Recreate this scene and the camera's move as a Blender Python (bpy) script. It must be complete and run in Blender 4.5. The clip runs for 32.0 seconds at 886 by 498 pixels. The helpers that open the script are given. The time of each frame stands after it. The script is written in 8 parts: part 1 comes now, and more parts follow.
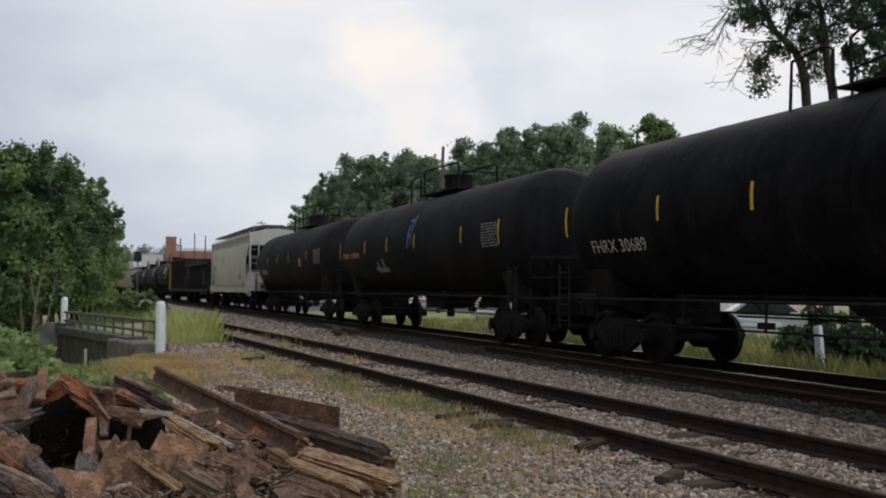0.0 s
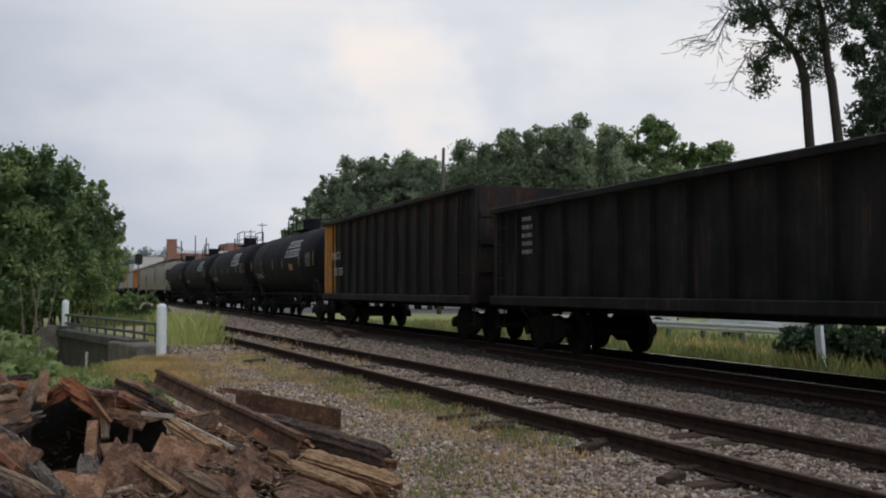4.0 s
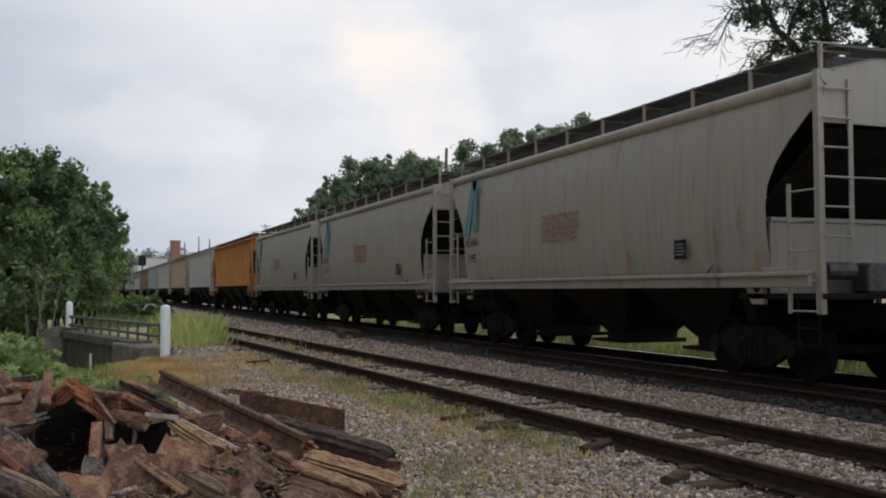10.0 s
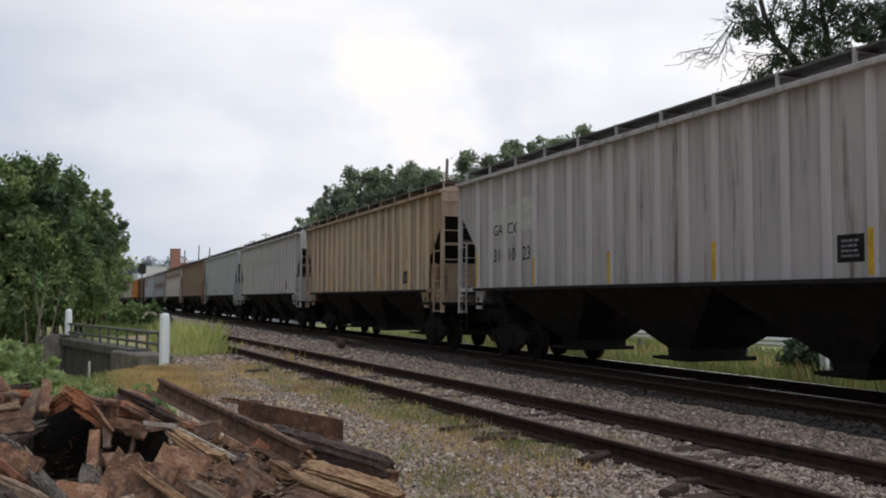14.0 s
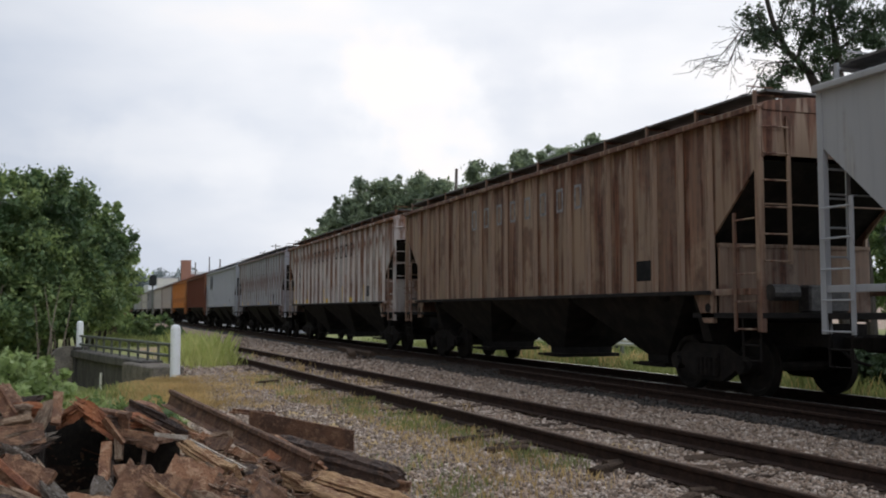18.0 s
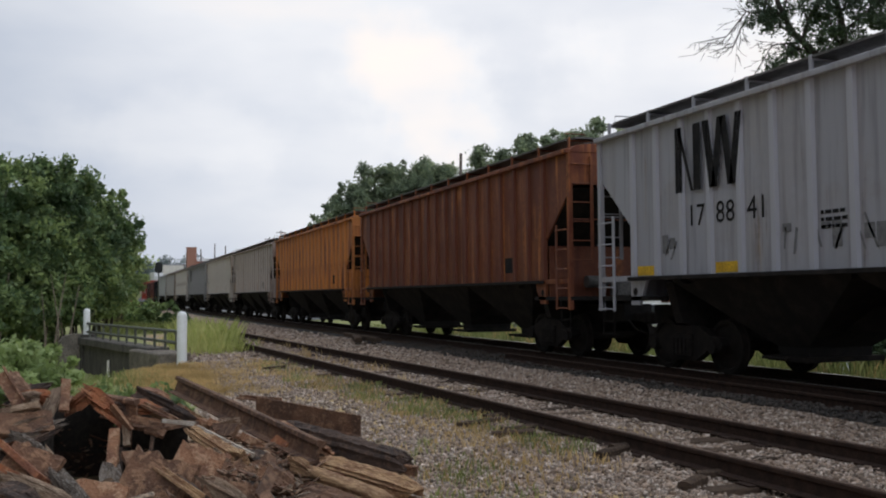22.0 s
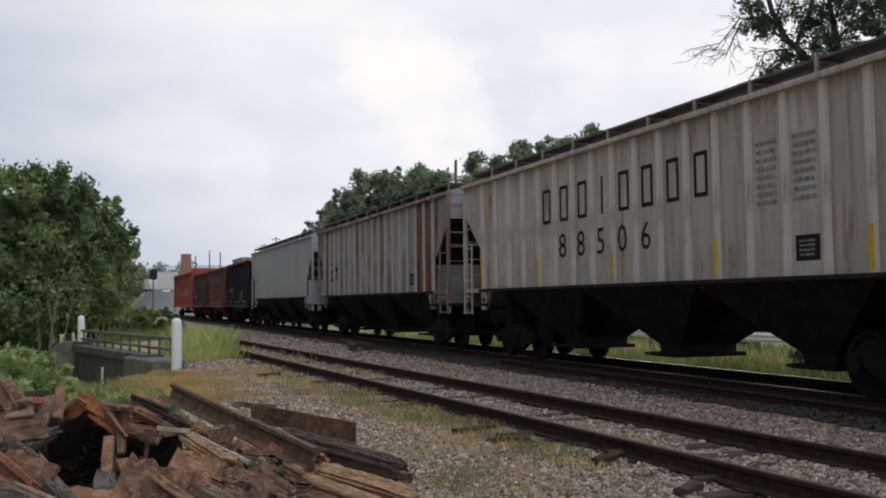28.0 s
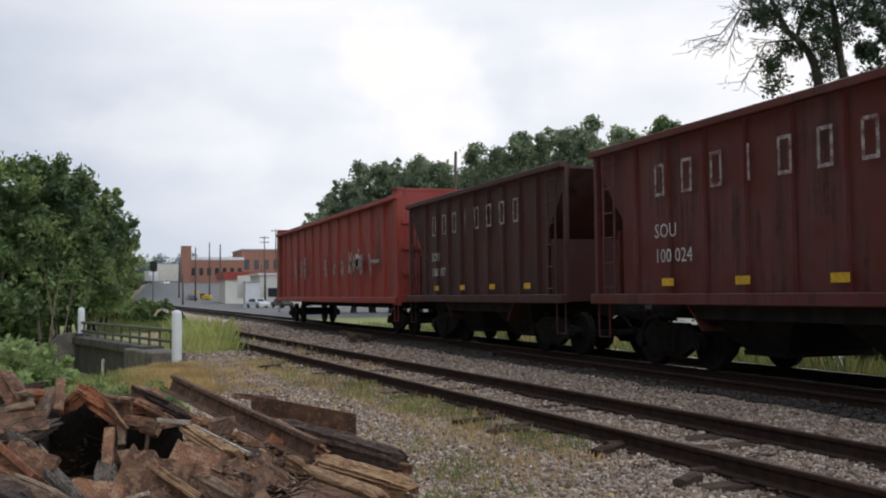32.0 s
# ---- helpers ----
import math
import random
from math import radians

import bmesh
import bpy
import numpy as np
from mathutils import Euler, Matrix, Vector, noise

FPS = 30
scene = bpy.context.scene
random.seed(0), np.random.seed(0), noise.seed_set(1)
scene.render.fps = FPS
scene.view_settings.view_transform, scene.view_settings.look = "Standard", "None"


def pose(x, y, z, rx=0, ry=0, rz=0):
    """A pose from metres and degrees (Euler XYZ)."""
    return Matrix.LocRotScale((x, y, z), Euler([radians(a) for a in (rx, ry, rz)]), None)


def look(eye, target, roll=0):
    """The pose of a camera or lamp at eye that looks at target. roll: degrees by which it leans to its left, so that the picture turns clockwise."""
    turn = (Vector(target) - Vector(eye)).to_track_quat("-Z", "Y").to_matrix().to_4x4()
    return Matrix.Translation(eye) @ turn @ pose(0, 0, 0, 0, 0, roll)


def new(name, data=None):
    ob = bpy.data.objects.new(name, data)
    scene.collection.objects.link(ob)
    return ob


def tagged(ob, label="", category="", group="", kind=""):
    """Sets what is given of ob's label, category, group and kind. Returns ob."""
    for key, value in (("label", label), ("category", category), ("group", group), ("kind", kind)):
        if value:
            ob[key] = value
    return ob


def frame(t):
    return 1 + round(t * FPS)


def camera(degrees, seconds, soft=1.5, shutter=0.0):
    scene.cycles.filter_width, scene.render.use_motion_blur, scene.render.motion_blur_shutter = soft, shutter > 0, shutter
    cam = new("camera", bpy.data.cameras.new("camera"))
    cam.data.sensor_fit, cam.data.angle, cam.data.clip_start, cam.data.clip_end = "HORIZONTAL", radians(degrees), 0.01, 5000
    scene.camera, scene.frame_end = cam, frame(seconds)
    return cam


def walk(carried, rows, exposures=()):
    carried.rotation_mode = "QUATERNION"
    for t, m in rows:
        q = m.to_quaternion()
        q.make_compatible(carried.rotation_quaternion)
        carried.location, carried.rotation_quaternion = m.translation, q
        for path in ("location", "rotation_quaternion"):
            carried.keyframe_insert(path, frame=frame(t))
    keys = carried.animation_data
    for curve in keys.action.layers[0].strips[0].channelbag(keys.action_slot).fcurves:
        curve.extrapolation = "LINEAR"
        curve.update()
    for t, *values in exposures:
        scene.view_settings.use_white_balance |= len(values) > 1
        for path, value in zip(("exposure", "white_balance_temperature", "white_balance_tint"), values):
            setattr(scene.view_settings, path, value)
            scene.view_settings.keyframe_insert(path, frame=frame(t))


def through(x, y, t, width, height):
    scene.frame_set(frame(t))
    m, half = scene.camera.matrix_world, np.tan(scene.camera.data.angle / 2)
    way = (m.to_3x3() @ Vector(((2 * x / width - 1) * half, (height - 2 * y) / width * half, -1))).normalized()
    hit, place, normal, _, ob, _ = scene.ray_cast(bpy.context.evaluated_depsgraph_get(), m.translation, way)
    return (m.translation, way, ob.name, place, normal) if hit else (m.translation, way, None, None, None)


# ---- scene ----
EYE = (0.0, 0.0, 1.36)
cam = camera(49.52, 32.0, 2.0)
PATH = [
    (0.0, pose(*EYE, 92.343, -0.197, -21.002)),
    (0.5, pose(*EYE, 92.312, -0.221, -20.982)),
    (1.0, pose(*EYE, 92.341, -0.268, -21.034)),
    (1.5, pose(*EYE, 92.357, -0.211, -21.080)),
    (2.0, pose(*EYE, 92.356, -0.177, -21.056)),
    (2.5, pose(*EYE, 92.356, -0.154, -20.984)),
    (3.0, pose(*EYE, 92.307, -0.109, -21.015)),
    (3.5, pose(*EYE, 92.348, -0.021, -21.051)),
    (5.5, pose(*EYE, 92.694, -0.089, -20.545)),
    (6.0, pose(*EYE, 92.745, -0.112, -20.578)),
    (6.5, pose(*EYE, 92.748, -0.043, -20.570)),
    (7.0, pose(*EYE, 92.866, -0.052, -20.579)),
    (7.5, pose(*EYE, 92.869, -0.010, -20.580)),
    (8.0, pose(*EYE, 92.804, 0.043, -20.611)),
    (8.5, pose(*EYE, 92.679, 0.029, -20.592)),
    (9.0, pose(*EYE, 92.620, 0.050, -20.628)),
    (9.5, pose(*EYE, 92.545, 0.102, -20.670)),
    (10.0, pose(*EYE, 92.454, 0.190, -20.751)),
    (10.5, pose(*EYE, 92.405, 0.209, -20.684)),
    (11.0, pose(*EYE, 92.446, 0.090, -20.626)),
    (11.5, pose(*EYE, 92.523, 0.002, -20.622)),
    (12.0, pose(*EYE, 92.516, -0.086, -20.717)),
    (12.5, pose(*EYE, 92.513, -0.152, -20.788)),
    (13.0, pose(*EYE, 92.669, -0.116, -20.832)),
    (13.5, pose(*EYE, 92.879, -0.215, -20.841)),
    (14.0, pose(*EYE, 93.077, -0.277, -20.769)),
    (14.5, pose(*EYE, 93.106, -0.272, -20.657)),
    (16.5, pose(*EYE, 93.232, -0.178, -20.571)),
    (17.0, pose(*EYE, 93.397, -0.050, -20.450)),
    (17.5, pose(*EYE, 93.530, -0.027, -20.392)),
    (18.0, pose(*EYE, 93.668, 0.057, -20.163)),
    (18.5, pose(*EYE, 93.733, 0.192, -19.893)),
    (19.0, pose(*EYE, 93.645, 0.298, -20.025)),
    (19.5, pose(*EYE, 93.505, 0.452, -19.954)),
    (20.0, pose(*EYE, 93.357, 0.430, -19.881)),
    (20.5, pose(*EYE, 93.196, 0.453, -19.927)),
    (21.0, pose(*EYE, 92.912, 0.586, -19.836)),
    (21.5, pose(*EYE, 92.819, 0.506, -19.800)),
    (22.0, pose(*EYE, 92.779, 0.466, -19.838)),
    (22.5, pose(*EYE, 92.877, 0.493, -19.823)),
    (23.0, pose(*EYE, 92.913, 0.390, -19.810)),
    (23.5, pose(*EYE, 92.979, 0.265, -19.781)),
    (24.0, pose(*EYE, 93.107, 0.152, -19.751)),
    (24.5, pose(*EYE, 93.245, 0.045, -19.638)),
    (25.0, pose(*EYE, 93.440, 0.031, -19.528)),
    (25.5, pose(*EYE, 93.524, 0.142, -19.595)),
    (27.5, pose(*EYE, 93.258, 0.657, -20.071)),
    (28.0, pose(*EYE, 93.155, 0.576, -20.127)),
    (28.5, pose(*EYE, 92.907, 0.525, -20.250)),
    (29.0, pose(*EYE, 92.717, 0.540, -20.345)),
    (29.5, pose(*EYE, 92.607, 0.532, -20.287)),
    (30.0, pose(*EYE, 92.604, 0.614, -20.256)),
    (30.5, pose(*EYE, 92.682, 0.628, -20.349)),
    (31.0, pose(*EYE, 92.711, 0.671, -20.335)),
    (31.5, pose(*EYE, 92.678, 0.626, -20.275)),
    (32.0, pose(*EYE, 92.659, 0.623, -20.132)),
]
EXPOSURES = [(0.0, -0.22), (1.0, -0.22), (2.0, -0.22), (3.0, -0.45), (3.5, -0.42), (5.5, 0.02), (7.0, 0.0), (8.5, 0.0), (10.0, -0.2), (12.0, -0.3), (13.0, -0.15), (14.0, -0.05), (16.5, -0.06), (18.0, -0.03), (20.0, -0.1), (22.0, -0.12), (25.0, -0.1), (28.0, -0.1), (31.0, -0.12), (32.0, -0.02)]
walk(cam, PATH, EXPOSURES)

# ---- lights and sky ----
SUN_TURN, SUN_HEIGHT = radians(30), radians(28)
world = bpy.data.worlds.new("world")
scene.world = world
world.use_nodes = True
wn, wl = world.node_tree.nodes, world.node_tree.links
wn.clear()
w_out, w_bg = wn.new("ShaderNodeOutputWorld"), wn.new("ShaderNodeBackground")
w_sky = wn.new("ShaderNodeTexSky")
w_sky.sky_type, w_sky.sun_disc = "NISHITA", False
w_sky.sun_elevation, w_sky.sun_rotation = SUN_HEIGHT, SUN_TURN
w_sky.air_density, w_sky.dust_density = 1.0, 2.5
w_co, w_map = wn.new("ShaderNodeTexCoord"), wn.new("ShaderNodeMapping")
w_map.inputs["Scale"].default_value = (1.0, 1.0, 2.6)
w_map.inputs["Location"].default_value = (0.35, 0.2, 0.1)
w_n1, w_n2 = wn.new("ShaderNodeTexNoise"), wn.new("ShaderNodeTexNoise")
w_n1.inputs["Scale"].default_value, w_n1.inputs["Detail"].default_value = 1.9, 5
w_n1.inputs["Roughness"].default_value = 0.48
w_n2.inputs["Scale"].default_value, w_n2.inputs["Detail"].default_value = 5.5, 4
w_add = wn.new("ShaderNodeMath")
w_add.operation = "MULTIPLY_ADD"
w_add.inputs[1].default_value = 0.12
w_ramp = wn.new("ShaderNodeValToRGB")
w_ramp.color_ramp.elements[0].position, w_ramp.color_ramp.elements[1].position = 0.48, 0.82
w_ramp.color_ramp.elements[0].color = (0.685, 0.75, 0.872, 1)
w_ramp.color_ramp.elements[1].color = (1.17, 1.07, 1.01, 1)
w_e = w_ramp.color_ramp.elements.new(0.68)
w_e.color = (0.94, 0.965, 1.025, 1)
w_sc = wn.new("ShaderNodeVectorMath")
w_sc.operation = "SCALE"
w_sc.inputs[3].default_value = 0.055
w_mix = wn.new("ShaderNodeMix")
w_mix.data_type = "RGBA"
w_mix.inputs[0].default_value = 0.95
wl.new(w_co.outputs["Generated"], w_map.inputs[0])
wl.new(w_map.outputs[0], w_n1.inputs["Vector"])
wl.new(w_map.outputs[0], w_n2.inputs["Vector"])
wl.new(w_n2.outputs[0], w_add.inputs[0])
wl.new(w_n1.outputs[0], w_add.inputs[2])
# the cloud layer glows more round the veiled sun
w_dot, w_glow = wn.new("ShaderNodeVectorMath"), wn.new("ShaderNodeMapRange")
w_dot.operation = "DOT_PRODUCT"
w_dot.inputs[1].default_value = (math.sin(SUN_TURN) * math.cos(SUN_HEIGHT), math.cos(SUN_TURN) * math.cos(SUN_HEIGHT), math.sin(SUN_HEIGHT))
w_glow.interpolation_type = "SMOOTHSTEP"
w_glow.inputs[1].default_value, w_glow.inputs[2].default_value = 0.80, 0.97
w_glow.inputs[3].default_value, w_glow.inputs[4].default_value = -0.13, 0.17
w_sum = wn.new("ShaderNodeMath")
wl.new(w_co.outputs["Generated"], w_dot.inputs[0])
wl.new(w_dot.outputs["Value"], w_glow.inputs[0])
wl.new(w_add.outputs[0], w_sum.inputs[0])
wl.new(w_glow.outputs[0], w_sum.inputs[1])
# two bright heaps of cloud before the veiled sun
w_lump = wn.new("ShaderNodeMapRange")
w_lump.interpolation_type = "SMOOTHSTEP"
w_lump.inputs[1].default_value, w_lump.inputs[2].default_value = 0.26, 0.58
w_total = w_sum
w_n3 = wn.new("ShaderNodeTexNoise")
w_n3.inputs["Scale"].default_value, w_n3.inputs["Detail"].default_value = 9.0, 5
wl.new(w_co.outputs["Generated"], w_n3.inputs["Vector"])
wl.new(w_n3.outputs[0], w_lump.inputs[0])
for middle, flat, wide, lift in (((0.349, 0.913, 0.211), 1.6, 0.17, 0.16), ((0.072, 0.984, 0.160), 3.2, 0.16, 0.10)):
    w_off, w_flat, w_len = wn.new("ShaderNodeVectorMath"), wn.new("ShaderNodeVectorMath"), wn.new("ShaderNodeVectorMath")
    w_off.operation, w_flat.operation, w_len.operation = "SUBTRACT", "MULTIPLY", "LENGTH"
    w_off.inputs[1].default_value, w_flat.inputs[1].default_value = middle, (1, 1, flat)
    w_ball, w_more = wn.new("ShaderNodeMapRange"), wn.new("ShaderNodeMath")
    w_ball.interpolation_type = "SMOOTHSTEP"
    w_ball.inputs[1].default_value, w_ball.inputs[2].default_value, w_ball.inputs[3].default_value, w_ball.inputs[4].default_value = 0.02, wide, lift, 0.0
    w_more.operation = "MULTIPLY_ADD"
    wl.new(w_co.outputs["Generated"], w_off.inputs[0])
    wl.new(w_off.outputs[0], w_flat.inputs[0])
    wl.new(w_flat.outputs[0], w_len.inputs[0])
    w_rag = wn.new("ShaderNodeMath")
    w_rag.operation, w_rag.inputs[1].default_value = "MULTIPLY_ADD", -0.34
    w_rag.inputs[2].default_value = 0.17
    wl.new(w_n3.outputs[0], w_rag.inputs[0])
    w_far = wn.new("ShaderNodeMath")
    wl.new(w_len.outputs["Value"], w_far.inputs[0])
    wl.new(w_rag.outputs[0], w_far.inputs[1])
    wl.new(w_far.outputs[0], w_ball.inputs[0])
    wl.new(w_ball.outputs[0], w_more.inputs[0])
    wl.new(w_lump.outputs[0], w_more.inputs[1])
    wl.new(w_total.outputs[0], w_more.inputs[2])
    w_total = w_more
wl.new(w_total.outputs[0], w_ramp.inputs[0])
wl.new(w_sky.outputs[0], w_sc.inputs[0])
wl.new(w_sc.outputs[0], w_mix.inputs[6])
wl.new(w_ramp.outputs[0], w_mix.inputs[7])
# the sky to the left, mostly unseen, is dimmed to darken the train's sides
w_side = wn.new("ShaderNodeVectorMath")
w_side.operation = "DOT_PRODUCT"
w_side.inputs[1].default_value = (0.95, 0.05, 0.30)
wl.new(w_co.outputs["Generated"], w_side.inputs[0])
w_dim, w_mul = wn.new("ShaderNodeMapRange"), wn.new("ShaderNodeVectorMath")
w_dim.interpolation_type = "SMOOTHSTEP"
w_dim.inputs[1].default_value, w_dim.inputs[2].default_value = -0.95, 0.30
w_dim.inputs[3].default_value, w_dim.inputs[4].default_value = 0.16, 1.0
w_mul.operation = "SCALE"
wl.new(w_side.outputs["Value"], w_dim.inputs[0])
wl.new(w_mix.outputs[2], w_mul.inputs[0])
wl.new(w_dim.outputs[0], w_mul.inputs[3])
# an overcast sky is brightest overhead
w_sep, w_high, w_top = wn.new("ShaderNodeSeparateXYZ"), wn.new("ShaderNodeMapRange"), wn.new("ShaderNodeVectorMath")
w_high.inputs[1].default_value, w_high.inputs[2].default_value = 0.28, 1.0
w_high.inputs[3].default_value, w_high.inputs[4].default_value = 1.0, 1.28
w_top.operation = "SCALE"
wl.new(w_co.outputs["Generated"], w_sep.inputs[0])
wl.new(w_sep.outputs[2], w_high.inputs[0])
wl.new(w_mul.outputs[0], w_top.inputs[0])
wl.new(w_high.outputs[0], w_top.inputs[3])
# added fill: the unseen sky behind the viewer is raised to brighten facing surfaces
w_back, w_back_fill, w_all = wn.new("ShaderNodeVectorMath"), wn.new("ShaderNodeMapRange"), wn.new("ShaderNodeVectorMath")
w_back.operation, w_all.operation = "DOT_PRODUCT", "SCALE"
w_back.inputs[1].default_value = (0.25, -0.94, 0.22)
w_back_fill.inputs[1].default_value, w_back_fill.inputs[2].default_value = 0.2, 1.0
w_back_fill.inputs[3].default_value, w_back_fill.inputs[4].default_value = 1.0, 1.75
wl.new(w_co.outputs["Generated"], w_back.inputs[0])
wl.new(w_back.outputs["Value"], w_back_fill.inputs[0])
wl.new(w_top.outputs[0], w_all.inputs[0])
wl.new(w_back_fill.outputs[0], w_all.inputs[3])
wl.new(w_all.outputs[0], w_bg.inputs[0])
w_bg.inputs[1].default_value = 1.0
wl.new(w_bg.outputs[0], w_out.inputs[0])

sun_data = bpy.data.lights.new("sun", "SUN")
sun_data.energy, sun_data.angle, sun_data.color = 0.5, radians(18), (1.0, 0.95, 0.88)
sun = new("sun", sun_data)
sun.matrix_world = look((0, 0, 60), Vector((0, 0, 60)) - Vector(w_dot.inputs[1].default_value))


# ---- materials ----
def nodes_of(name):
    m = bpy.data.materials.new(name)
    m.use_nodes = True
    n, l = m.node_tree.nodes, m.node_tree.links
    b = n["Principled BSDF"]
    return m, n, l, b


def mixc(n, l, fac, a, b):
    x = n.new("ShaderNodeMix")
    x.data_type = "RGBA"
    for k, v in ((0, fac), (6, a), (7, b)):
        if isinstance(v, (int, float)):
            x.inputs[k].default_value = v
        elif isinstance(v, tuple):
            x.inputs[k].default_value = (*v[:3], 1)
        else:
            l.new(v, x.inputs[k])
    return x.outputs[2]


def noise_of(n, l, vec, scale, detail=4, rough=0.55):
    x = n.new("ShaderNodeTexNoise")
    x.inputs["Scale"].default_value, x.inputs["Detail"].default_value = scale, detail
    x.inputs["Roughness"].default_value = rough
    l.new(vec, x.inputs["Vector"])
    return x.outputs[0]


def ramp_of(n, l, fac, lo, hi):
    x = n.new("ShaderNodeMapRange")
    x.interpolation_type = "SMOOTHSTEP"
    x.inputs[1].default_value, x.inputs[2].default_value = lo, hi
    l.new(fac, x.inputs[0])
    return x.outputs[0]


def mapped(n, l, scale=(1, 1, 1), shift=(0, 0, 0)):
    c, m = n.new("ShaderNodeTexCoord"), n.new("ShaderNodeMapping")
    m.inputs["Scale"].default_value, m.inputs["Location"].default_value = scale, shift
    l.new(c.outputs["Object"], m.inputs[0])
    return m.outputs[0]


def bump_of(n, l, b, height, strength, distance=0.02):
    x = n.new("ShaderNodeBump")
    x.inputs["Strength"].default_value, x.inputs["Distance"].default_value = strength, distance
    l.new(height, x.inputs["Height"])
    l.new(x.outputs[0], b.inputs["Normal"])


def plain(name, col, alt=None, rough=0.7, metal=0.0, scale=6.0, bump=0.2, dist=0.01, stretch=(1, 1, 1), spread=0.0, pits=0.62):
    """Two-tone mottled surface; spread varies it from object to object."""
    m, n, l, b = nodes_of(name)
    v = mapped(n, l, stretch)
    n1, n2 = noise_of(n, l, v, scale, 5), noise_of(n, l, v, scale * 7, 3)
    alt = alt or tuple(c * 0.7 for c in col)
    c = mixc(n, l, ramp_of(n, l, n1, 0.35, 0.68), col, alt)
    c = mixc(n, l, ramp_of(n, l, n2, 0.45, 0.75), c, tuple(x * pits for x in alt))
    if spread:
        o = n.new("ShaderNodeObjectInfo")
        h = n.new("ShaderNodeHueSaturation")
        r = n.new("ShaderNodeMapRange")
        r.inputs[3].default_value, r.inputs[4].default_value = 1 - spread, 1 + spread
        l.new(o.outputs["Random"], r.inputs[0])
        l.new(r.outputs[0], h.inputs["Value"])
        l.new(c, h.inputs["Color"])
        c = h.outputs[0]
    l.new(c, b.inputs["Base Color"])
    b.inputs["Roughness"].default_value, b.inputs["Metallic"].default_value = rough, metal
    if bump:
        bump_of(n, l, b, n2, bump, dist)
    return m


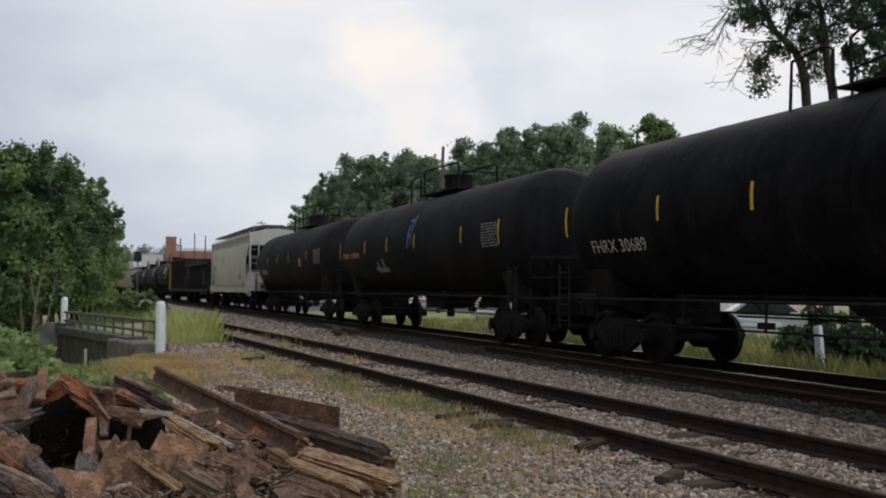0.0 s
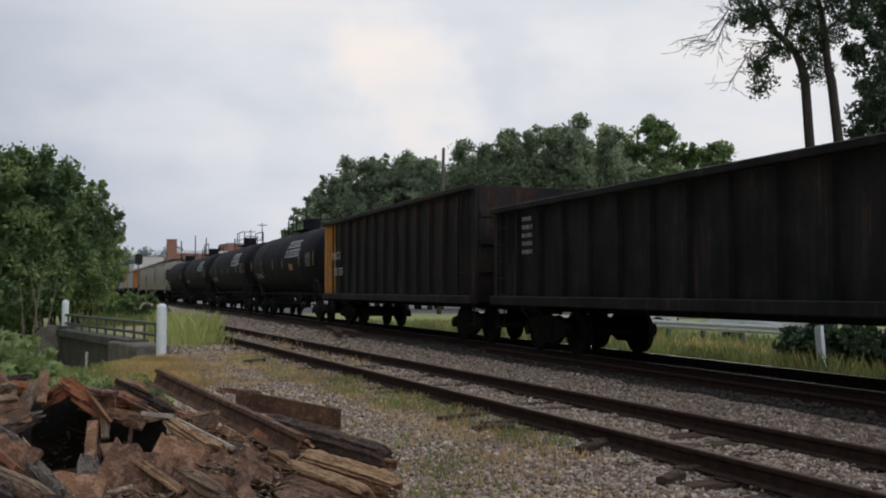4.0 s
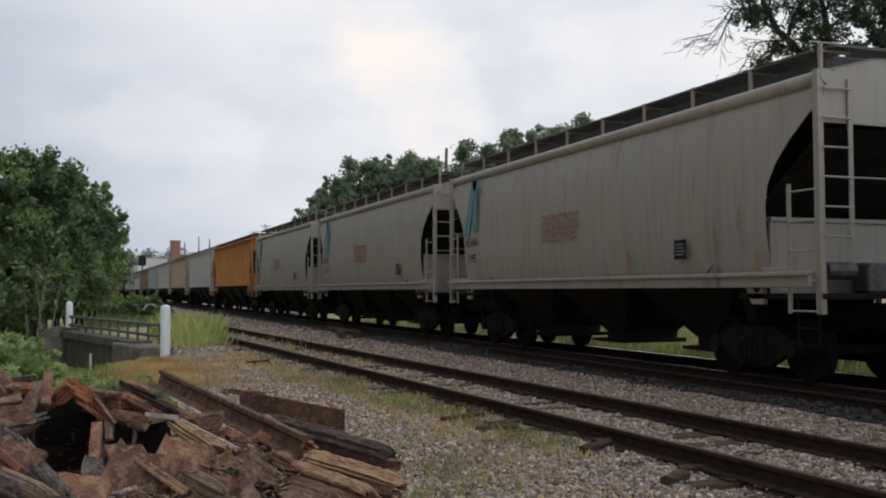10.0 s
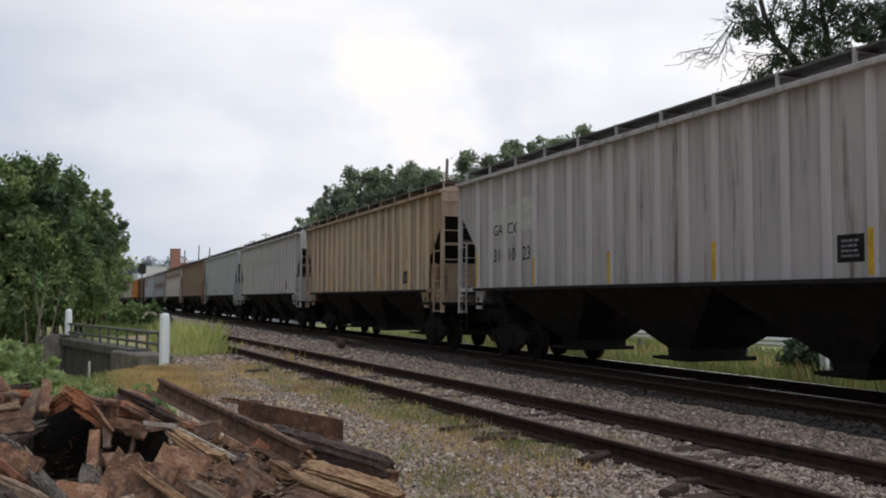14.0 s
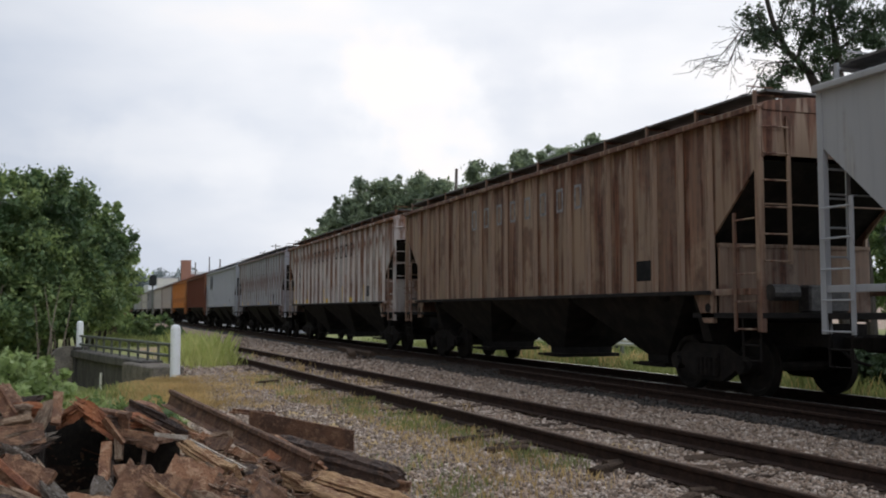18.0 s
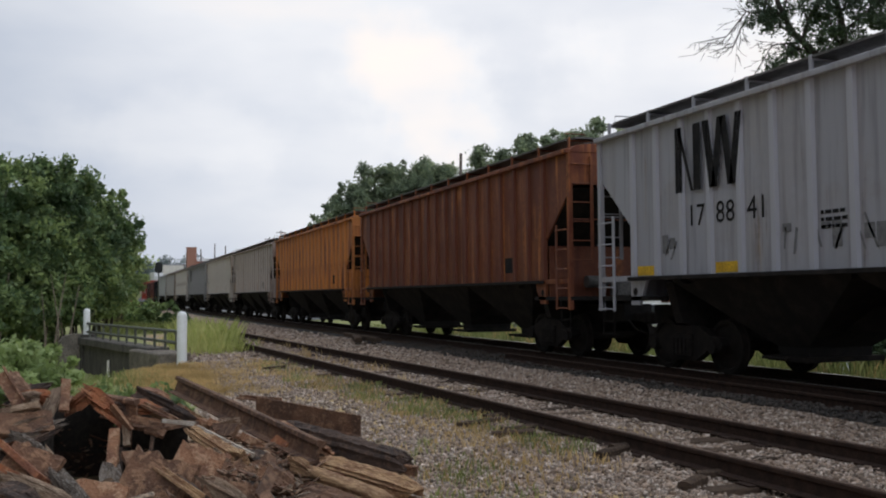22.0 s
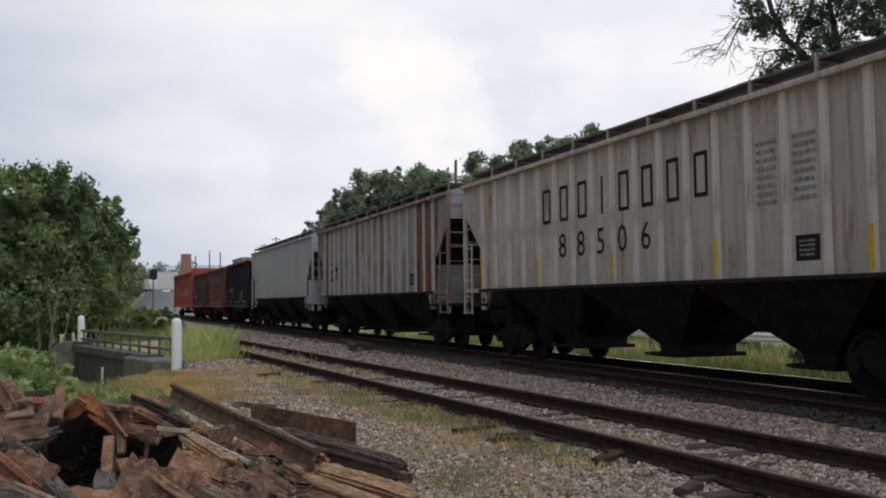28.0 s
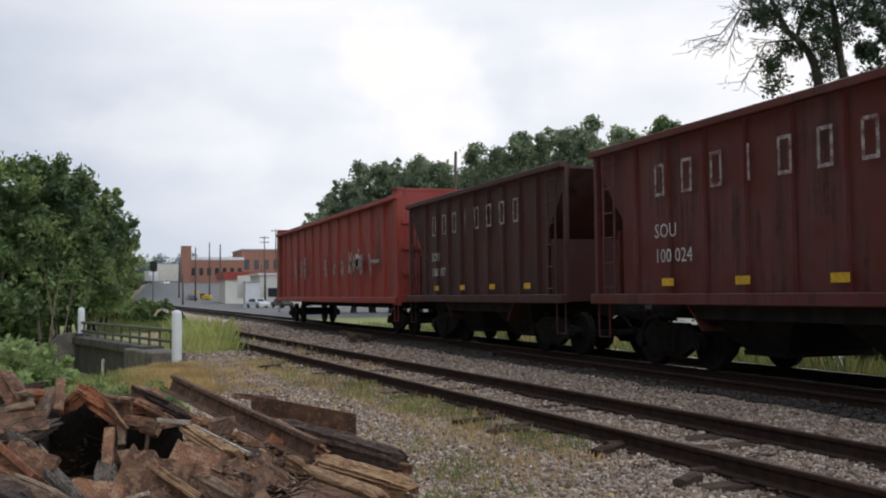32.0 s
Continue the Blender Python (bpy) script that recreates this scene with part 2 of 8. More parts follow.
def paint(name, col, rust=(0.16, 0.06, 0.025), amount=0.3, streak=0.5, seed=0.0, rough=0.6, grime=(0.05, 0.045, 0.04), dirt=0.3, fade=0.25, gloss=0.3, wide=1.0, bay=None, seam=0.0, drip=0.0):
    """Weathered vehicle paint: faded patches, rust that runs down in streaks, road dirt. bay: (first seam, spacing) along y; seam: rust along the seams; drip: rust that runs down from the roof edge."""
    m, n, l, b = nodes_of(name)
    v = mapped(n, l, (1, 1, 1), (seed * 3.7, seed * 11.3, seed * 1.9))
    s = mapped(n, l, (2.6 / wide, 2.6 / wide, 0.16), (seed * 5.1, seed * 7.7, seed))
    patches, streaks = noise_of(n, l, v, 0.75, 6, 0.6), noise_of(n, l, s, 1.5, 5, 0.62)
    fine, runs = noise_of(n, l, v, 9.0, 4), noise_of(n, l, s, 2.6, 4)
    x = n.new("ShaderNodeMath")
    x.operation = "MULTIPLY"
    l.new(streaks, x.inputs[0])
    x.inputs[1].default_value = streak
    y = n.new("ShaderNodeMath")
    y.operation = "MULTIPLY_ADD"
    l.new(patches, y.inputs[0])
    y.inputs[1].default_value = 1 - streak
    l.new(x.outputs[0], y.inputs[2])
    f = ramp_of(n, l, y.outputs[0], 0.585 - 0.22 * amount, 0.735 - 0.22 * amount)
    pale = tuple(min(1.0, c * (1 - fade) + 0.42 * fade) for c in col)
    c = mixc(n, l, ramp_of(n, l, patches, 0.38, 0.66), col, pale)
    g = n.new("ShaderNodeMath")
    g.operation = "MULTIPLY"
    l.new(ramp_of(n, l, runs, 0.47, 0.72), g.inputs[0])
    g.inputs[1].default_value = dirt
    c = mixc(n, l, g.outputs[0], c, grime)
    dark = mixc(n, l, ramp_of(n, l, fine, 0.4, 0.65), rust, tuple(k * 0.55 for k in rust))
    dark = mixc(n, l, ramp_of(n, l, noise_of(n, l, s, 4.1, 4), 0.50, 0.66), dark, tuple(min(0.8, k * q) for k, q in zip(rust, (1.7, 1.9, 1.9))))
    if bay:
        where, sep = n.new("ShaderNodeTexCoord"), n.new("ShaderNodeSeparateXYZ")
        l.new(where.outputs["Object"], sep.inputs[0])

        def calc(op, a, *k):
            q = n.new("ShaderNodeMath")
            q.operation = op
            for i, x_ in enumerate((a, *k)):
                if isinstance(x_, (int, float)):
                    q.inputs[i].default_value = x_
                else:
                    l.new(x_, q.inputs[i])
            return q.outputs[0]
        cell = calc("DIVIDE", calc("SUBTRACT", sep.outputs[1], bay[0]), bay[1])
        tone = n.new("ShaderNodeTexWhiteNoise")
        tone.noise_dimensions = "1D"
        l.new(calc("ADD", calc("FLOOR", cell), seed * 13.1), tone.inputs["W"])
        hue, span = n.new("ShaderNodeHueSaturation"), n.new("ShaderNodeMapRange")
        span.inputs[3].default_value, span.inputs[4].default_value = 0.95 - 0.16 * min(1.0, seam * 1.6), 1.04 + 0.11 * min(1.0, seam * 1.6)
        l.new(tone.outputs["Value"], span.inputs[0])
        l.new(span.outputs[0], hue.inputs["Value"])
        l.new(c, hue.inputs["Color"])
        c = hue.outputs[0]
        edge = ramp_of(n, l, calc("ABSOLUTE", calc("SUBTRACT", calc("FRACT", cell), 0.5)), 0.20, 0.40)
        worn = calc("MULTIPLY", calc("MULTIPLY", edge, ramp_of(n, l, streaks, 0.36, 0.50)), seam)
        patchy = calc("MULTIPLY", ramp_of(n, l, calc("MULTIPLY_ADD", tone.outputs["Value"], 0.25, patches), 0.60, 0.72), seam * 0.8)
        f = calc("MAXIMUM", f, calc("MAXIMUM", worn, patchy))
        if drip:
            high = calc("MULTIPLY_ADD", calc("SUBTRACT", sep.outputs[2], 3.55), 0.16, calc("MULTIPLY_ADD", tone.outputs["Value"], 0.10, streaks))
            f = calc("MAXIMUM", f, calc("MULTIPLY", ramp_of(n, l, high, 0.56, 0.66), drip))
    c = mixc(n, l, f, c, dark)
    l.new(c, b.inputs["Base Color"])
    b.inputs["Roughness"].default_value = rough
    b.inputs["Specular IOR Level"].default_value = gloss
    bump_of(n, l, b, y.outputs[0], 0.25, 0.03)
    return m


def rusty(name, tones, scale=5.0, stretch=(1, 1, 1), rough=0.9, bump=1.0, spread=0.3):
    """Crumbling surface: four tones laid over one another in patches, flakes and pits."""
    m, n, l, b = nodes_of(name)
    v = mapped(n, l, stretch)
    w = mapped(n, l, stretch, (7.3, 2.1, 5.7))
    big, mid, fine, pit = noise_of(n, l, v, scale * 0.6, 4), noise_of(n, l, w, scale * 2.2, 5, 0.65), noise_of(n, l, v, scale * 7, 4, 0.65), noise_of(n, l, w, scale * 14, 3)
    c = mixc(n, l, ramp_of(n, l, big, 0.42, 0.58), tones[0], tones[1])
    c = mixc(n, l, ramp_of(n, l, mid, 0.50, 0.62), c, tones[2])
    c = mixc(n, l, ramp_of(n, l, fine, 0.56, 0.80), c, tones[3])
    c = mixc(n, l, ramp_of(n, l, pit, 0.58, 0.76), c, tuple(k * 0.45 for k in tones[1]))
    o, h, r = n.new("ShaderNodeObjectInfo"), n.new("ShaderNodeHueSaturation"), n.new("ShaderNodeMapRange")
    r.inputs[3].default_value, r.inputs[4].default_value = 1 - spread, 1 + spread
    l.new(o.outputs["Random"], r.inputs[0])
    l.new(r.outputs[0], h.inputs["Value"])
    l.new(c, h.inputs["Color"])
    l.new(h.outputs[0], b.inputs["Base Color"])
    b.inputs["Roughness"].default_value = rough
    x = n.new("ShaderNodeMath")
    x.operation = "ADD"
    l.new(mid, x.inputs[0])
    l.new(fine, x.inputs[1])
    bump_of(n, l, b, x.outputs[0], bump, 0.03)
    return m


def leafy(name, col, alt, through=0.25):
    m, n, l, b = nodes_of(name)
    g = n.new("ShaderNodeNewGeometry")
    v = mapped(n, l)
    c = mixc(n, l, g.outputs["Random Per Island"], col, alt)
    c = mixc(n, l, ramp_of(n, l, noise_of(n, l, v, 0.5, 3), 0.4, 0.65), c, tuple(x * 0.75 for x in col))
    l.new(c, b.inputs["Base Color"])
    b.inputs["Roughness"].default_value = 0.55
    t, s = n.new("ShaderNodeBsdfTranslucent"), n.new("ShaderNodeMixShader")
    l.new(c, t.inputs[0])
    s.inputs[0].default_value = through
    l.new(b.outputs[0], s.inputs[1])
    l.new(t.outputs[0], s.inputs[2])
    l.new(s.outputs[0], n["Material Output"].inputs[0])
    return m


def isles(name, cols, rough=0.9):
    """Many small joined pieces, each with its own tone."""
    m, n, l, b = nodes_of(name)
    g = n.new("ShaderNodeNewGeometry")
    r = n.new("ShaderNodeValToRGB")
    r.color_ramp.elements[0].color = (*cols[0], 1)
    r.color_ramp.elements[1].color = (*cols[-1], 1)
    for i, c in enumerate(cols[1:-1]):
        e = r.color_ramp.elements.new((i + 1) / (len(cols) - 1))
        e.color = (*c, 1)
    l.new(g.outputs["Random Per Island"], r.inputs[0])
    c = mixc(n, l, ramp_of(n, l, noise_of(n, l, mapped(n, l), 40, 3), 0.4, 0.7), r.outputs[0], (0.10, 0.078, 0.06))
    l.new(c, b.inputs["Base Color"])
    b.inputs["Roughness"].default_value = rough
    return m


MAT = dict(
    rail=plain("rail_steel_rusty", (0.060, 0.036, 0.026), (0.036, 0.024, 0.019), 0.9, 0.0, 9),
    shine=plain("rail_head_worn", (0.36, 0.35, 0.34), (0.24, 0.22, 0.20), 0.38, 0.85, 9, 0.05),
    dull=plain("rail_head_dull", (0.10, 0.06, 0.04), (0.14, 0.095, 0.07), 0.6, 0.3, 14, 0.1),
    tie=plain("tie_timber", (0.11, 0.076, 0.053), (0.065, 0.046, 0.034), 0.95, 0, 5, 0.6, 0.02, (1, 6, 6), 0.25),
    steel=plain("cast_steel_dark", (0.018, 0.016, 0.015), (0.030, 0.025, 0.021), 0.85, 0.1, 7, 0.2, spread=0.2),
    wheel=plain("wheel_steel", (0.019, 0.017, 0.015), (0.032, 0.026, 0.022), 0.8, 0.1, 8, 0.1),
    # grime taken near black, so that it carries the shade under cars too
    under=plain("underframe_grime_and_shade", (0.019, 0.018, 0.0175), (0.034, 0.030, 0.027), 0.9, 0.0, 3, 0.3),
    concrete=plain("concrete_weathered", (0.23, 0.195, 0.155), (0.125, 0.108, 0.088), 0.92, 0, 2.2, 0.4, 0.02),
    wallstain=plain("concrete_stained", (0.125, 0.112, 0.096), (0.068, 0.061, 0.053), 0.95, 0, 1.8, 0.4, 0.02, (1, 1, 0.4)),
    whitepost=plain("white_paint", (0.87, 0.87, 0.86), (0.82, 0.82, 0.80), 0.6, 0, 2, 0.05, pits=0.93),
    galv=plain("railing_grey_green", (0.19, 0.20, 0.165), (0.12, 0.125, 0.10), 0.6, 0.2, 7, 0.2),
    scrap=rusty("rusty_scrap", ((0.32, 0.155, 0.08), (0.19, 0.09, 0.052), (0.43, 0.25, 0.145), (0.55, 0.37, 0.24)), 5),
    scrapred=rusty("red_rust_scrap", ((0.36, 0.125, 0.05), (0.22, 0.085, 0.045), (0.42, 0.185, 0.085), (0.33, 0.20, 0.13)), 5, spread=0.2),
    scrapdark=rusty("dark_rust_scrap", ((0.20, 0.10, 0.055), (0.125, 0.066, 0.040), (0.31, 0.17, 0.095), (0.42, 0.27, 0.17)), 6),
    # darkest rust; on the heap's earth it stands in for shade between pieces
    scrapblack=rusty("black_rust_and_gap_shade", ((0.075, 0.045, 0.032), (0.05, 0.032, 0.025), (0.13, 0.078, 0.05), (0.20, 0.13, 0.09)), 6),
    timber=rusty("split_timber", ((0.55, 0.33, 0.165), (0.33, 0.17, 0.085), (0.68, 0.45, 0.25), (0.18, 0.095, 0.055)), 4, (6, 1.2, 6), 0.95),
    greytimber=rusty("grey_timber", ((0.37, 0.245, 0.155), (0.21, 0.135, 0.085), (0.48, 0.35, 0.235), (0.14, 0.09, 0.06)), 4, (6, 1.2, 6), 0.95),
    splintwood=rusty("splintered_wood", ((0.44, 0.35, 0.27), (0.20, 0.145, 0.105), (0.60, 0.52, 0.44), (0.17, 0.12, 0.085)), 7, (5, 1.4, 5), 0.95, 1.4),
    pipe=plain("pale_pipe", (0.52, 0.46, 0.38), (0.34, 0.27, 0.20), 0.6, 0.1, 9, 0.2),
    # tree bark; also the dark tone that imitates shade in the heap's hollows
    bark_and_hollow_shade=plain("bark_and_hollow_shade", (0.075, 0.062, 0.05), (0.045, 0.037, 0.03), 0.95, 0, 5, 0.8, 0.03, (3, 3, 0.6)),
    stem=plain("dry_stem_bark", (0.30, 0.24, 0.18), (0.20, 0.155, 0.115), 0.9, 0, 5, 0.3),
    pole=plain("pole_timber", (0.13, 0.10, 0.08), (0.085, 0.068, 0.055), 0.9, 0, 3, 0.4, 0.02, (4, 4, 0.3)),
    brick=plain("far_brick", (0.40, 0.20, 0.135), (0.32, 0.15, 0.105), 0.9, 0, 2, 0.1),
    cream=plain("pale_wall", (0.78, 0.74, 0.64), (0.70, 0.66, 0.56), 0.8, 0, 0.8, 0.05, pits=0.9),
    white=plain("white_sheet", (0.80, 0.80, 0.79), (0.72, 0.72, 0.70), 0.5, 0, 0.7, 0.05, pits=0.92),
    roofdark=plain("roof_hatch_dark", (0.075, 0.068, 0.062), (0.045, 0.04, 0.037), 0.85, 0.1, 3, 0.2),
    roofgrey=plain("roof_sheet", (0.34, 0.34, 0.35), (0.25, 0.25, 0.26), 0.7, 0, 1, 0.1),
    glass=plain("dark_window", (0.03, 0.035, 0.04), (0.05, 0.055, 0.06), 0.08, 0, 2, 0),
    yellow=plain("yellow_paint", (0.85, 0.52, 0.02), (0.66, 0.38, 0.02), 0.6, 0, 4, 0.1),
    amberstrip=plain("orange_reflective", (0.60, 0.25, 0.04), (0.45, 0.19, 0.05), 0.6, 0, 4, 0.1),
    letter=plain("white_lettering", (0.72, 0.72, 0.70), (0.50, 0.50, 0.48), 0.6, 0, 5, 0),
    worn=plain("worn_lettering", (0.50, 0.47, 0.45), (0.15, 0.06, 0.05), 0.7, 0, 7, 0),
    worngrey=plain("worn_grey_stencil", (0.34, 0.34, 0.35), (0.16, 0.16, 0.17), 0.7, 0, 9, 0),
    black=plain("black_lettering", (0.014, 0.014, 0.015), (0.03, 0.029, 0.028), 0.8, 0, 5, 0),
    grating=plain("grating_steel", (0.16, 0.15, 0.14), (0.09, 0.085, 0.08), 0.6, 0.4, 8, 0.1),
    asphalt=plain("asphalt", (0.17, 0.17, 0.17), (0.12, 0.12, 0.12), 0.9, 0, 1.2, 0.2),
    tyre=plain("tyre_rubber", (0.02, 0.02, 0.02), (0.03, 0.03, 0.03), 0.8),
    red=plain("red_container", (0.42, 0.06, 0.035), (0.30, 0.05, 0.03), 0.6, 0, 1),
    leaf=leafy("leaf_green", (0.10, 0.17, 0.065), (0.37, 0.45, 0.16), 0.42),
    leafdark=leafy("leaf_dark", (0.075, 0.135, 0.055), (0.27, 0.35, 0.13), 0.40),
    leafpine=leafy("leaf_pine", (0.22, 0.28, 0.18), (0.42, 0.48, 0.28), 0.45),
    oldleaf=leafy("leaf_darkest", (0.05, 0.085, 0.045), (0.10, 0.15, 0.065), 0.25),
    leaflight=leafy("leaf_light", (0.26, 0.35, 0.12), (0.42, 0.50, 0.21), 0.4),
    leaffar=leafy("leaf_far", (0.12, 0.16, 0.15), (0.17, 0.21, 0.19), 0.1),
    grass=leafy("grass_green", (0.22, 0.27, 0.085), (0.40, 0.42, 0.16), 0.4),
    weeds=leafy("weed_yellow_green", (0.38, 0.44, 0.12), (0.60, 0.60, 0.24), 0.4),
    leafbrown=leafy("leaf_dry_brown", (0.22, 0.17, 0.09), (0.36, 0.30, 0.14), 0.35),
    straw=leafy("grass_straw", (0.58, 0.41, 0.17), (0.74, 0.54, 0.26), 0.35),
    stone=isles("ballast_stone", ((0.10, 0.068, 0.048), (0.29, 0.20, 0.14), (0.44, 0.325, 0.24), (0.40, 0.315, 0.25), (0.82, 0.68, 0.56))),
    splinter=isles("splinters", ((0.14, 0.075, 0.045), (0.30, 0.165, 0.095), (0.22, 0.10, 0.055), (0.50, 0.36, 0.24), (0.34, 0.25, 0.18))),
    # dark ballast, with the train's shade put into its colour
    ballast_shade=isles("ballast_dark", ((0.022, 0.020, 0.018), (0.040, 0.035, 0.031), (0.066, 0.057, 0.050))),
)

for key in ("steel", "wheel", "under", "rail", "dull", "black", "tie"):
    MAT[key].node_tree.nodes["Principled BSDF"].inputs["Specular IOR Level"].default_value = 0.12


# ---- mesh building ----
class Shape:
    """Collects boxes, rods and plates into one mesh."""

    def __init__(self):
        self.v, self.f = [], []

    def add(self, verts, faces):
        k = len(self.v)
        self.v += [tuple(p) for p in verts]
        self.f += [tuple(i + k for i in q) for q in faces]
        return self

    def box(self, x0, x1, y0, y1, z0, z1, c=0.0):
        """Box, with its upright and long edges cut by c."""
        if not c:
            p = [(x, y, z) for z in (z0, z1) for x, y in ((x0, y0), (x1, y0), (x1, y1), (x0, y1))]
            return self.add(p, [(3, 2, 1, 0), (4, 5, 6, 7), (0, 1, 5, 4), (1, 2, 6, 5), (2, 3, 7, 6), (3, 0, 4, 7)])
        rings = []
        for z, k in ((z0, c), (z0 + c, 0), (z1 - c, 0), (z1, c)):
            a, b, e, d, q = x0 + k, x1 - k, y0 + k, y1 - k, c
            rings.append([(a + q, e, z), (b - q, e, z), (b, e + q, z), (b, d - q, z), (b - q, d, z), (a + q, d, z), (a, d - q, z), (a, e + q, z)])
        return self.loft(rings)

    def loft(self, rings, caps=True):
        n = len(rings[0])
        p = [q for r in rings for q in r]
        f = [(i * n + j, i * n + (j + 1) % n, (i + 1) * n + (j + 1) % n, (i + 1) * n + j) for i in range(len(rings) - 1) for j in range(n)]
        if caps:
            f += [tuple(reversed(range(n))), tuple(range((len(rings) - 1) * n, len(rings) * n))]
        return self.add(p, f)

    def rod(self, points, r, seg=6):
        """Round bar along points; r is one radius or one for each point."""
        pts = [Vector(p) for p in points]
        rs = r if isinstance(r, (list, tuple)) else [r] * len(pts)
        rings = []
        for i, p in enumerate(pts):
            d = (pts[min(i + 1, len(pts) - 1)] - pts[max(i - 1, 0)]).normalized()
            u = d.cross(Vector((0, 0, 1)) if abs(d.z) < 0.9 else Vector((1, 0, 0))).normalized()
            w = d.cross(u)
            rings.append([p + (u * math.cos(a) + w * math.sin(a)) * rs[i] for a in (2 * math.pi * k / seg for k in range(seg))])
        return self.loft(rings)

    def beam(self, a, b, w, h, up=(0, 0, 1)):
        """Square bar from a to b."""
        a, b = Vector(a), Vector(b)
        d = (b - a).normalized()
        s = d.cross(Vector(up)).normalized() * w / 2
        t = s.cross(d).normalized() * h / 2
        return self.loft([[p - s - t, p + s - t, p + s + t, p - s + t] for p in (a, b)])

    def prism(self, outline, axis, lo, hi):
        """Flat outline pushed along an axis (0 x, 1 y, 2 z); outline in the other two."""
        def put(q, h):
            r = list(q)
            r.insert(axis, h)
            return tuple(r)
        return self.loft([[put(q, lo) for q in outline], [put(q, hi) for q in outline]])

    def turned(self, m):
        self.v = [tuple(m @ Vector(p)) for p in self.v]
        return self

    def mesh(self, name, smooth=False):
        me = bpy.data.meshes.new(name)
        me.from_pydata(self.v, [], self.f)
        bm = bmesh.new()
        bm.from_mesh(me)
        bmesh.ops.recalc_face_normals(bm, faces=bm.faces)
        if smooth:
            for f in bm.faces:
                f.smooth = len(f.verts) < 5
            for e in bm.edges:
                if len(e.link_faces) == 2 and e.calc_face_angle(0) > 0.6:
                    e.smooth = False
        bm.to_mesh(me)
        bm.free()
        return me


def part(name, shape, material, parent=None, label="", at=None, smooth=False, kind=""):
    """Links a shape (or a mesh already made) as one object under its thing."""
    me = shape.mesh(name, smooth) if isinstance(shape, Shape) else shape
    if not me.materials:
        me.materials.append(material)
    ob = new(name, me)
    if parent is not None:
        ob.parent = parent
    if at is not None:
        ob.matrix_basis = at
    return tagged(ob, label, kind=kind)


def thing(name, label, category, at=(0, 0, 0), turn=0.0, group="", kind=""):
    ob = new(name)
    ob.matrix_basis = pose(*at, 0, 0, turn)
    ob.empty_display_size = 0.3
    return tagged(ob, label, category, group, kind)


def cloud_mesh(name, verts, faces, material, smooth=False):
    """Mesh from large arrays: verts (n, 3), faces (m, 3 or 4)."""
    me = bpy.data.meshes.new(name)
    verts, faces = np.asarray(verts, dtype=np.float32), np.asarray(faces, dtype=np.int32)
    k = faces.shape[1]
    me.vertices.add(len(verts))
    me.vertices.foreach_set("co", verts.ravel())
    me.loops.add(faces.size)
    me.loops.foreach_set("vertex_index", faces.ravel())
    me.polygons.add(len(faces))
    me.polygons.foreach_set("loop_start", np.arange(0, faces.size, k, dtype=np.int32))
    me.update(calc_edges=True)
    me.materials.append(material)
    return me

# ---- ground and tracks ----
MAIN_X, GAUGE = 10.8, 1.505
SIDE_X, SIDE_SLOPE, SIDE_Z = 6.223, -0.0373, -0.057


def smooth_step(a, b, x):
    t = min(1.0, max(0.0, (x - a) / (b - a)))
    return t * t * (3 - 2 * t)


def side_centre(y):
    return SIDE_X + SIDE_SLOPE * y


def ground_z(x, y):
    z = -0.24 - 0.08 * smooth_step(5.0, 0.5, x) - 0.10 * smooth_step(0.5, -6, x)
    z += 0.05 * smooth_step(2.2, 1.2, abs(x - MAIN_X)) - 0.02
    z -= 0.22 * smooth_step(13.0, 15.0, x) + 0.25 * smooth_step(20, 40, x)
    # the stream bed before the bridge wall: u along the wall, d out from it
    u, d = -0.2149 * (x - 2.21) + 0.9766 * (y - 27.1), -0.9766 * (x - 2.21) - 0.2149 * (y - 27.1)
    z -= 1.05 * smooth_step(-0.3, 0.0, d) * smooth_step(10, 6, d) * smooth_step(-0.9, -0.1, u + 1.2 * d) * smooth_step(26, 16, u)
    z -= 0.5 * smooth_step(0.5, 7, d) * smooth_step(-6, 3, u) * smooth_step(60, 30, u)
    # the road climbs a hill beyond the yard
    z += 6.6 * smooth_step(185, 345, y) * smooth_step(13.5, 20, x)
    near = smooth_step(120, 30, abs(y) + abs(x))
    if near > 0:
        z += near * 0.035 * noise.noise(Vector((x * 0.9, y * 0.9, 0.3))) + near * 0.02 * noise.noise(Vector((x * 3.1, y * 3.1, 5.3)))
    return z


def steps(*spans):
    out = []
    for a, b, d in spans:
        k = max(1, round((b - a) / d))
        out += [a + (b - a) * i / k for i in range(k)]
    return out + [spans[-1][1]]


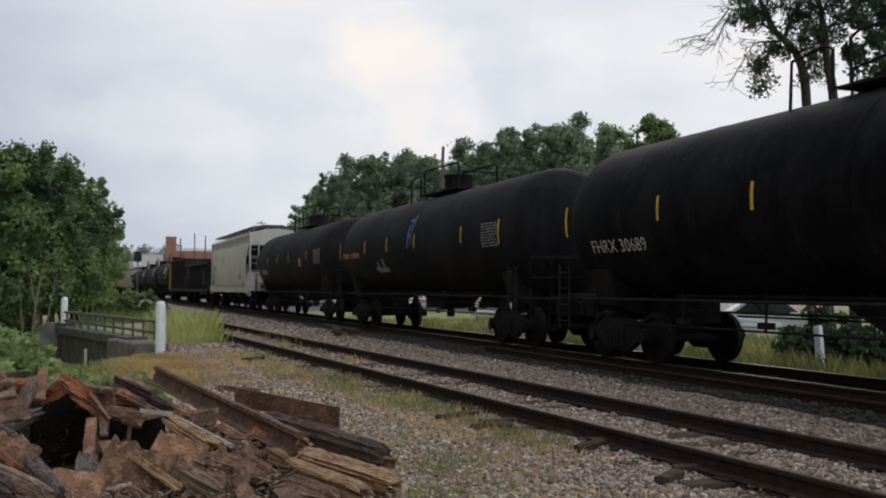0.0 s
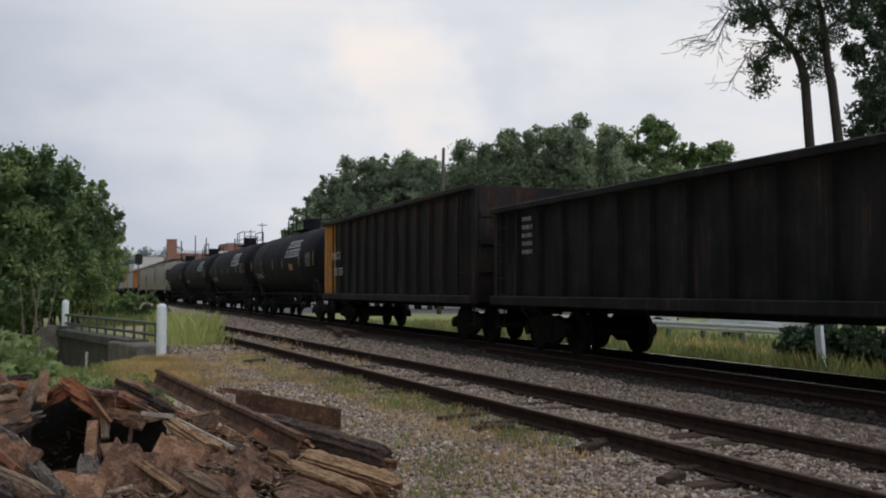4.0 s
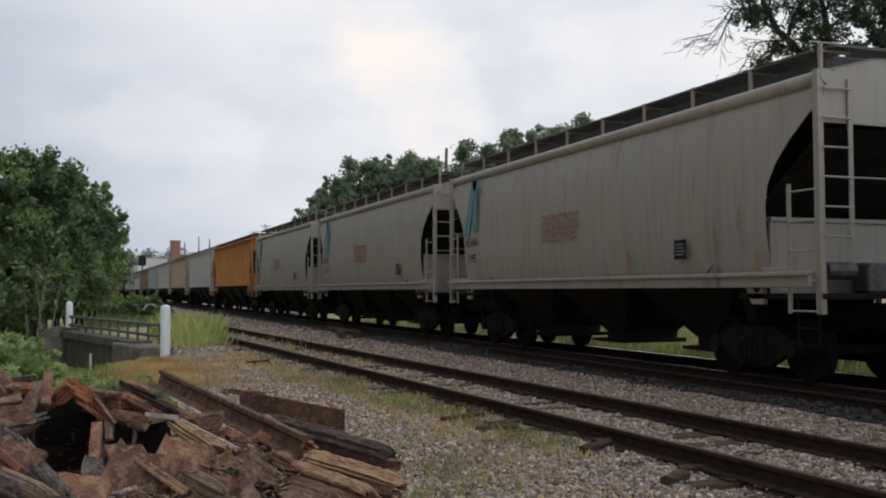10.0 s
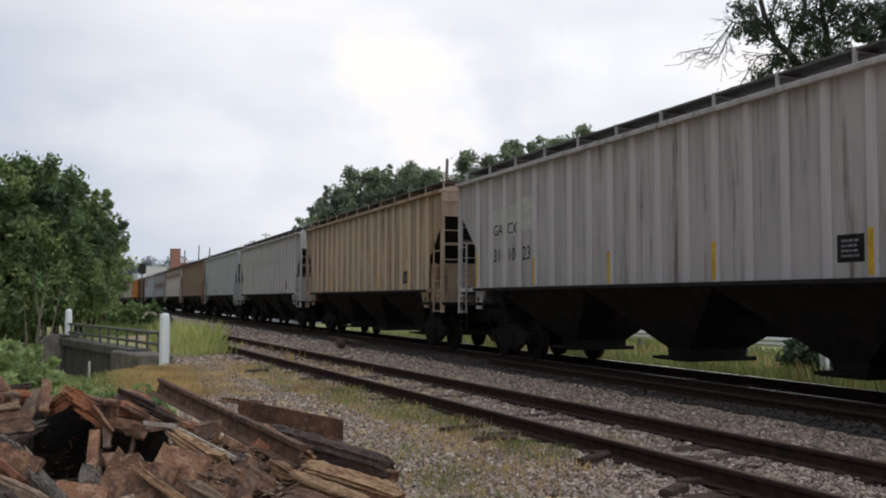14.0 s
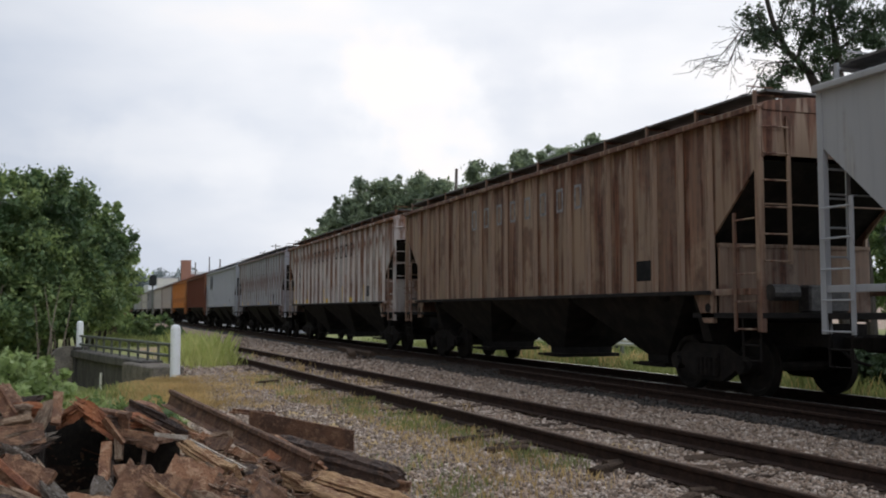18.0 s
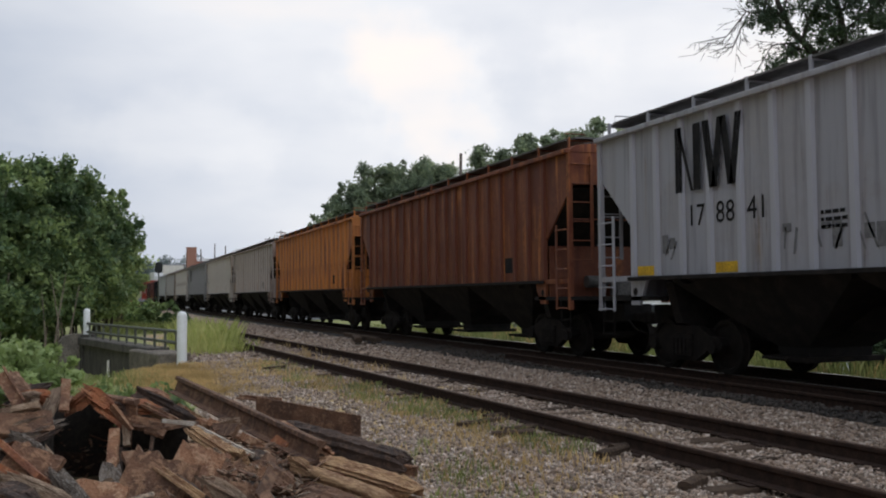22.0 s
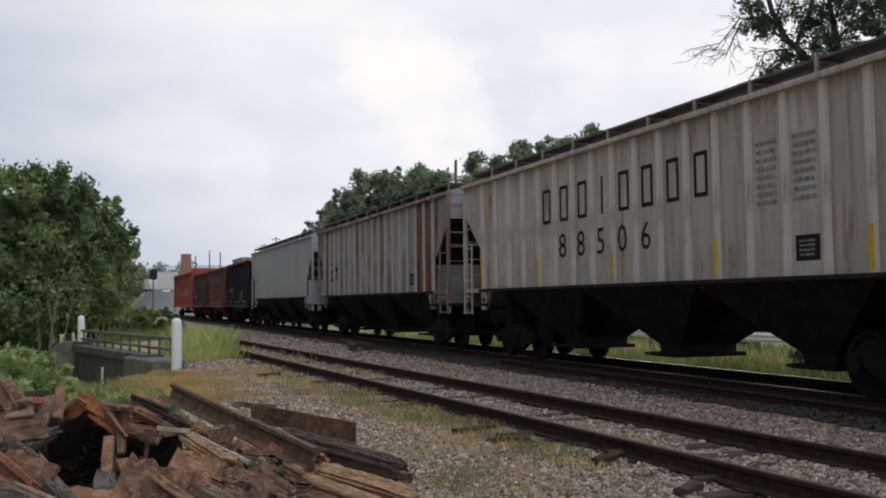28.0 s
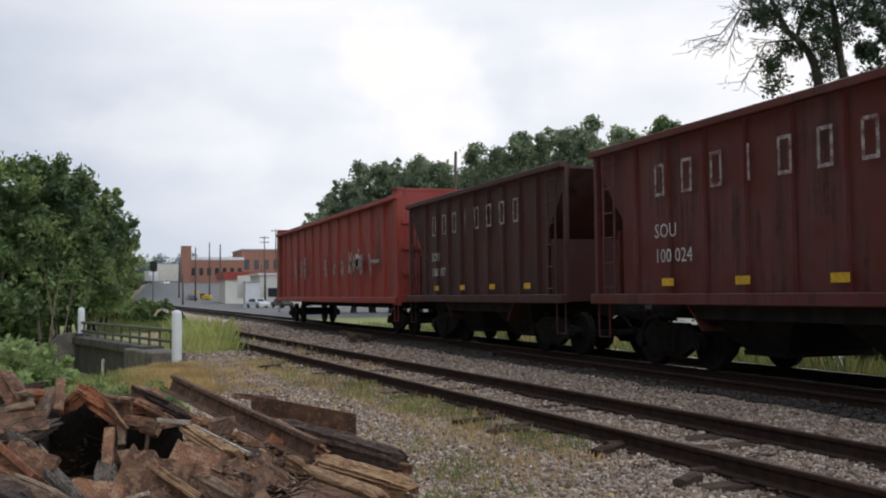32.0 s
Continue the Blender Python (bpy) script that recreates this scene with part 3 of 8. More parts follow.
def build_ground():
    xs = steps((-1500, -300, 200), (-300, -60, 24), (-60, -12, 4), (-12, -4, 0.5), (-4, 14, 0.22), (14, 24, 0.6), (24, 80, 5), (80, 400, 30), (400, 1600, 200))
    ys = steps((-800, -100, 100), (-100, -4, 8), (-4, 4, 0.8), (4, 34, 0.25), (34, 80, 0.9), (80, 240, 8), (240, 800, 40), (800, 3000, 300))
    v = [(x, y, ground_z(x, y)) for y in ys for x in xs]
    n = len(xs)
    f = [(j * n + i, j * n + i + 1, (j + 1) * n + i + 1, (j + 1) * n + i) for j in range(len(ys) - 1) for i in range(n - 1)]
    m, nn, l, b = nodes_of("ground_earth")
    me = cloud_mesh("ground", v, f, m)
    zone = me.color_attributes.new("zone", "FLOAT_COLOR", "POINT")
    cols = []
    for x, y, z in v:
        w = noise.noise(Vector((x * 0.35, y * 0.35, 1.7))) + 0.5 * noise.noise(Vector((x * 1.1, y * 1.1, 4.0)))
        c = x - side_centre(y)
        green = max(smooth_step(13.2, 13.9, x) * smooth_step(96, 66, y + 4 * w), smooth_step(1.9, 0.2, x + 1.2 * w - 0.03 * (y - 12)) * smooth_step(8.5, 12, y + 2 * w), smooth_step(40, 52, y) * smooth_step(8.0, 5.0, x), 0.8 * smooth_step(150, 190, y) * smooth_step(19, 15, x))
        straw = smooth_step(0.55, 0.15, abs(c + 1.75 + 0.4 * w) - 0.25) * smooth_step(0.0, 0.35, w + 0.22)
        straw = max(straw, smooth_step(15, 19, y + 2 * w) * smooth_step(2.9, 1.7, x + 0.8 * w) * smooth_step(44, 32, y) * (1 - 0.7 * smooth_step(1.2, 0.2, x)))
        straw = max(straw, 0.75 * smooth_step(0.1, 0.4, w) * smooth_step(3.6, 2.4, abs(x - 3.6)) * smooth_step(24, 16, y))
        # band along the main track: dark ballast plus the train's painted shade
        ballast_shade = smooth_step(8.5, 9.2, x + 0.35 * w) * smooth_step(13.6, 13.0, x)
        cols += [green, straw, ballast_shade, 1.0]
    zone.data.foreach_set("color", cols)
    a, s = nn.new("ShaderNodeVertexColor"), nn.new("ShaderNodeSeparateColor")
    a.layer_name = "zone"
    l.new(a.outputs[0], s.inputs[0])
    p = mapped(nn, l)
    big, mid, fine, grit = noise_of(nn, l, p, 0.5, 4), noise_of(nn, l, p, 6, 4), noise_of(nn, l, p, 22, 5), noise_of(nn, l, p, 60, 3)
    c = mixc(nn, l, ramp_of(nn, l, fine, 0.38, 0.66), (0.48, 0.345, 0.245), (0.24, 0.165, 0.115))
    c = mixc(nn, l, ramp_of(nn, l, grit, 0.52, 0.7), c, (0.58, 0.47, 0.38))
    c = mixc(nn, l, ramp_of(nn, l, big, 0.5, 0.72), c, (0.25, 0.17, 0.11))

    def torn(sock, edge):
        k = nn.new("ShaderNodeMath")
        k.operation = "MULTIPLY_ADD"
        l.new(mid, k.inputs[0])
        k.inputs[1].default_value = 0.7
        j = nn.new("ShaderNodeMath")
        j.operation = "SUBTRACT"
        l.new(sock, j.inputs[0])
        j.inputs[1].default_value = 0.35
        l.new(j.outputs[0], k.inputs[2])
        return ramp_of(nn, l, k.outputs[0], edge, edge + 0.3)
    c = mixc(nn, l, torn(s.outputs[1], 0.28), c, mixc(nn, l, fine, (0.56, 0.385, 0.19), (0.36, 0.27, 0.115)))
    c = mixc(nn, l, torn(s.outputs[0], 0.28), c, mixc(nn, l, fine, (0.33, 0.34, 0.12), (0.19, 0.21, 0.07)))
    # near-black ground colour that includes the shade beside and under the train
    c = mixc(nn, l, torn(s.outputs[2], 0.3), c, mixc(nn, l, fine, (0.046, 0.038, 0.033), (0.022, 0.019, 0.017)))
    l.new(c, b.inputs["Base Color"])
    b.inputs["Roughness"].default_value = 0.95
    bump_of(nn, l, b, fine, 0.8, 0.03)
    tagged(new("ground", me), "gravelly railway ground with dry and green grass", "ground", kind="structure")


def rail_outline():
    h = [(0.075, -0.172), (0.075, -0.162), (0.012, -0.142), (0.009, -0.05), (0.036, -0.038), (0.037, -0.008), (0.026, -0.0015)]
    return h + [(-x, z) for x, z in reversed(h)]


def build_track(name, label, y0, y1, at, turn, tie_len, tie_step, near0, near1, head, tie_z, jitter, seed, gap=0.0):
    rnd = random.Random(seed)
    t = thing(name, label, "railway track", at, turn, kind="structure")
    for s in (-1, 1):
        r = part("rail", Shape().prism(rail_outline(), 1, y0, y1).turned(pose(s * GAUGE / 2, 0, 0)), MAT["rail"], t)
        part("rail_head", Shape().box(s * GAUGE / 2 - 0.027, s * GAUGE / 2 + 0.027, y0, y1, -0.004, 0.0025), MAT[head], r, "worn running surface")
    kinds = []
    for k in range(5):
        s = Shape()
        s.box(-tie_len / 2 + 0.03 * rnd.uniform(-1, 1), tie_len / 2 + 0.03 * rnd.uniform(-1, 1), -0.115, 0.115, -0.17, 0, 0.012)
        s.v = [(x + 0.008 * rnd.uniform(-1, 1), y + 0.008 * rnd.uniform(-1, 1), z + 0.006 * rnd.uniform(-1, 1)) for x, y, z in s.v]
        kinds.append(s.mesh("tie"))
    plate = Shape().box(-0.09, 0.09, -0.14, 0.14, 0, 0.012).mesh("tie_plate")
    rest, y = Shape(), y0 + 0.3
    while y < y1:
        m = pose(rnd.uniform(-1, 1) * jitter, y, tie_z + rnd.uniform(-1, 1) * 0.012, 0, 0, rnd.uniform(-1, 1) * 25 * jitter)
        if near0 <= y <= near1 and rnd.random() >= gap:
            tie = part("tie", kinds[rnd.randrange(5)], MAT["tie"], t, at=m)
            if near0 <= y <= near0 + 26:
                for s in (-1, 1):
                    part("tie_plate", plate, MAT["rail"], tie, at=pose(s * GAUGE / 2, 0, 0.001, 0, 0, 90))
        elif y > near1 and y < 260:
            rest.box(-tie_len / 2, tie_len / 2, y - 0.11, y + 0.11, tie_z - 0.15, tie_z)
        y += tie_step * rnd.uniform(0.95, 1.05)
    if rest.v:
        part("far_ties", rest, MAT["tie"], t, kind="stuff")
    return t


build_ground()
build_track("main_track", "main railway track with worn rails on ballast darkened for the train's shade", -40, 700, (MAIN_X, 0, 0), 0, 2.6, 0.53, -6, 70, "shine", -0.178, 0.02, 3)
build_track("side_track", "disused side track with rusty rails and half-buried ties", -25, 58, (SIDE_X, 0, SIDE_Z), math.degrees(math.atan(-SIDE_SLOPE)), 2.5, 0.56, -2, 56, "dull", -0.185, 0.05, 4, 0.12)
spare = thing("spare_rail", "rusty spare rail lying along the tie ends", "rail", (9.36, 0, -0.035), 0.0)
part("rail", Shape().prism(rail_outline(), 1, 2.0, 21.5), MAT["rail"], spare)

# ---- railway cars ----
# A car's own space: x across (the side seen has x < 0), y along, z up from the rail tops, the middle of the car at y = 0.
SPEED = 16.58
SHARED = {}


def shared(key, make, smooth=False):
    if key not in SHARED:
        SHARED[key] = make().mesh(key, smooth)
    return SHARED[key]


def wheel_shape():
    s = Shape()
    prof = [(0.09, 0.11), (0.14, 0.10), (0.16, 0.05), (0.36, 0.03), (0.39, 0.075), (0.457, 0.07), (0.462, -0.03), (0.485, -0.045), (0.485, -0.07), (0.39, -0.07), (0.36, 0.0), (0.16, -0.02), (0.14, -0.09), (0.09, -0.09)]
    n = 28
    rings = [[(x, r * math.cos(2 * math.pi * k / n), r * math.sin(2 * math.pi * k / n)) for r, x in prof] for k in range(n)]
    p = [q for r in rings for q in r]
    m = len(prof)
    f = [(i * m + j, i * m + (j + 1) % m, ((i + 1) % n) * m + (j + 1) % m, ((i + 1) % n) * m + j) for i in range(n) for j in range(m)]
    return s.add(p, f)


def side_frame_shape():
    """Cast truck side: arched top, spring window, journal jaws at both ends."""
    s = Shape()
    top = [(-1.12, 0.50), (-1.05, 0.62), (-0.80, 0.64), (-0.45, 0.80), (0.45, 0.80), (0.80, 0.64), (1.05, 0.62), (1.12, 0.50)]
    low = [(1.05, 0.40), (0.74, 0.42), (0.62, 0.34), (0.36, 0.20), (-0.36, 0.20), (-0.62, 0.34), (-0.74, 0.42), (-1.05, 0.40)]
    s.prism(top + low, 0, -0.07, 0.07)
    for y in (-0.89, 0.89):
        s.rod([(-0.02, y, 0.46), (0.13, y, 0.46)], 0.115, 10)
    s.box(0.07, 0.10, -0.30, 0.30, 0.34, 0.66, 0.01)
    for k in range(5):
        s.rod([(0.11, -0.24 + 0.12 * k, 0.28), (0.11, -0.24 + 0.12 * k, 0.58)], 0.05, 7)
    return s


def truck(car, y):
    t = part("truck", shared("bolster", lambda: Shape().box(-1.05, 1.05, -0.2, 0.2, 0.48, 0.74, 0.03).rod([(-0.9, -0.89, 0.457), (0.9, -0.89, 0.457)], 0.08, 8).rod([(-0.9, 0.89, 0.457), (0.9, 0.89, 0.457)], 0.08, 8)), MAT["steel"], car, "cast steel wheel truck", pose(0, y, 0))
    sf, wh = shared("side_frame", side_frame_shape), shared("wheel", wheel_shape, True)
    part("side_frame", sf, MAT["steel"], t, at=pose(-0.99, 0, 0, 0, 0, 180))
    part("side_frame", sf, MAT["steel"], t, at=pose(0.99, 0, 0))
    for yy in (-0.89, 0.89):
        part("wheel", wh, MAT["wheel"], t, at=pose(-0.7525, yy, 0.457, 0, 0, 180))
        part("wheel", wh, MAT["wheel"], t, at=pose(0.7525, yy, 0.457))


def couplers(car, half):
    me = shared("coupler", lambda: Shape().box(-0.09, 0.09, -0.75, 0.0, 0.78, 0.96, 0.02).box(-0.16, 0.14, -0.06, 0.16, 0.74, 1.0, 0.04).rod([(0.22, -0.5, 0.85), (0.24, -0.1, 0.62), (0.14, 0.12, 0.55)], 0.025, 6))
    part("coupler", me, MAT["steel"], car, at=pose(0, half - 0.16, 0))
    part("coupler", me, MAT["steel"], car, at=pose(0, -half + 0.16, 0, 0, 0, 180))


def ladder_shape(h, w=0.42, rungs=7, r=0.016):
    s = Shape()
    for y in (0, w):
        s.box(-0.012, 0.012, y - 0.03, y + 0.03, 0, h)
    for k in range(rungs):
        z = h * (k + 0.5) / rungs
        s.rod([(-0.03, 0, z), (-0.03, w, z)], r, 6)
    return s


def flat_text(words, size):
    """The letters' outlines as flat points (u, v) and faces, from the built-in font."""
    cu = bpy.data.curves.new("words", "FONT")
    cu.body, cu.size, cu.resolution_u = words, size, 2
    ob = new("words", cu)
    me = bpy.data.meshes.new_from_object(ob.evaluated_get(bpy.context.evaluated_depsgraph_get()))
    v, f = [(p.co.x, p.co.y) for p in me.vertices], [tuple(q.vertices) for q in me.polygons]
    bpy.data.objects.remove(ob)
    bpy.data.curves.remove(cu)
    bpy.data.meshes.remove(me)
    return v, f


def flat_bars(boxes):
    v, f = [], []
    for u0, v0, u1, v1, *lean in boxes:
        s, n = (lean[0] if lean else 0), max(1, math.ceil((v1 - v0) / 0.14))
        for i in range(n):
            a, b, k = v0 + (v1 - v0) * i / n, v0 + (v1 - v0) * (i + 1) / n, len(v)
            v += [(u0 + s * a, a), (u1 + s * a, a), (u1 + s * b, b), (u0 + s * b, b)]
            f.append((k, k + 1, k + 2, k + 3))
    return v, f


def plain_name(kinds, w, h, gap, bar, material, car, y, z, label, lean=0.0, x=-1.6, barrel=None):
    """A company name as a row of plain outlined boxes, one part each: an i is a single bar."""
    for k, kind in enumerate(kinds):
        a, b = w * 0.06, w * 0.94
        out = [(a, 0, a + bar, h, lean), (b - bar, 0, b, h, lean), (a + bar, 0, b - bar, bar, lean), (a + bar, h - bar, b - bar, h, lean)]
        if kind == "i":
            out = [((a + b - bar) / 2, 0, (a + b + bar) / 2, h, lean)]
        mark("letter_shape", flat_bars(out), material, car, y - k * (w + gap), z, label, x, barrel)


def strokes(count, w, h, seed, material, car, y, z, label, x=-1.6, barrel=None):
    """Sprayed scribble: a run of slanting strokes."""
    rnd, out = random.Random(seed), []
    for k in range(count):
        u, a = k * w * 0.8, rnd.uniform(0, 0.25 * h)
        out.append((u, a, u + w * rnd.uniform(0.12, 0.22), a + h * rnd.uniform(0.5, 1.0), rnd.uniform(-0.6, 0.6)))
        if rnd.random() < 0.6:
            out.append((u, a + h * rnd.uniform(0, 0.6), u + w * 0.7, a + h * rnd.uniform(0.62, 0.75)))
    mark("spray_paint", flat_bars(out), material, car, y, z, label, x, barrel)


def mark(name, vf, material, car, y, z, label="", x=-1.6, barrel=None):
    """Lettering on the side that is seen: u runs towards -y. barrel: (radius, axis height) wraps it round a tank."""
    v, f = vf
    if barrel:
        r, zc = barrel
        a0 = math.asin(max(-1, min(1, (z - zc) / r)))
        p = [(-(r + 0.012) * math.cos(a0 + q / r), y - u, zc + (r + 0.012) * math.sin(a0 + q / r)) for u, q in v]
    else:
        p = [(x - 0.008, y - u, z + q) for u, q in v]
    me = bpy.data.meshes.new(name)
    me.from_pydata(p, [], f)
    return part(name, me, material, car, label)


def data_lines(seed, w, h, rows):
    rnd, out = random.Random(seed), []
    for k in range(rows):
        v, u = h * (1 - (k + 0.75) / rows), 0.0
        while u < w * 0.92:
            d = rnd.uniform(0.08, 0.3) * w
            out.append((u, v, min(w, u + d), v + h / rows * 0.5))
            u += d + 0.05 * w
    return flat_bars(out)


def end_rails(car, half, z, mat, x=1.5):
    for s in (-1, 1):
        sh = Shape()
        sh.rod([(-x, s * half, z), (-x, s * half, z + 0.9), (x, s * half, z + 0.9), (x, s * half, z)], 0.022, 6)
        sh.rod([(-x, s * half, z + 0.45), (x, s * half, z + 0.45)], 0.018, 6)
        part("end_railing", sh, mat, car)


def tank_car(car, L, m, style, seed):
    rnd = random.Random(seed)
    half, R, zc = L / 2, 1.52, 2.70
    hb = half - 0.85
    n, rings = 40, []
    for y, k in [(-hb, 0.02), (-hb + 0.05, 0.34), (-hb + 0.17, 0.62), (-hb + 0.36, 0.83), (-hb + 0.58, 0.95), (-hb + 0.8, 1.0)]:
        rings.append((y, k))
    for q in (0.2, 0.4, 0.6, 0.8):
        rings.append((-hb + 0.8 + q * (2 * hb - 1.6), 1.0))
    rings += [(-y, k) for y, k in reversed(rings[:6])]
    circ = [[(R * k * math.cos(2 * math.pi * i / n), y, zc + R * k * math.sin(2 * math.pi * i / n)) for i in range(n)] for y, k in rings]
    part("barrel", Shape().loft(circ), m, car, smooth=True)
    for q in (-0.5, 0.0, 0.5):
        ring = Shape()
        ring.loft([[((R + d) * math.cos(2 * math.pi * i / n), hb * q + w, zc + (R + d) * math.sin(2 * math.pi * i / n)) for i in range(n)] for w, d in ((-0.05, -0.01), (-0.03, 0.006), (0.03, 0.006), (0.05, -0.01))], caps=False)
        part("weld_band", ring, m, car, smooth=True)
    for s in (-1, 1):
        part("stub_sill", Shape().box(-0.35, 0.35, s * (half - 0.35) - 0.3, s * (half - 0.35) + 0.3, 0.75, 1.12, 0.03).box(-0.3, 0.3, s * (half - 2.2) - 1.7, s * (half - 2.2) + 1.7, 0.74, 1.25, 0.03), MAT["under"], car)
        part("saddle", Shape().prism([(-1.25, 1.75), (-1.0, 1.05), (-0.5, 0.85), (0.5, 0.85), (1.0, 1.05), (1.25, 1.75)], 1, s * (half - 2.1) - 0.35, s * (half - 2.1) + 0.35), MAT["under"], car)
        part("end_platform", Shape().box(-1.5, 1.5, s * (half - 0.62) - 0.2, s * (half - 0.62) + 0.2, 1.12, 1.17).rod([(-1.45, s * (half - 0.8), 1.15), (-1.45, s * (half - 0.8), 0.5), (-1.45, s * (half - 0.45), 0.5), (-1.45, s * (half - 0.45), 1.15)], 0.02), MAT["under"], car)
        part("ladder", Shape().add(*[(q.v, q.f) for q in [ladder_shape(1.3, 0.4, 4)]][0]).turned(pose(-1.52, s * (half - 1.25) - 0.2, 0.55)), MAT["under"], car)
    end_rails(car, half - 0.5, 1.15, MAT["under"], 1.42)
    part("side_pipe", Shape().rod([(-1.38, -hb + 0.9, 1.17), (-1.38, hb - 0.9, 1.17)], 0.03).rod([(-1.1, -hb + 2, 0.72), (-1.1, hb - 2, 0.72)], 0.02).rod([(1.38, -hb + 0.9, 1.17), (1.38, hb - 0.9, 1.17)], 0.03), MAT["under"], car)
    for k in (-2, -1, 1, 2):
        part("pipe_hanger", Shape().beam((-1.1, k * 2.1, 0.7), (-1.08, k * 2.1, 1.3), 0.03, 0.03).box(-1.16, -1.02, k * 2.1 - 0.12, k * 2.1 + 0.12, 0.76, 0.86), MAT["under"], car)
    part("under_pipe", Shape().rod([(-0.75, -hb + 3.2, 0.98), (-0.75, hb - 3.2, 0.98)], 0.022).rod([(-0.75, -hb + 3.2, 1.24), (-0.75, hb - 3.2, 1.24)], 0.026).rod([(0.7, -hb + 3.0, 0.86), (0.7, hb - 3.0, 0.86)], 0.02), MAT["under"], car)
    for k in range(9):
        y = -5.2 + 1.3 * k
        part("pipe_bracket", Shape().beam((-0.75, y, 0.93), (-0.75, y, 1.42), 0.035, 0.05).beam((-0.75, y + 0.5, 0.96), (-0.75, y + 0.5, 1.40), 0.02, 0.03).beam((-0.75, y, 1.0), (-0.75, y + 0.4, 1.3), 0.02, 0.02), MAT["under"], car)
    part("outlet_skid", Shape().prism([(-1.25, 1.28), (-0.8, 1.0), (-0.25, 0.78), (0.45, 0.78), (0.9, 1.0), (1.3, 1.28)], 0, -0.5, 0.5), MAT["under"], car)
    part("bottom_outlet", Shape().rod([(0, 0.1, 1.3), (0, 0.1, 0.75)], 0.28, 14).rod([(0, 0.1, 0.78), (0, 0.1, 0.5)], 0.12, 10), MAT["under"], car)
    part("brake_reservoir", Shape().rod([(0.3, -3.2, 1.0), (0.3, -2.0, 1.0)], 0.18, 12), MAT["under"], car)
    zt = zc + R
    c = -0.15
    part("manway_housing", Shape().rod([(0, c - 0.35, zt - 0.1), (0, c - 0.35, zt + 0.48)], 0.42, 16).rod([(0, c - 0.35, zt + 0.48), (0, c - 0.35, zt + 0.55)], 0.45, 16), m, car, "cylindrical valve housing")
    part("relief_valve", Shape().rod([(0.1, c + 1.1, zt - 0.05), (0.1, c + 1.1, zt + 0.28)], 0.14, 10), MAT["under"], car)
    part("top_platform", Shape().box(-0.62, 0.62, c - 1.7, c + 1.3, zt + 0.02, zt + 0.06), MAT["under"], car)
    rail = Shape()
    for s in (-0.6, 0.6):
        if style == 1:
            rail.rod([(s, c + 1.2, zt), (s, c + 1.2, zt + 0.8), (s, c + 1.0, zt + 0.92), (s, c - 1.6, zt + 0.92), (s, c - 1.8, zt + 0.82), (s, c - 1.85, zt)], 0.03, 7)
            rail.rod([(s, c + 2.25, zt + 0.45), (s, c - 1.8, zt + 0.42)], 0.024, 6).rod([(s, c + 2.25, zt - 0.1), (s, c + 2.25, zt + 0.65)], 0.04, 6).rod([(s, c + 0.4, zt), (s, c + 0.4, zt + 0.82)], 0.03, 6)
        else:
            rail.rod([(s, c + 1.0, zt), (s, c + 1.0, zt + 0.70), (s, c + 0.85, zt + 0.78), (s, c - 1.75, zt + 0.76), (s, c - 1.85, zt + 0.68), (s, c - 1.85, zt)], 0.028, 7)
            rail.rod([(s, c + 1.35, zt), (s, c + 1.35, zt + 0.62), (s, c + 1.5, zt + 0.7), (s, c + 2.2, zt + 0.62), (s, c + 2.25, zt - 0.2)], 0.028, 6)
    rail.rod([(-0.6, c - 1.8, zt + 0.5), (0.6, c - 1.8, zt + 0.5)], 0.024, 6)
    part("platform_railing", rail, MAT["under"], car)
    wrap = (R, zc)
    for y in (7.75, 4.75, 1.65, -0.75, -4.45, -7.2) if seed > 5 else (7.6, 4.35, 1.9, -0.75, -4.4, -6.75):
        mark("reflective_strip", flat_bars([(0, 0, 0.075, 0.6 if abs(y) > 6 else 0.42)]), MAT["yellow"], car, y, zc - (0.3 if abs(y) > 6 or seed > 5 else 0.17), "", barrel=wrap)
    mark("data_panel", flat_bars([(0, 0, 1.0, 0.66)]), MAT["under"], car, -5.75, zc - 0.38, "dark stencil panel", barrel=wrap)
    mark("data_lines", data_lines(seed, 0.94, 0.60, 9), MAT["worngrey"], car, -5.78, zc - 0.34, "unreadable white stencil lines", barrel=(R + 0.006, zc))
    mark("placard", flat_bars([(-0.16, 0.0, 0.16, 0.32)]), SPECIAL["placard"], car, -6.75, zc - 1.15, "faded red and white hazard placard", barrel=wrap)


def roof_shape(w, eave, peak, half):
    s = Shape()
    pts = [(-w, eave - 0.04), (-w, eave), (-w * 0.9, eave + (peak - eave) * 0.45), (-w * 0.45, peak - 0.03), (0, peak), (w * 0.45, peak - 0.03), (w * 0.9, eave + (peak - eave) * 0.45), (w, eave), (w, eave - 0.04)]
    return s.prism(pts, 1, -half, half)


def hopper_running_gear(car, L, half):
    truck(car, half - 2.05)
    truck(car, -half + 2.05)
    couplers(car, L / 2)
    part("centre_sill", Shape().box(-0.33, 0.33, -half - 0.02, half + 0.02, 0.80, 1.15), MAT["under"], car)


def hatch_row(car, half, z, mat, seed, w=0.32, h=0.10):
    part("hatch_cover", Shape().box(-w, w, -half + 0.9, half - 0.9, z, z + h, 0.03), mat, car, "long trough hatch")
    me = shared("hatch_clamp_%.2f" % w, lambda: Shape().box(-w - 0.06, w + 0.06, -0.03, 0.03, 0.0, 0.05))
    for k in range(8):
        part("hatch_clamp", me, mat, car, at=pose(0, -half + 1.4 + k * (2 * half - 2.8) / 7, z + h))


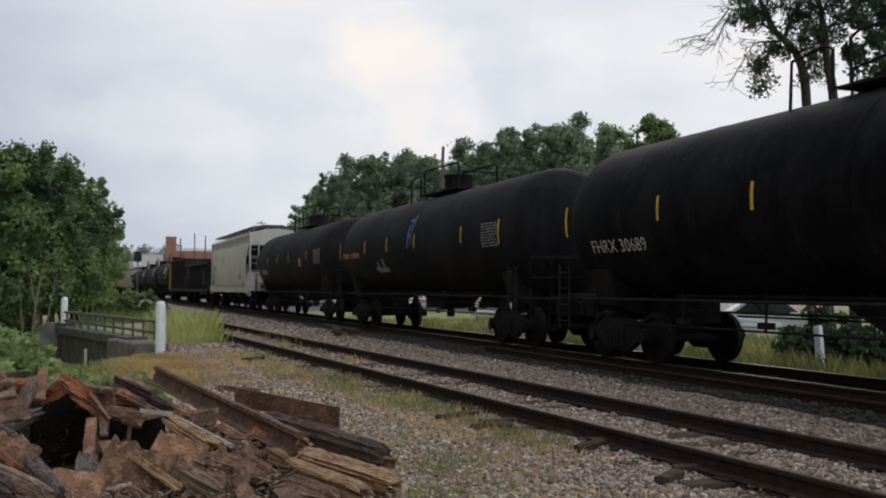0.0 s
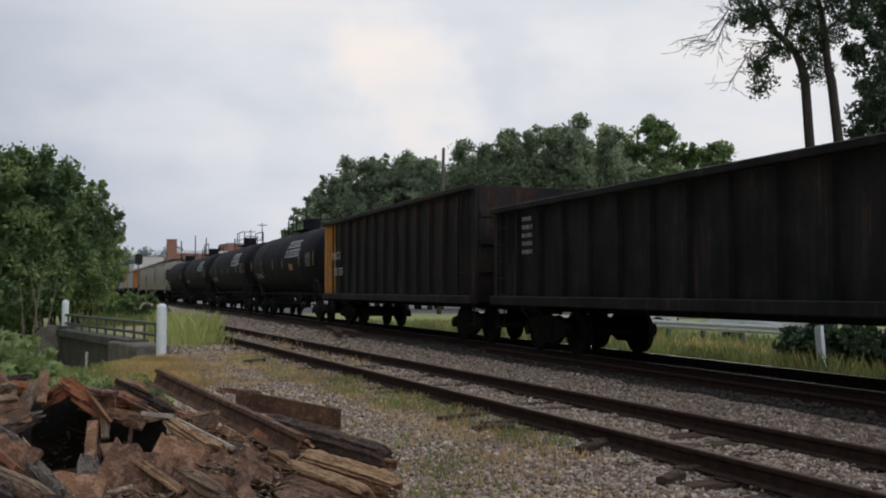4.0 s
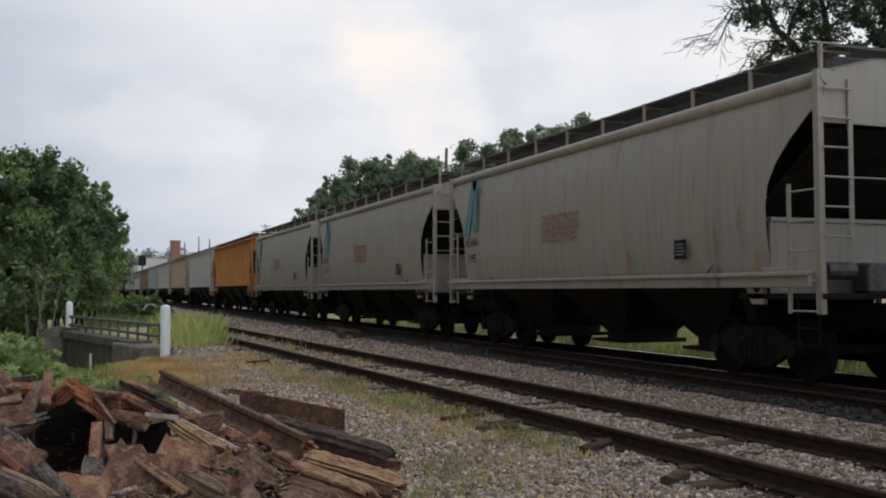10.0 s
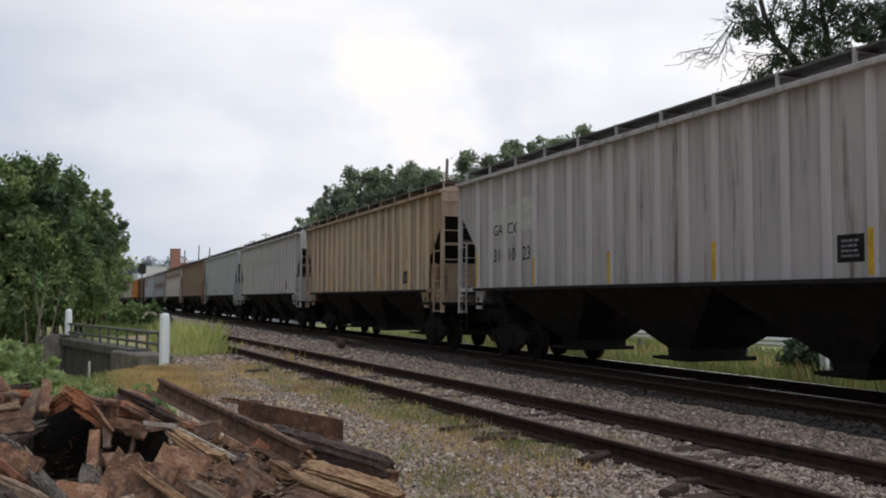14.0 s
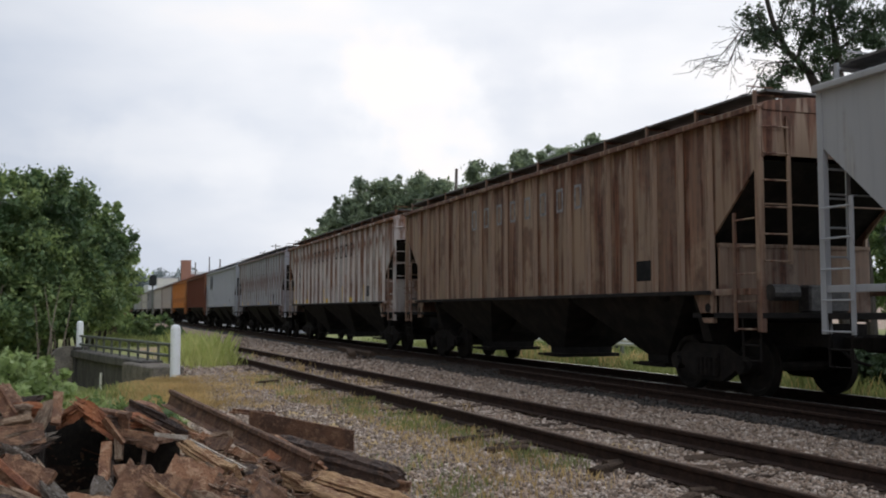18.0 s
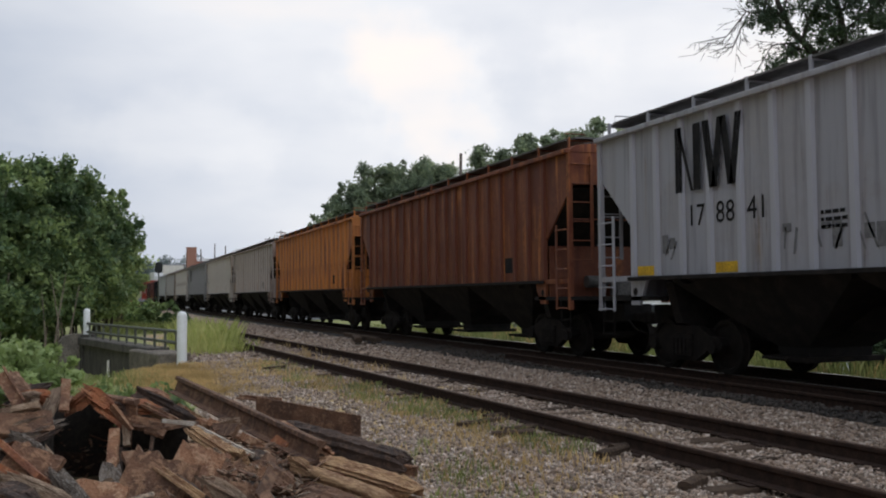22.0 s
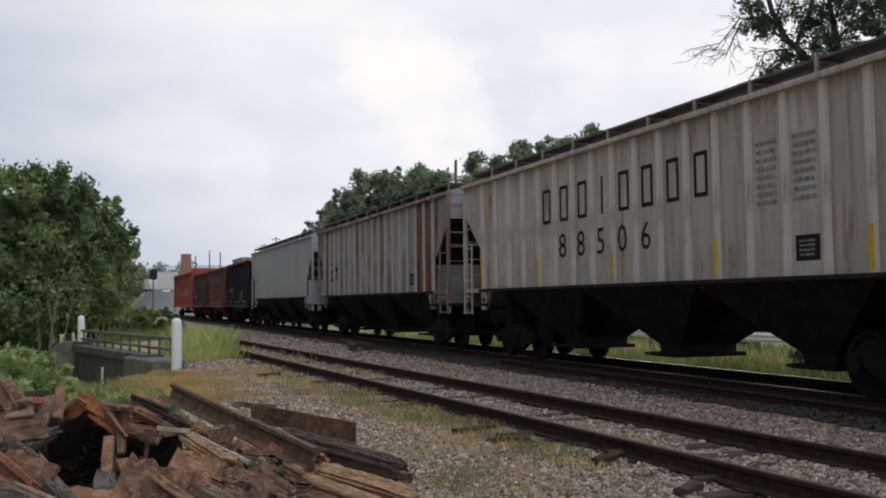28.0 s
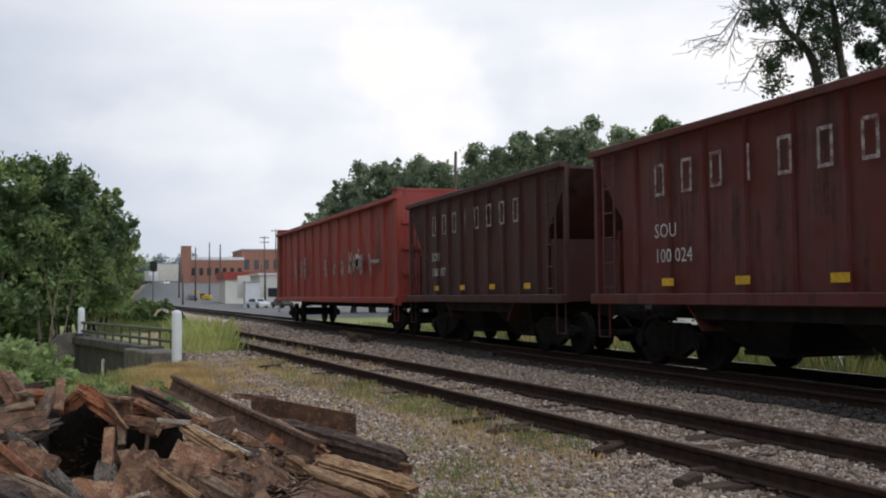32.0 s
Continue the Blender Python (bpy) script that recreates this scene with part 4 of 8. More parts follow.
def running_boards(car, half, z, mat, x=1.18, rise=0.26):
    """Grating walkways on slim posts, with a low hoop at each end."""
    for s in (-1, 1):
        board = part("running_board", Shape().box(s * x - 0.27, s * x + 0.27, -half + 0.42, half - 0.42, z, z + 0.035), MAT["grating"], car, "open steel grating walkway")
        for e in (-1, 1):
            part("board_hoop", Shape().rod([(s * (x + 0.24), e * (half - 0.45), z), (s * (x + 0.24), e * (half - 0.45), z + 0.16), (s * (x - 0.24), e * (half - 0.45), z + 0.16), (s * (x - 0.24), e * (half - 0.45), z)], 0.012, 5), mat, board)
    part("end_board", Shape().box(-x - 0.2, x + 0.2, half - 0.42, half - 0.05, z, z + 0.035).box(-x - 0.2, x + 0.2, -half + 0.05, -half + 0.42, z, z + 0.035), MAT["grating"], car, "grating walkway across the car's end")
    me = (Shape().box(-0.02, 0.02, -0.028, 0.028, -rise, 0.045).beam((0.02, 0, -0.02), (0.5, 0, -0.02), 0.05, 0.03)).mesh("board_post")
    n = max(8, round(2 * half / 1.5))
    for k in range(n + 1):
        part("board_post", me, mat, car, at=pose(-x - 0.26, -half + 0.25 + k * (2 * half - 0.5) / n, z))


CUT_TOP, CUT_LOW, CUT_DEEP = 0.75, 1.85, 1.22


def end_cage(car, half, eave, sill, w, mat, inner):
    """Corner posts, ladders, end platform and sloped end sheet of a covered hopper."""
    for s in (-1, 1):
        e = s * half
        # the inner colour is near black for the shade under the overhang
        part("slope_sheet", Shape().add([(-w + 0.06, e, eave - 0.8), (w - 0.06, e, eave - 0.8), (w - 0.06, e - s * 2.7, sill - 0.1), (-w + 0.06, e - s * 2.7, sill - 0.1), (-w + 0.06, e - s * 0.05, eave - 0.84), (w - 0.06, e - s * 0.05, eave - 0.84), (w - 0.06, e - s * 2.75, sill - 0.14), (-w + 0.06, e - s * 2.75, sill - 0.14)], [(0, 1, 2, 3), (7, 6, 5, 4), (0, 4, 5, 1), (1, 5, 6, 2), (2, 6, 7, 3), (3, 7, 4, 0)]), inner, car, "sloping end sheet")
        part("end_sheet", Shape().box(-w + 0.01, w - 0.01, e - s * 0.04 - 0.02, e - s * 0.04 + 0.02, eave - 0.72, eave - 0.01), mat, car)
        part("shear_panel", Shape().box(-w + 0.08, w - 0.08, e - s * 1.12 - 0.02, e - s * 1.12 + 0.02, sill - 0.34, sill + 0.74).box(-w + 0.08, w - 0.08, e - s * 1.12 - 0.05, e - s * 1.12 + 0.05, sill + 0.70, sill + 0.76), mat, car, "upright panel under the end slope")
        part("body_bolster", Shape().prism([(-1.3, sill - 0.1), (-1.1, 0.85), (-0.4, 0.62), (0.4, 0.62), (1.1, 0.85), (1.3, sill - 0.1)], 1, e - s * 2.0 - 0.12, e - s * 2.0 + 0.12), MAT["under"], car)
        part("brake_cylinder", Shape().rod([(-0.75, e - s * 0.85, sill - 0.02), (-0.25, e - s * 0.85, sill - 0.02)], 0.13, 12).box(-0.1, 0.7, e - s * 0.85 - 0.15, e - s * 0.85 + 0.15, sill - 0.34, sill + 0.1, 0.03), MAT["grating"], car)
        part("end_platform", Shape().box(-w + 0.01, w - 0.01, min(e, e - s * 1.75), max(e, e - s * 1.75), sill - 0.42, sill - 0.34), MAT["under"], car)
        part("end_brace", Shape().beam((-0.55, e - s * 0.2, sill - 0.35), (-0.55, e - s * 0.2, eave - 0.72), 0.09, 0.09).beam((0.55, e - s * 0.2, sill - 0.35), (0.55, e - s * 0.2, eave - 0.72), 0.09, 0.09), mat, car)
        part("end_grab_rail", Shape().rod([(-w + 0.1, e - s * 0.02, eave - 1.45), (w - 0.1, e - s * 0.02, eave - 1.45)], 0.014, 6), mat, car)
        for q in (-1, 1):
            x, xo = q * (w - 0.04), q * (w + 0.01)
            part("corner_post", Shape().box(x - 0.045, x + 0.045, e - 0.05 - s * 0.06, e + 0.05 - s * 0.06, sill - 0.62, eave), mat, car)
            side = part("ladder", Shape().box(xo - 0.012, xo + 0.012, e - s * 0.60 - 0.035, e - s * 0.60 + 0.035, sill - 0.62, sill + 1.18), mat, car, "short side ladder")
            for k in range(5):
                z = sill - 0.58 + 0.41 * k
                part("rung", Shape().rod([(xo + q * 0.03, e - s * 0.06, z), (xo + q * 0.03, e - s * 0.60, z)], 0.015, 6), mat, side)
            xi = q * (w - 0.52)
            end = part("end_ladder", Shape().box(xi - 0.035, xi + 0.035, e - 0.012 + s * 0.01, e + 0.012 + s * 0.01, sill + 0.38, eave - 0.12), mat, car, "tall end ladder")
            for k in range(6):
                z = sill + 0.42 + 0.40 * k
                part("rung", Shape().rod([(xi, e + s * 0.03, z), (x, e + s * 0.03, z)], 0.015, 6), mat, end)
            part("platform_bar", Shape().box(x - 0.03, x + 0.03, min(e, e - s * 1.25), max(e, e - s * 1.25), sill - 0.07, sill + 0.03, 0.008), mat, car)
            plate = part("sill_bracket", Shape().prism([(e - s * 1.72, sill - 0.02), (e - s * 1.18, sill - 0.02), (e - s * 1.18, sill - 0.5), (e - s * 1.45, sill - 0.5)], 0, x - 0.03, x + 0.03), mat, car)
            part("jacking_hole", Shape().rod([(x + q * 0.02, e - s * 1.33, sill - 0.26), (x + q * 0.034, e - s * 1.33, sill - 0.26)], 0.075, 12), MAT["under"], plate)
            part("step", Shape().rod([(x, e - s * 0.1, sill - 0.4), (x, e - s * 0.1, sill - 1.05), (x, e - s * 0.5, sill - 1.05), (x, e - s * 0.5, sill - 0.4)], 0.02, 6).rod([(x, e - s * 0.1, sill - 0.82), (x, e - s * 0.5, sill - 0.82)], 0.018, 6), MAT["steel"], car)


def hopper_bays(car, half, sill, w, count):
    span = (2 * half - 4.4) / count
    for k in range(count):
        y = -half + 2.2 + span * (k + 0.5)
        s = Shape()
        t, b = span * 0.5, 0.34
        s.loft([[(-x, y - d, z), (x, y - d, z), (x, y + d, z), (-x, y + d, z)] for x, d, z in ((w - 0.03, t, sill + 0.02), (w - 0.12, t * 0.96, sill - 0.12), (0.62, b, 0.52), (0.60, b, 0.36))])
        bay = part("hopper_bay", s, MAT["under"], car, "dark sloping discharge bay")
        part("outlet_gate", Shape().box(-0.75, 0.75, y - 0.45, y + 0.45, 0.30, 0.38).rod([(-0.95, y - 0.3, 0.36), (-0.95, y + 0.3, 0.36)], 0.03), MAT["steel"], bay)


def rib_rows(half, step=0.78):
    """Where the upright ribs stand: the first one along the end cut, then every step."""
    first = half - CUT_DEEP - 0.05
    n = max(3, round(2 * first / step))
    return [first - k * 2 * first / n for k in range(n + 1)]


def ribbed_hopper(car, L, m, seed, step=0.78, rib_w=0.15, rib_d=0.07, eave=4.38, sill=1.66, w=1.58, bays=3, inner=None, rib_paint=None):
    half = L / 2 - 0.6
    # end slopes take the underframe tone, their shade put into the colour
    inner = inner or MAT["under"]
    face = w - rib_d
    for s in (-1, 1):
        outline = [(-half, eave), (half, eave), (half, eave - CUT_TOP), (half - CUT_DEEP, eave - CUT_LOW), (half - CUT_DEEP, sill), (-half + CUT_DEEP, sill), (-half + CUT_DEEP, eave - CUT_LOW), (-half, eave - CUT_TOP)]
        part("side_sheet", Shape().prism(outline, 0, s * face - 0.02, s * face + 0.02), m, car)
        part("top_chord", Shape().box(s * w - 0.08, s * w + 0.008, -half, half, eave - 0.07, eave + 0.02, 0.01), m, car)
        part("side_sill", Shape().box(s * w - 0.10, s * w - 0.01, -half + CUT_DEEP, half - CUT_DEEP, sill - 0.06, sill + 0.012, 0.01), MAT["under"], car)
        me = Shape().prism([(-0.0, -rib_w / 2), (-0.0, rib_w / 2), (-rib_d, rib_w * 0.34), (-rib_d, -rib_w * 0.34)], 2, sill + 0.01, eave - 0.06).mesh("rib")
        for y in rib_rows(half, step):
            part("rib", me, rib_paint or m, car, at=pose(s * (face + 0.01), y, 0, 0, 0, 0 if s < 0 else 180))
    part("roof", roof_shape(w - 0.02, eave, eave + 0.22, half), m, car)
    hatch_row(car, half, eave + 0.21, MAT["roofdark"], seed, 0.5, 0.16)
    running_boards(car, half, eave + 0.25, m)
    end_cage(car, half, eave, sill, w, m, inner)
    hopper_bays(car, half, sill, w - 0.1, bays)
    hopper_running_gear(car, L, half)
    return half


def panel_words(car, half, chunks, first, size, z, mat, step=0.78, face=1.53):
    """Stencils broken over the bays between the ribs: one chunk in each bay."""
    rows = rib_rows(half, step)
    for k, words in enumerate(chunks):
        if words:
            stencil(car, words, size, rows[first + k] - 0.12, z, mat, x=-face)


def panel_patch(car, half, at, z0, z1, mat, label, step=0.78, name="paint_patch", u0=0.09, u1=0.09):
    rows = rib_rows(half, step)
    wide = rows[at] - rows[at + 1]
    mark(name, flat_bars([(u0, 0, wide - u1, z1 - z0)]), mat, car, rows[at], z0, label, x=-1.526)


def curved_hopper(car, L, m, seed, eave=4.30, sill=1.38, sill_h=0.2, w=1.6, bands=0):
    """Smooth covered hopper whose sides bow out, over a deep pale side sill."""
    half = L / 2 - 0.6
    prof = [(-1.46, 1.5), (-1.54, 1.9), (-1.575, 2.25), (-1.588, 2.55), (-1.592, 2.85), (-1.588, 3.15), (-1.573, 3.45), (-1.546, 3.72), (-1.505, 3.93), (-1.47, 4.08), (-1.36, eave - 0.05), (-1.22, eave + 0.08), (-0.6, eave + 0.24), (0, eave + 0.27)]
    prof = prof + [(-x, z) for x, z in reversed(prof[:-1])]
    n = len(prof)

    def inset(z):
        return 1.08 * math.sin(math.pi / 2 * min(1.0, max(0.0, (eave - 0.38 - z) / 1.35)))
    rings = [[(x, -half + inset(z), z) for x, z in prof], [(x, half - inset(z), z) for x, z in prof]]
    f = [(j, j + 1, n + j + 1, n + j) for j in range(n - 1)]
    part("body", Shape().add([q for r in rings for q in r], f), m, car, smooth=True)
    for k in range(bands):
        z = eave - 0.18 - 0.16 * k
        part("side_groove", Shape().box(-1.525 + 0.03 * (k == 0), -1.47, -half + 0.02, half - 0.02, z - 0.03, z + 0.03, 0.01), m, car)
    for s in (-1, 1):
        part("side_sill", Shape().box(s * 1.6 - 0.06, s * 1.6 + 0.015, -half + 0.15, half - 0.15, sill, sill + sill_h, 0.015).box(s * 1.6 - 0.12, s * 1.6 + 0.04, -half + 0.15, half - 0.15, sill + sill_h - 0.04, sill + sill_h + 0.02, 0.01), m, car)
        part("top_chord", Shape().rod([(s * 1.43, -half, eave - 0.07), (s * 1.43, half, eave - 0.07)], 0.10, 10), m, car, "rounded roof edge", smooth=True)
        e = s * half
        part("end_sheet", Shape().prism([(x, z) for x, z in prof if z >= eave - 0.75], 1, e - s * 0.05 - 0.02, e - s * 0.05 + 0.02), m, car)
    hatch_row(car, half, eave + 0.24, MAT["roofdark"], seed, 0.62, 0.26)
    running_boards(car, half, eave + 0.36, m, 1.04, 0.34)
    end_cage(car, half, eave + 0.02, sill + sill_h + 0.06, w - 0.03, m, MAT["under"])
    hopper_bays(car, half, sill + sill_h, w - 0.25, 3)
    hopper_running_gear(car, L, half)
    return half


def gondola(car, L, m, seed, top=3.45, floor=1.15, ribs=15, w=1.56, ends=None, rib_w=0.14):
    half = L / 2 - 0.6
    for s in (-1, 1):
        part("side_wall", Shape().box(s * (w - 0.1) - 0.02, s * (w - 0.1) + 0.02, -half, half, floor, top), m, car)
        part("top_chord", Shape().box(s * w - 0.13, s * w + 0.02, -half - 0.01, half + 0.01, top - 0.09, top + 0.05, 0.02), m, car)
        part("side_sill", Shape().box(s * w - 0.13, s * w + 0.01, -half, half, floor - 0.14, floor + 0.07, 0.02), m, car)
        me = Shape().prism([(0, -rib_w / 2), (0, rib_w / 2), (-0.09, rib_w * 0.3), (-0.09, -rib_w * 0.3)], 2, floor + 0.05, top - 0.07).mesh("rib")
        for k in range(ribs):
            part("rib", me, m, car, at=pose(s * (w - 0.085), -half + 0.12 + k * (2 * half - 0.24) / (ribs - 1), 0, 0, 0, 0 if s < 0 else 180))
        e = s * half
        end = part("end_wall", Shape().box(-w + 0.1, w - 0.1, e - 0.03, e + 0.03, floor - 0.1, top), (ends or m) if s > 0 else m, car)
        for z in (0.25, 0.5, 0.75):
            part("end_rib", Shape().box(-w + 0.12, w - 0.12, e + s * 0.03, e + s * 0.10, floor + (top - floor) * z - 0.06, floor + (top - floor) * z + 0.06) if s > 0 else Shape().box(-w + 0.12, w - 0.12, e - 0.10, e - 0.03, floor + (top - floor) * z - 0.06, floor + (top - floor) * z + 0.06), (ends or m) if s > 0 else m, end)
        for q in (-1, 1):
            part("corner_post", Shape().box(q * w - 0.10 if q > 0 else -w - 0.012, w + 0.012 if q > 0 else -w + 0.10, e - 0.22 if s > 0 else e - 0.02, e + 0.02 if s > 0 else e + 0.22, floor - 0.14, top + 0.02, 0.01), (ends or m) if s > 0 else m, car)
            part("ladder", ladder_shape(top - floor + 0.2, 0.4, 6).turned(pose(q * (w + 0.03), e - s * 0.62 - 0.2, floor - 0.1)), (ends or m) if s > 0 else m, car)
        part("step", Shape().rod([(-w + 0.02, e - s * 0.1, floor), (-w + 0.02, e - s * 0.1, 0.5), (-w + 0.02, e - s * 0.5, 0.5), (-w + 0.02, e - s * 0.5, floor)], 0.02), m, car)
    if ends:
        part("orange_panel", Shape().box(-w + 0.04, -w + 0.075, half - 1.35, half - 0.22, floor + 0.07, top - 0.09), ends, car, "orange-painted end panel")
    part("load_floor", Shape().box(-w + 0.12, w - 0.12, -half + 0.03, half - 0.03, floor - 0.08, floor), MAT["under"], car)
    part("centre_sill", Shape().prism([(-half, 0.85), (half, 0.85), (half, 1.1), (-half, 1.1)], 0, -0.3, 0.3), MAT["under"], car)
    truck(car, half - 1.7)
    truck(car, -half + 1.7)
    couplers(car, L / 2)
    return half


def coal_hopper(car, L, m, seed, top=4.05, floor=1.26, ribs=9, w=1.56):
    """Short open-top hopper: outside posts, sloped ends with open corners, two bays."""
    half = L / 2 - 0.6
    for s in (-1, 1):
        outline = [(-half, top), (half, top), (half, top - 0.25), (half - 0.95, top - 1.35), (half - 0.95, floor), (-half + 0.95, floor), (-half + 0.95, top - 1.35), (-half, top - 0.25)]
        part("side_sheet", Shape().prism(outline, 0, s * (w - 0.09) - 0.02, s * (w - 0.09) + 0.02), m, car)
        part("top_chord", Shape().box(s * w - 0.12, s * w + 0.015, -half, half, top - 0.09, top + 0.04, 0.015), m, car)
        part("side_sill", Shape().box(s * w - 0.12, s * w + 0.015, -half, half, floor - 0.13, floor + 0.06, 0.015), m, car)
        me = Shape().prism([(0, -0.06), (0, 0.06), (-0.08, 0.04), (-0.08, -0.04)], 2, floor + 0.03, top - 0.06).mesh("rib")
        for k in range(ribs):
            y = -half + 1.45 + k * (2 * half - 2.9) / (ribs - 1)
            part("rib", me, m, car, at=pose(s * (w - 0.085), y, 0, 0, 0, 0 if s < 0 else 180))
        e = s * half
        part("shear_panel", Shape().box(-w + 0.06, w - 0.06, e - s * 0.8 - 0.02, e - s * 0.8 + 0.02, floor - 0.1, floor + 1.25), m, car, "upright panel under the end slope")
        part("slope_sheet", Shape().loft([[(-w + 0.11, e - s * a, z), (w - 0.11, e - s * a, z), (w - 0.11, e - s * a, z - 0.05), (-w + 0.11, e - s * a, z - 0.05)] for a, z in ((0.02, top - 0.05), (3.3, 0.75))]), m, car, "sloping end floor")
        for q in (-1, 1):
            part("corner_post", Shape().box(q * (w - 0.04) - 0.04, q * (w - 0.04) + 0.04, e - 0.06 - s * 0.06, e + 0.06 - s * 0.06, floor - 0.1, top), m, car)
            part("ladder", ladder_shape(top - floor, 0.4, 6).turned(pose(q * (w + 0.03), e - s * 0.62 - 0.2, floor - 0.05)), m, car)
        part("step", Shape().rod([(-w + 0.02, e - s * 0.1, floor), (-w + 0.02, e - s * 0.1, 0.5), (-w + 0.02, e - s * 0.5, 0.5), (-w + 0.02, e - s * 0.5, floor)], 0.02), m, car)
    for y in (-1.0, 1.0):
        bay = part("hopper_bay", Shape().loft([[(-x, y * q - d, z), (x, y * q - d, z), (x, y * q + d, z), (-x, y * q + d, z)] for x, d, z, q in ((w - 0.15, 1.5, floor, 1.6), (0.8, 0.5, 0.4, 1.5))]), MAT["under"], car)
        part("outlet_gate", Shape().box(-0.85, 0.85, y * 1.5 - 0.5, y * 1.5 + 0.5, 0.32, 0.40), MAT["steel"], bay)
    part("load", Shape().loft([[(-x, -y, z), (x, -y, z), (x, y, z), (-x, y, z)] for x, y, z in ((w - 0.13, half - 3.2, 0.9), (w - 0.13, half - 0.6, top - 0.4))]), MAT["under"], car, "dark floor of the open hopper")
    part("centre_sill", Shape().box(-0.3, 0.3, -half, half, 0.85, 1.1), MAT["under"], car)
    truck(car, half - 1.75)
    truck(car, -half + 1.75)
    couplers(car, L / 2)
    return half


def bulkhead_car(car, L, m, seed):
    """Long red gondola with taller bulkheads at both ends."""
    half = gondola(car, L, m, seed, top=4.50, floor=1.2, ribs=14, w=1.55, rib_w=0.22)
    for s in (-1, 1):
        e = s * half
        b = part("bulkhead", Shape().box(-1.55, 1.55, e - s * 0.06 - 0.05, e - s * 0.06 + 0.05, 1.1, 4.74), m, car, "tall red end bulkhead")
        part("bulkhead_post", Shape().box(-1.60, -1.44, min(e, e - s * 0.5), max(e, e - s * 0.5), 1.0, 4.74, 0.01).box(1.44, 1.60, min(e, e - s * 0.5), max(e, e - s * 0.5), 1.0, 4.74, 0.01).box(-1.6, 1.6, min(e, e - s * 0.5), max(e, e - s * 0.5), 4.68, 4.78, 0.01), m, b)
    part("top_bar", Shape().box(-1.6, -1.44, -half + 0.5, half - 0.5, 4.46, 4.60, 0.01), MAT["under"], car)
    return half

SPECIAL = dict(
    placard=plain("placard_pink", (0.62, 0.30, 0.32), (0.70, 0.66, 0.64), 0.6, 0, 14, 0),
    teal=plain("teal_emblem", (0.03, 0.30, 0.33), (0.05, 0.24, 0.28), 0.5, 0, 4, 0),
    rusttext=plain("rust_red_stencil", (0.38, 0.13, 0.09), (0.45, 0.22, 0.17), 0.7, 0, 5, 0),
    blue=plain("blue_spray_paint", (0.025, 0.085, 0.19), (0.04, 0.13, 0.27), 0.6, 0, 6, 0),
    repaint=plain("pale_repaint", (0.60, 0.58, 0.54), (0.50, 0.48, 0.44), 0.7, 0, 3, 0),
    chalk=plain("grey_spray_paint", (0.14, 0.14, 0.15), (0.22, 0.22, 0.22), 0.7, 0, 9, 0),
    amber=plain("amber_stencil", (0.55, 0.27, 0.04), (0.38, 0.20, 0.05), 0.6, 0, 6, 0),
)
GREY, DKRUST = (0.46, 0.46, 0.45), (0.10, 0.035, 0.018)
TANK_BLACK = dict(col=(0.0145, 0.0140, 0.0185), rust=(0.022, 0.019, 0.019), amount=0.3, streak=0.6, rough=0.75, dirt=0.15, fade=0.025, gloss=0.10)

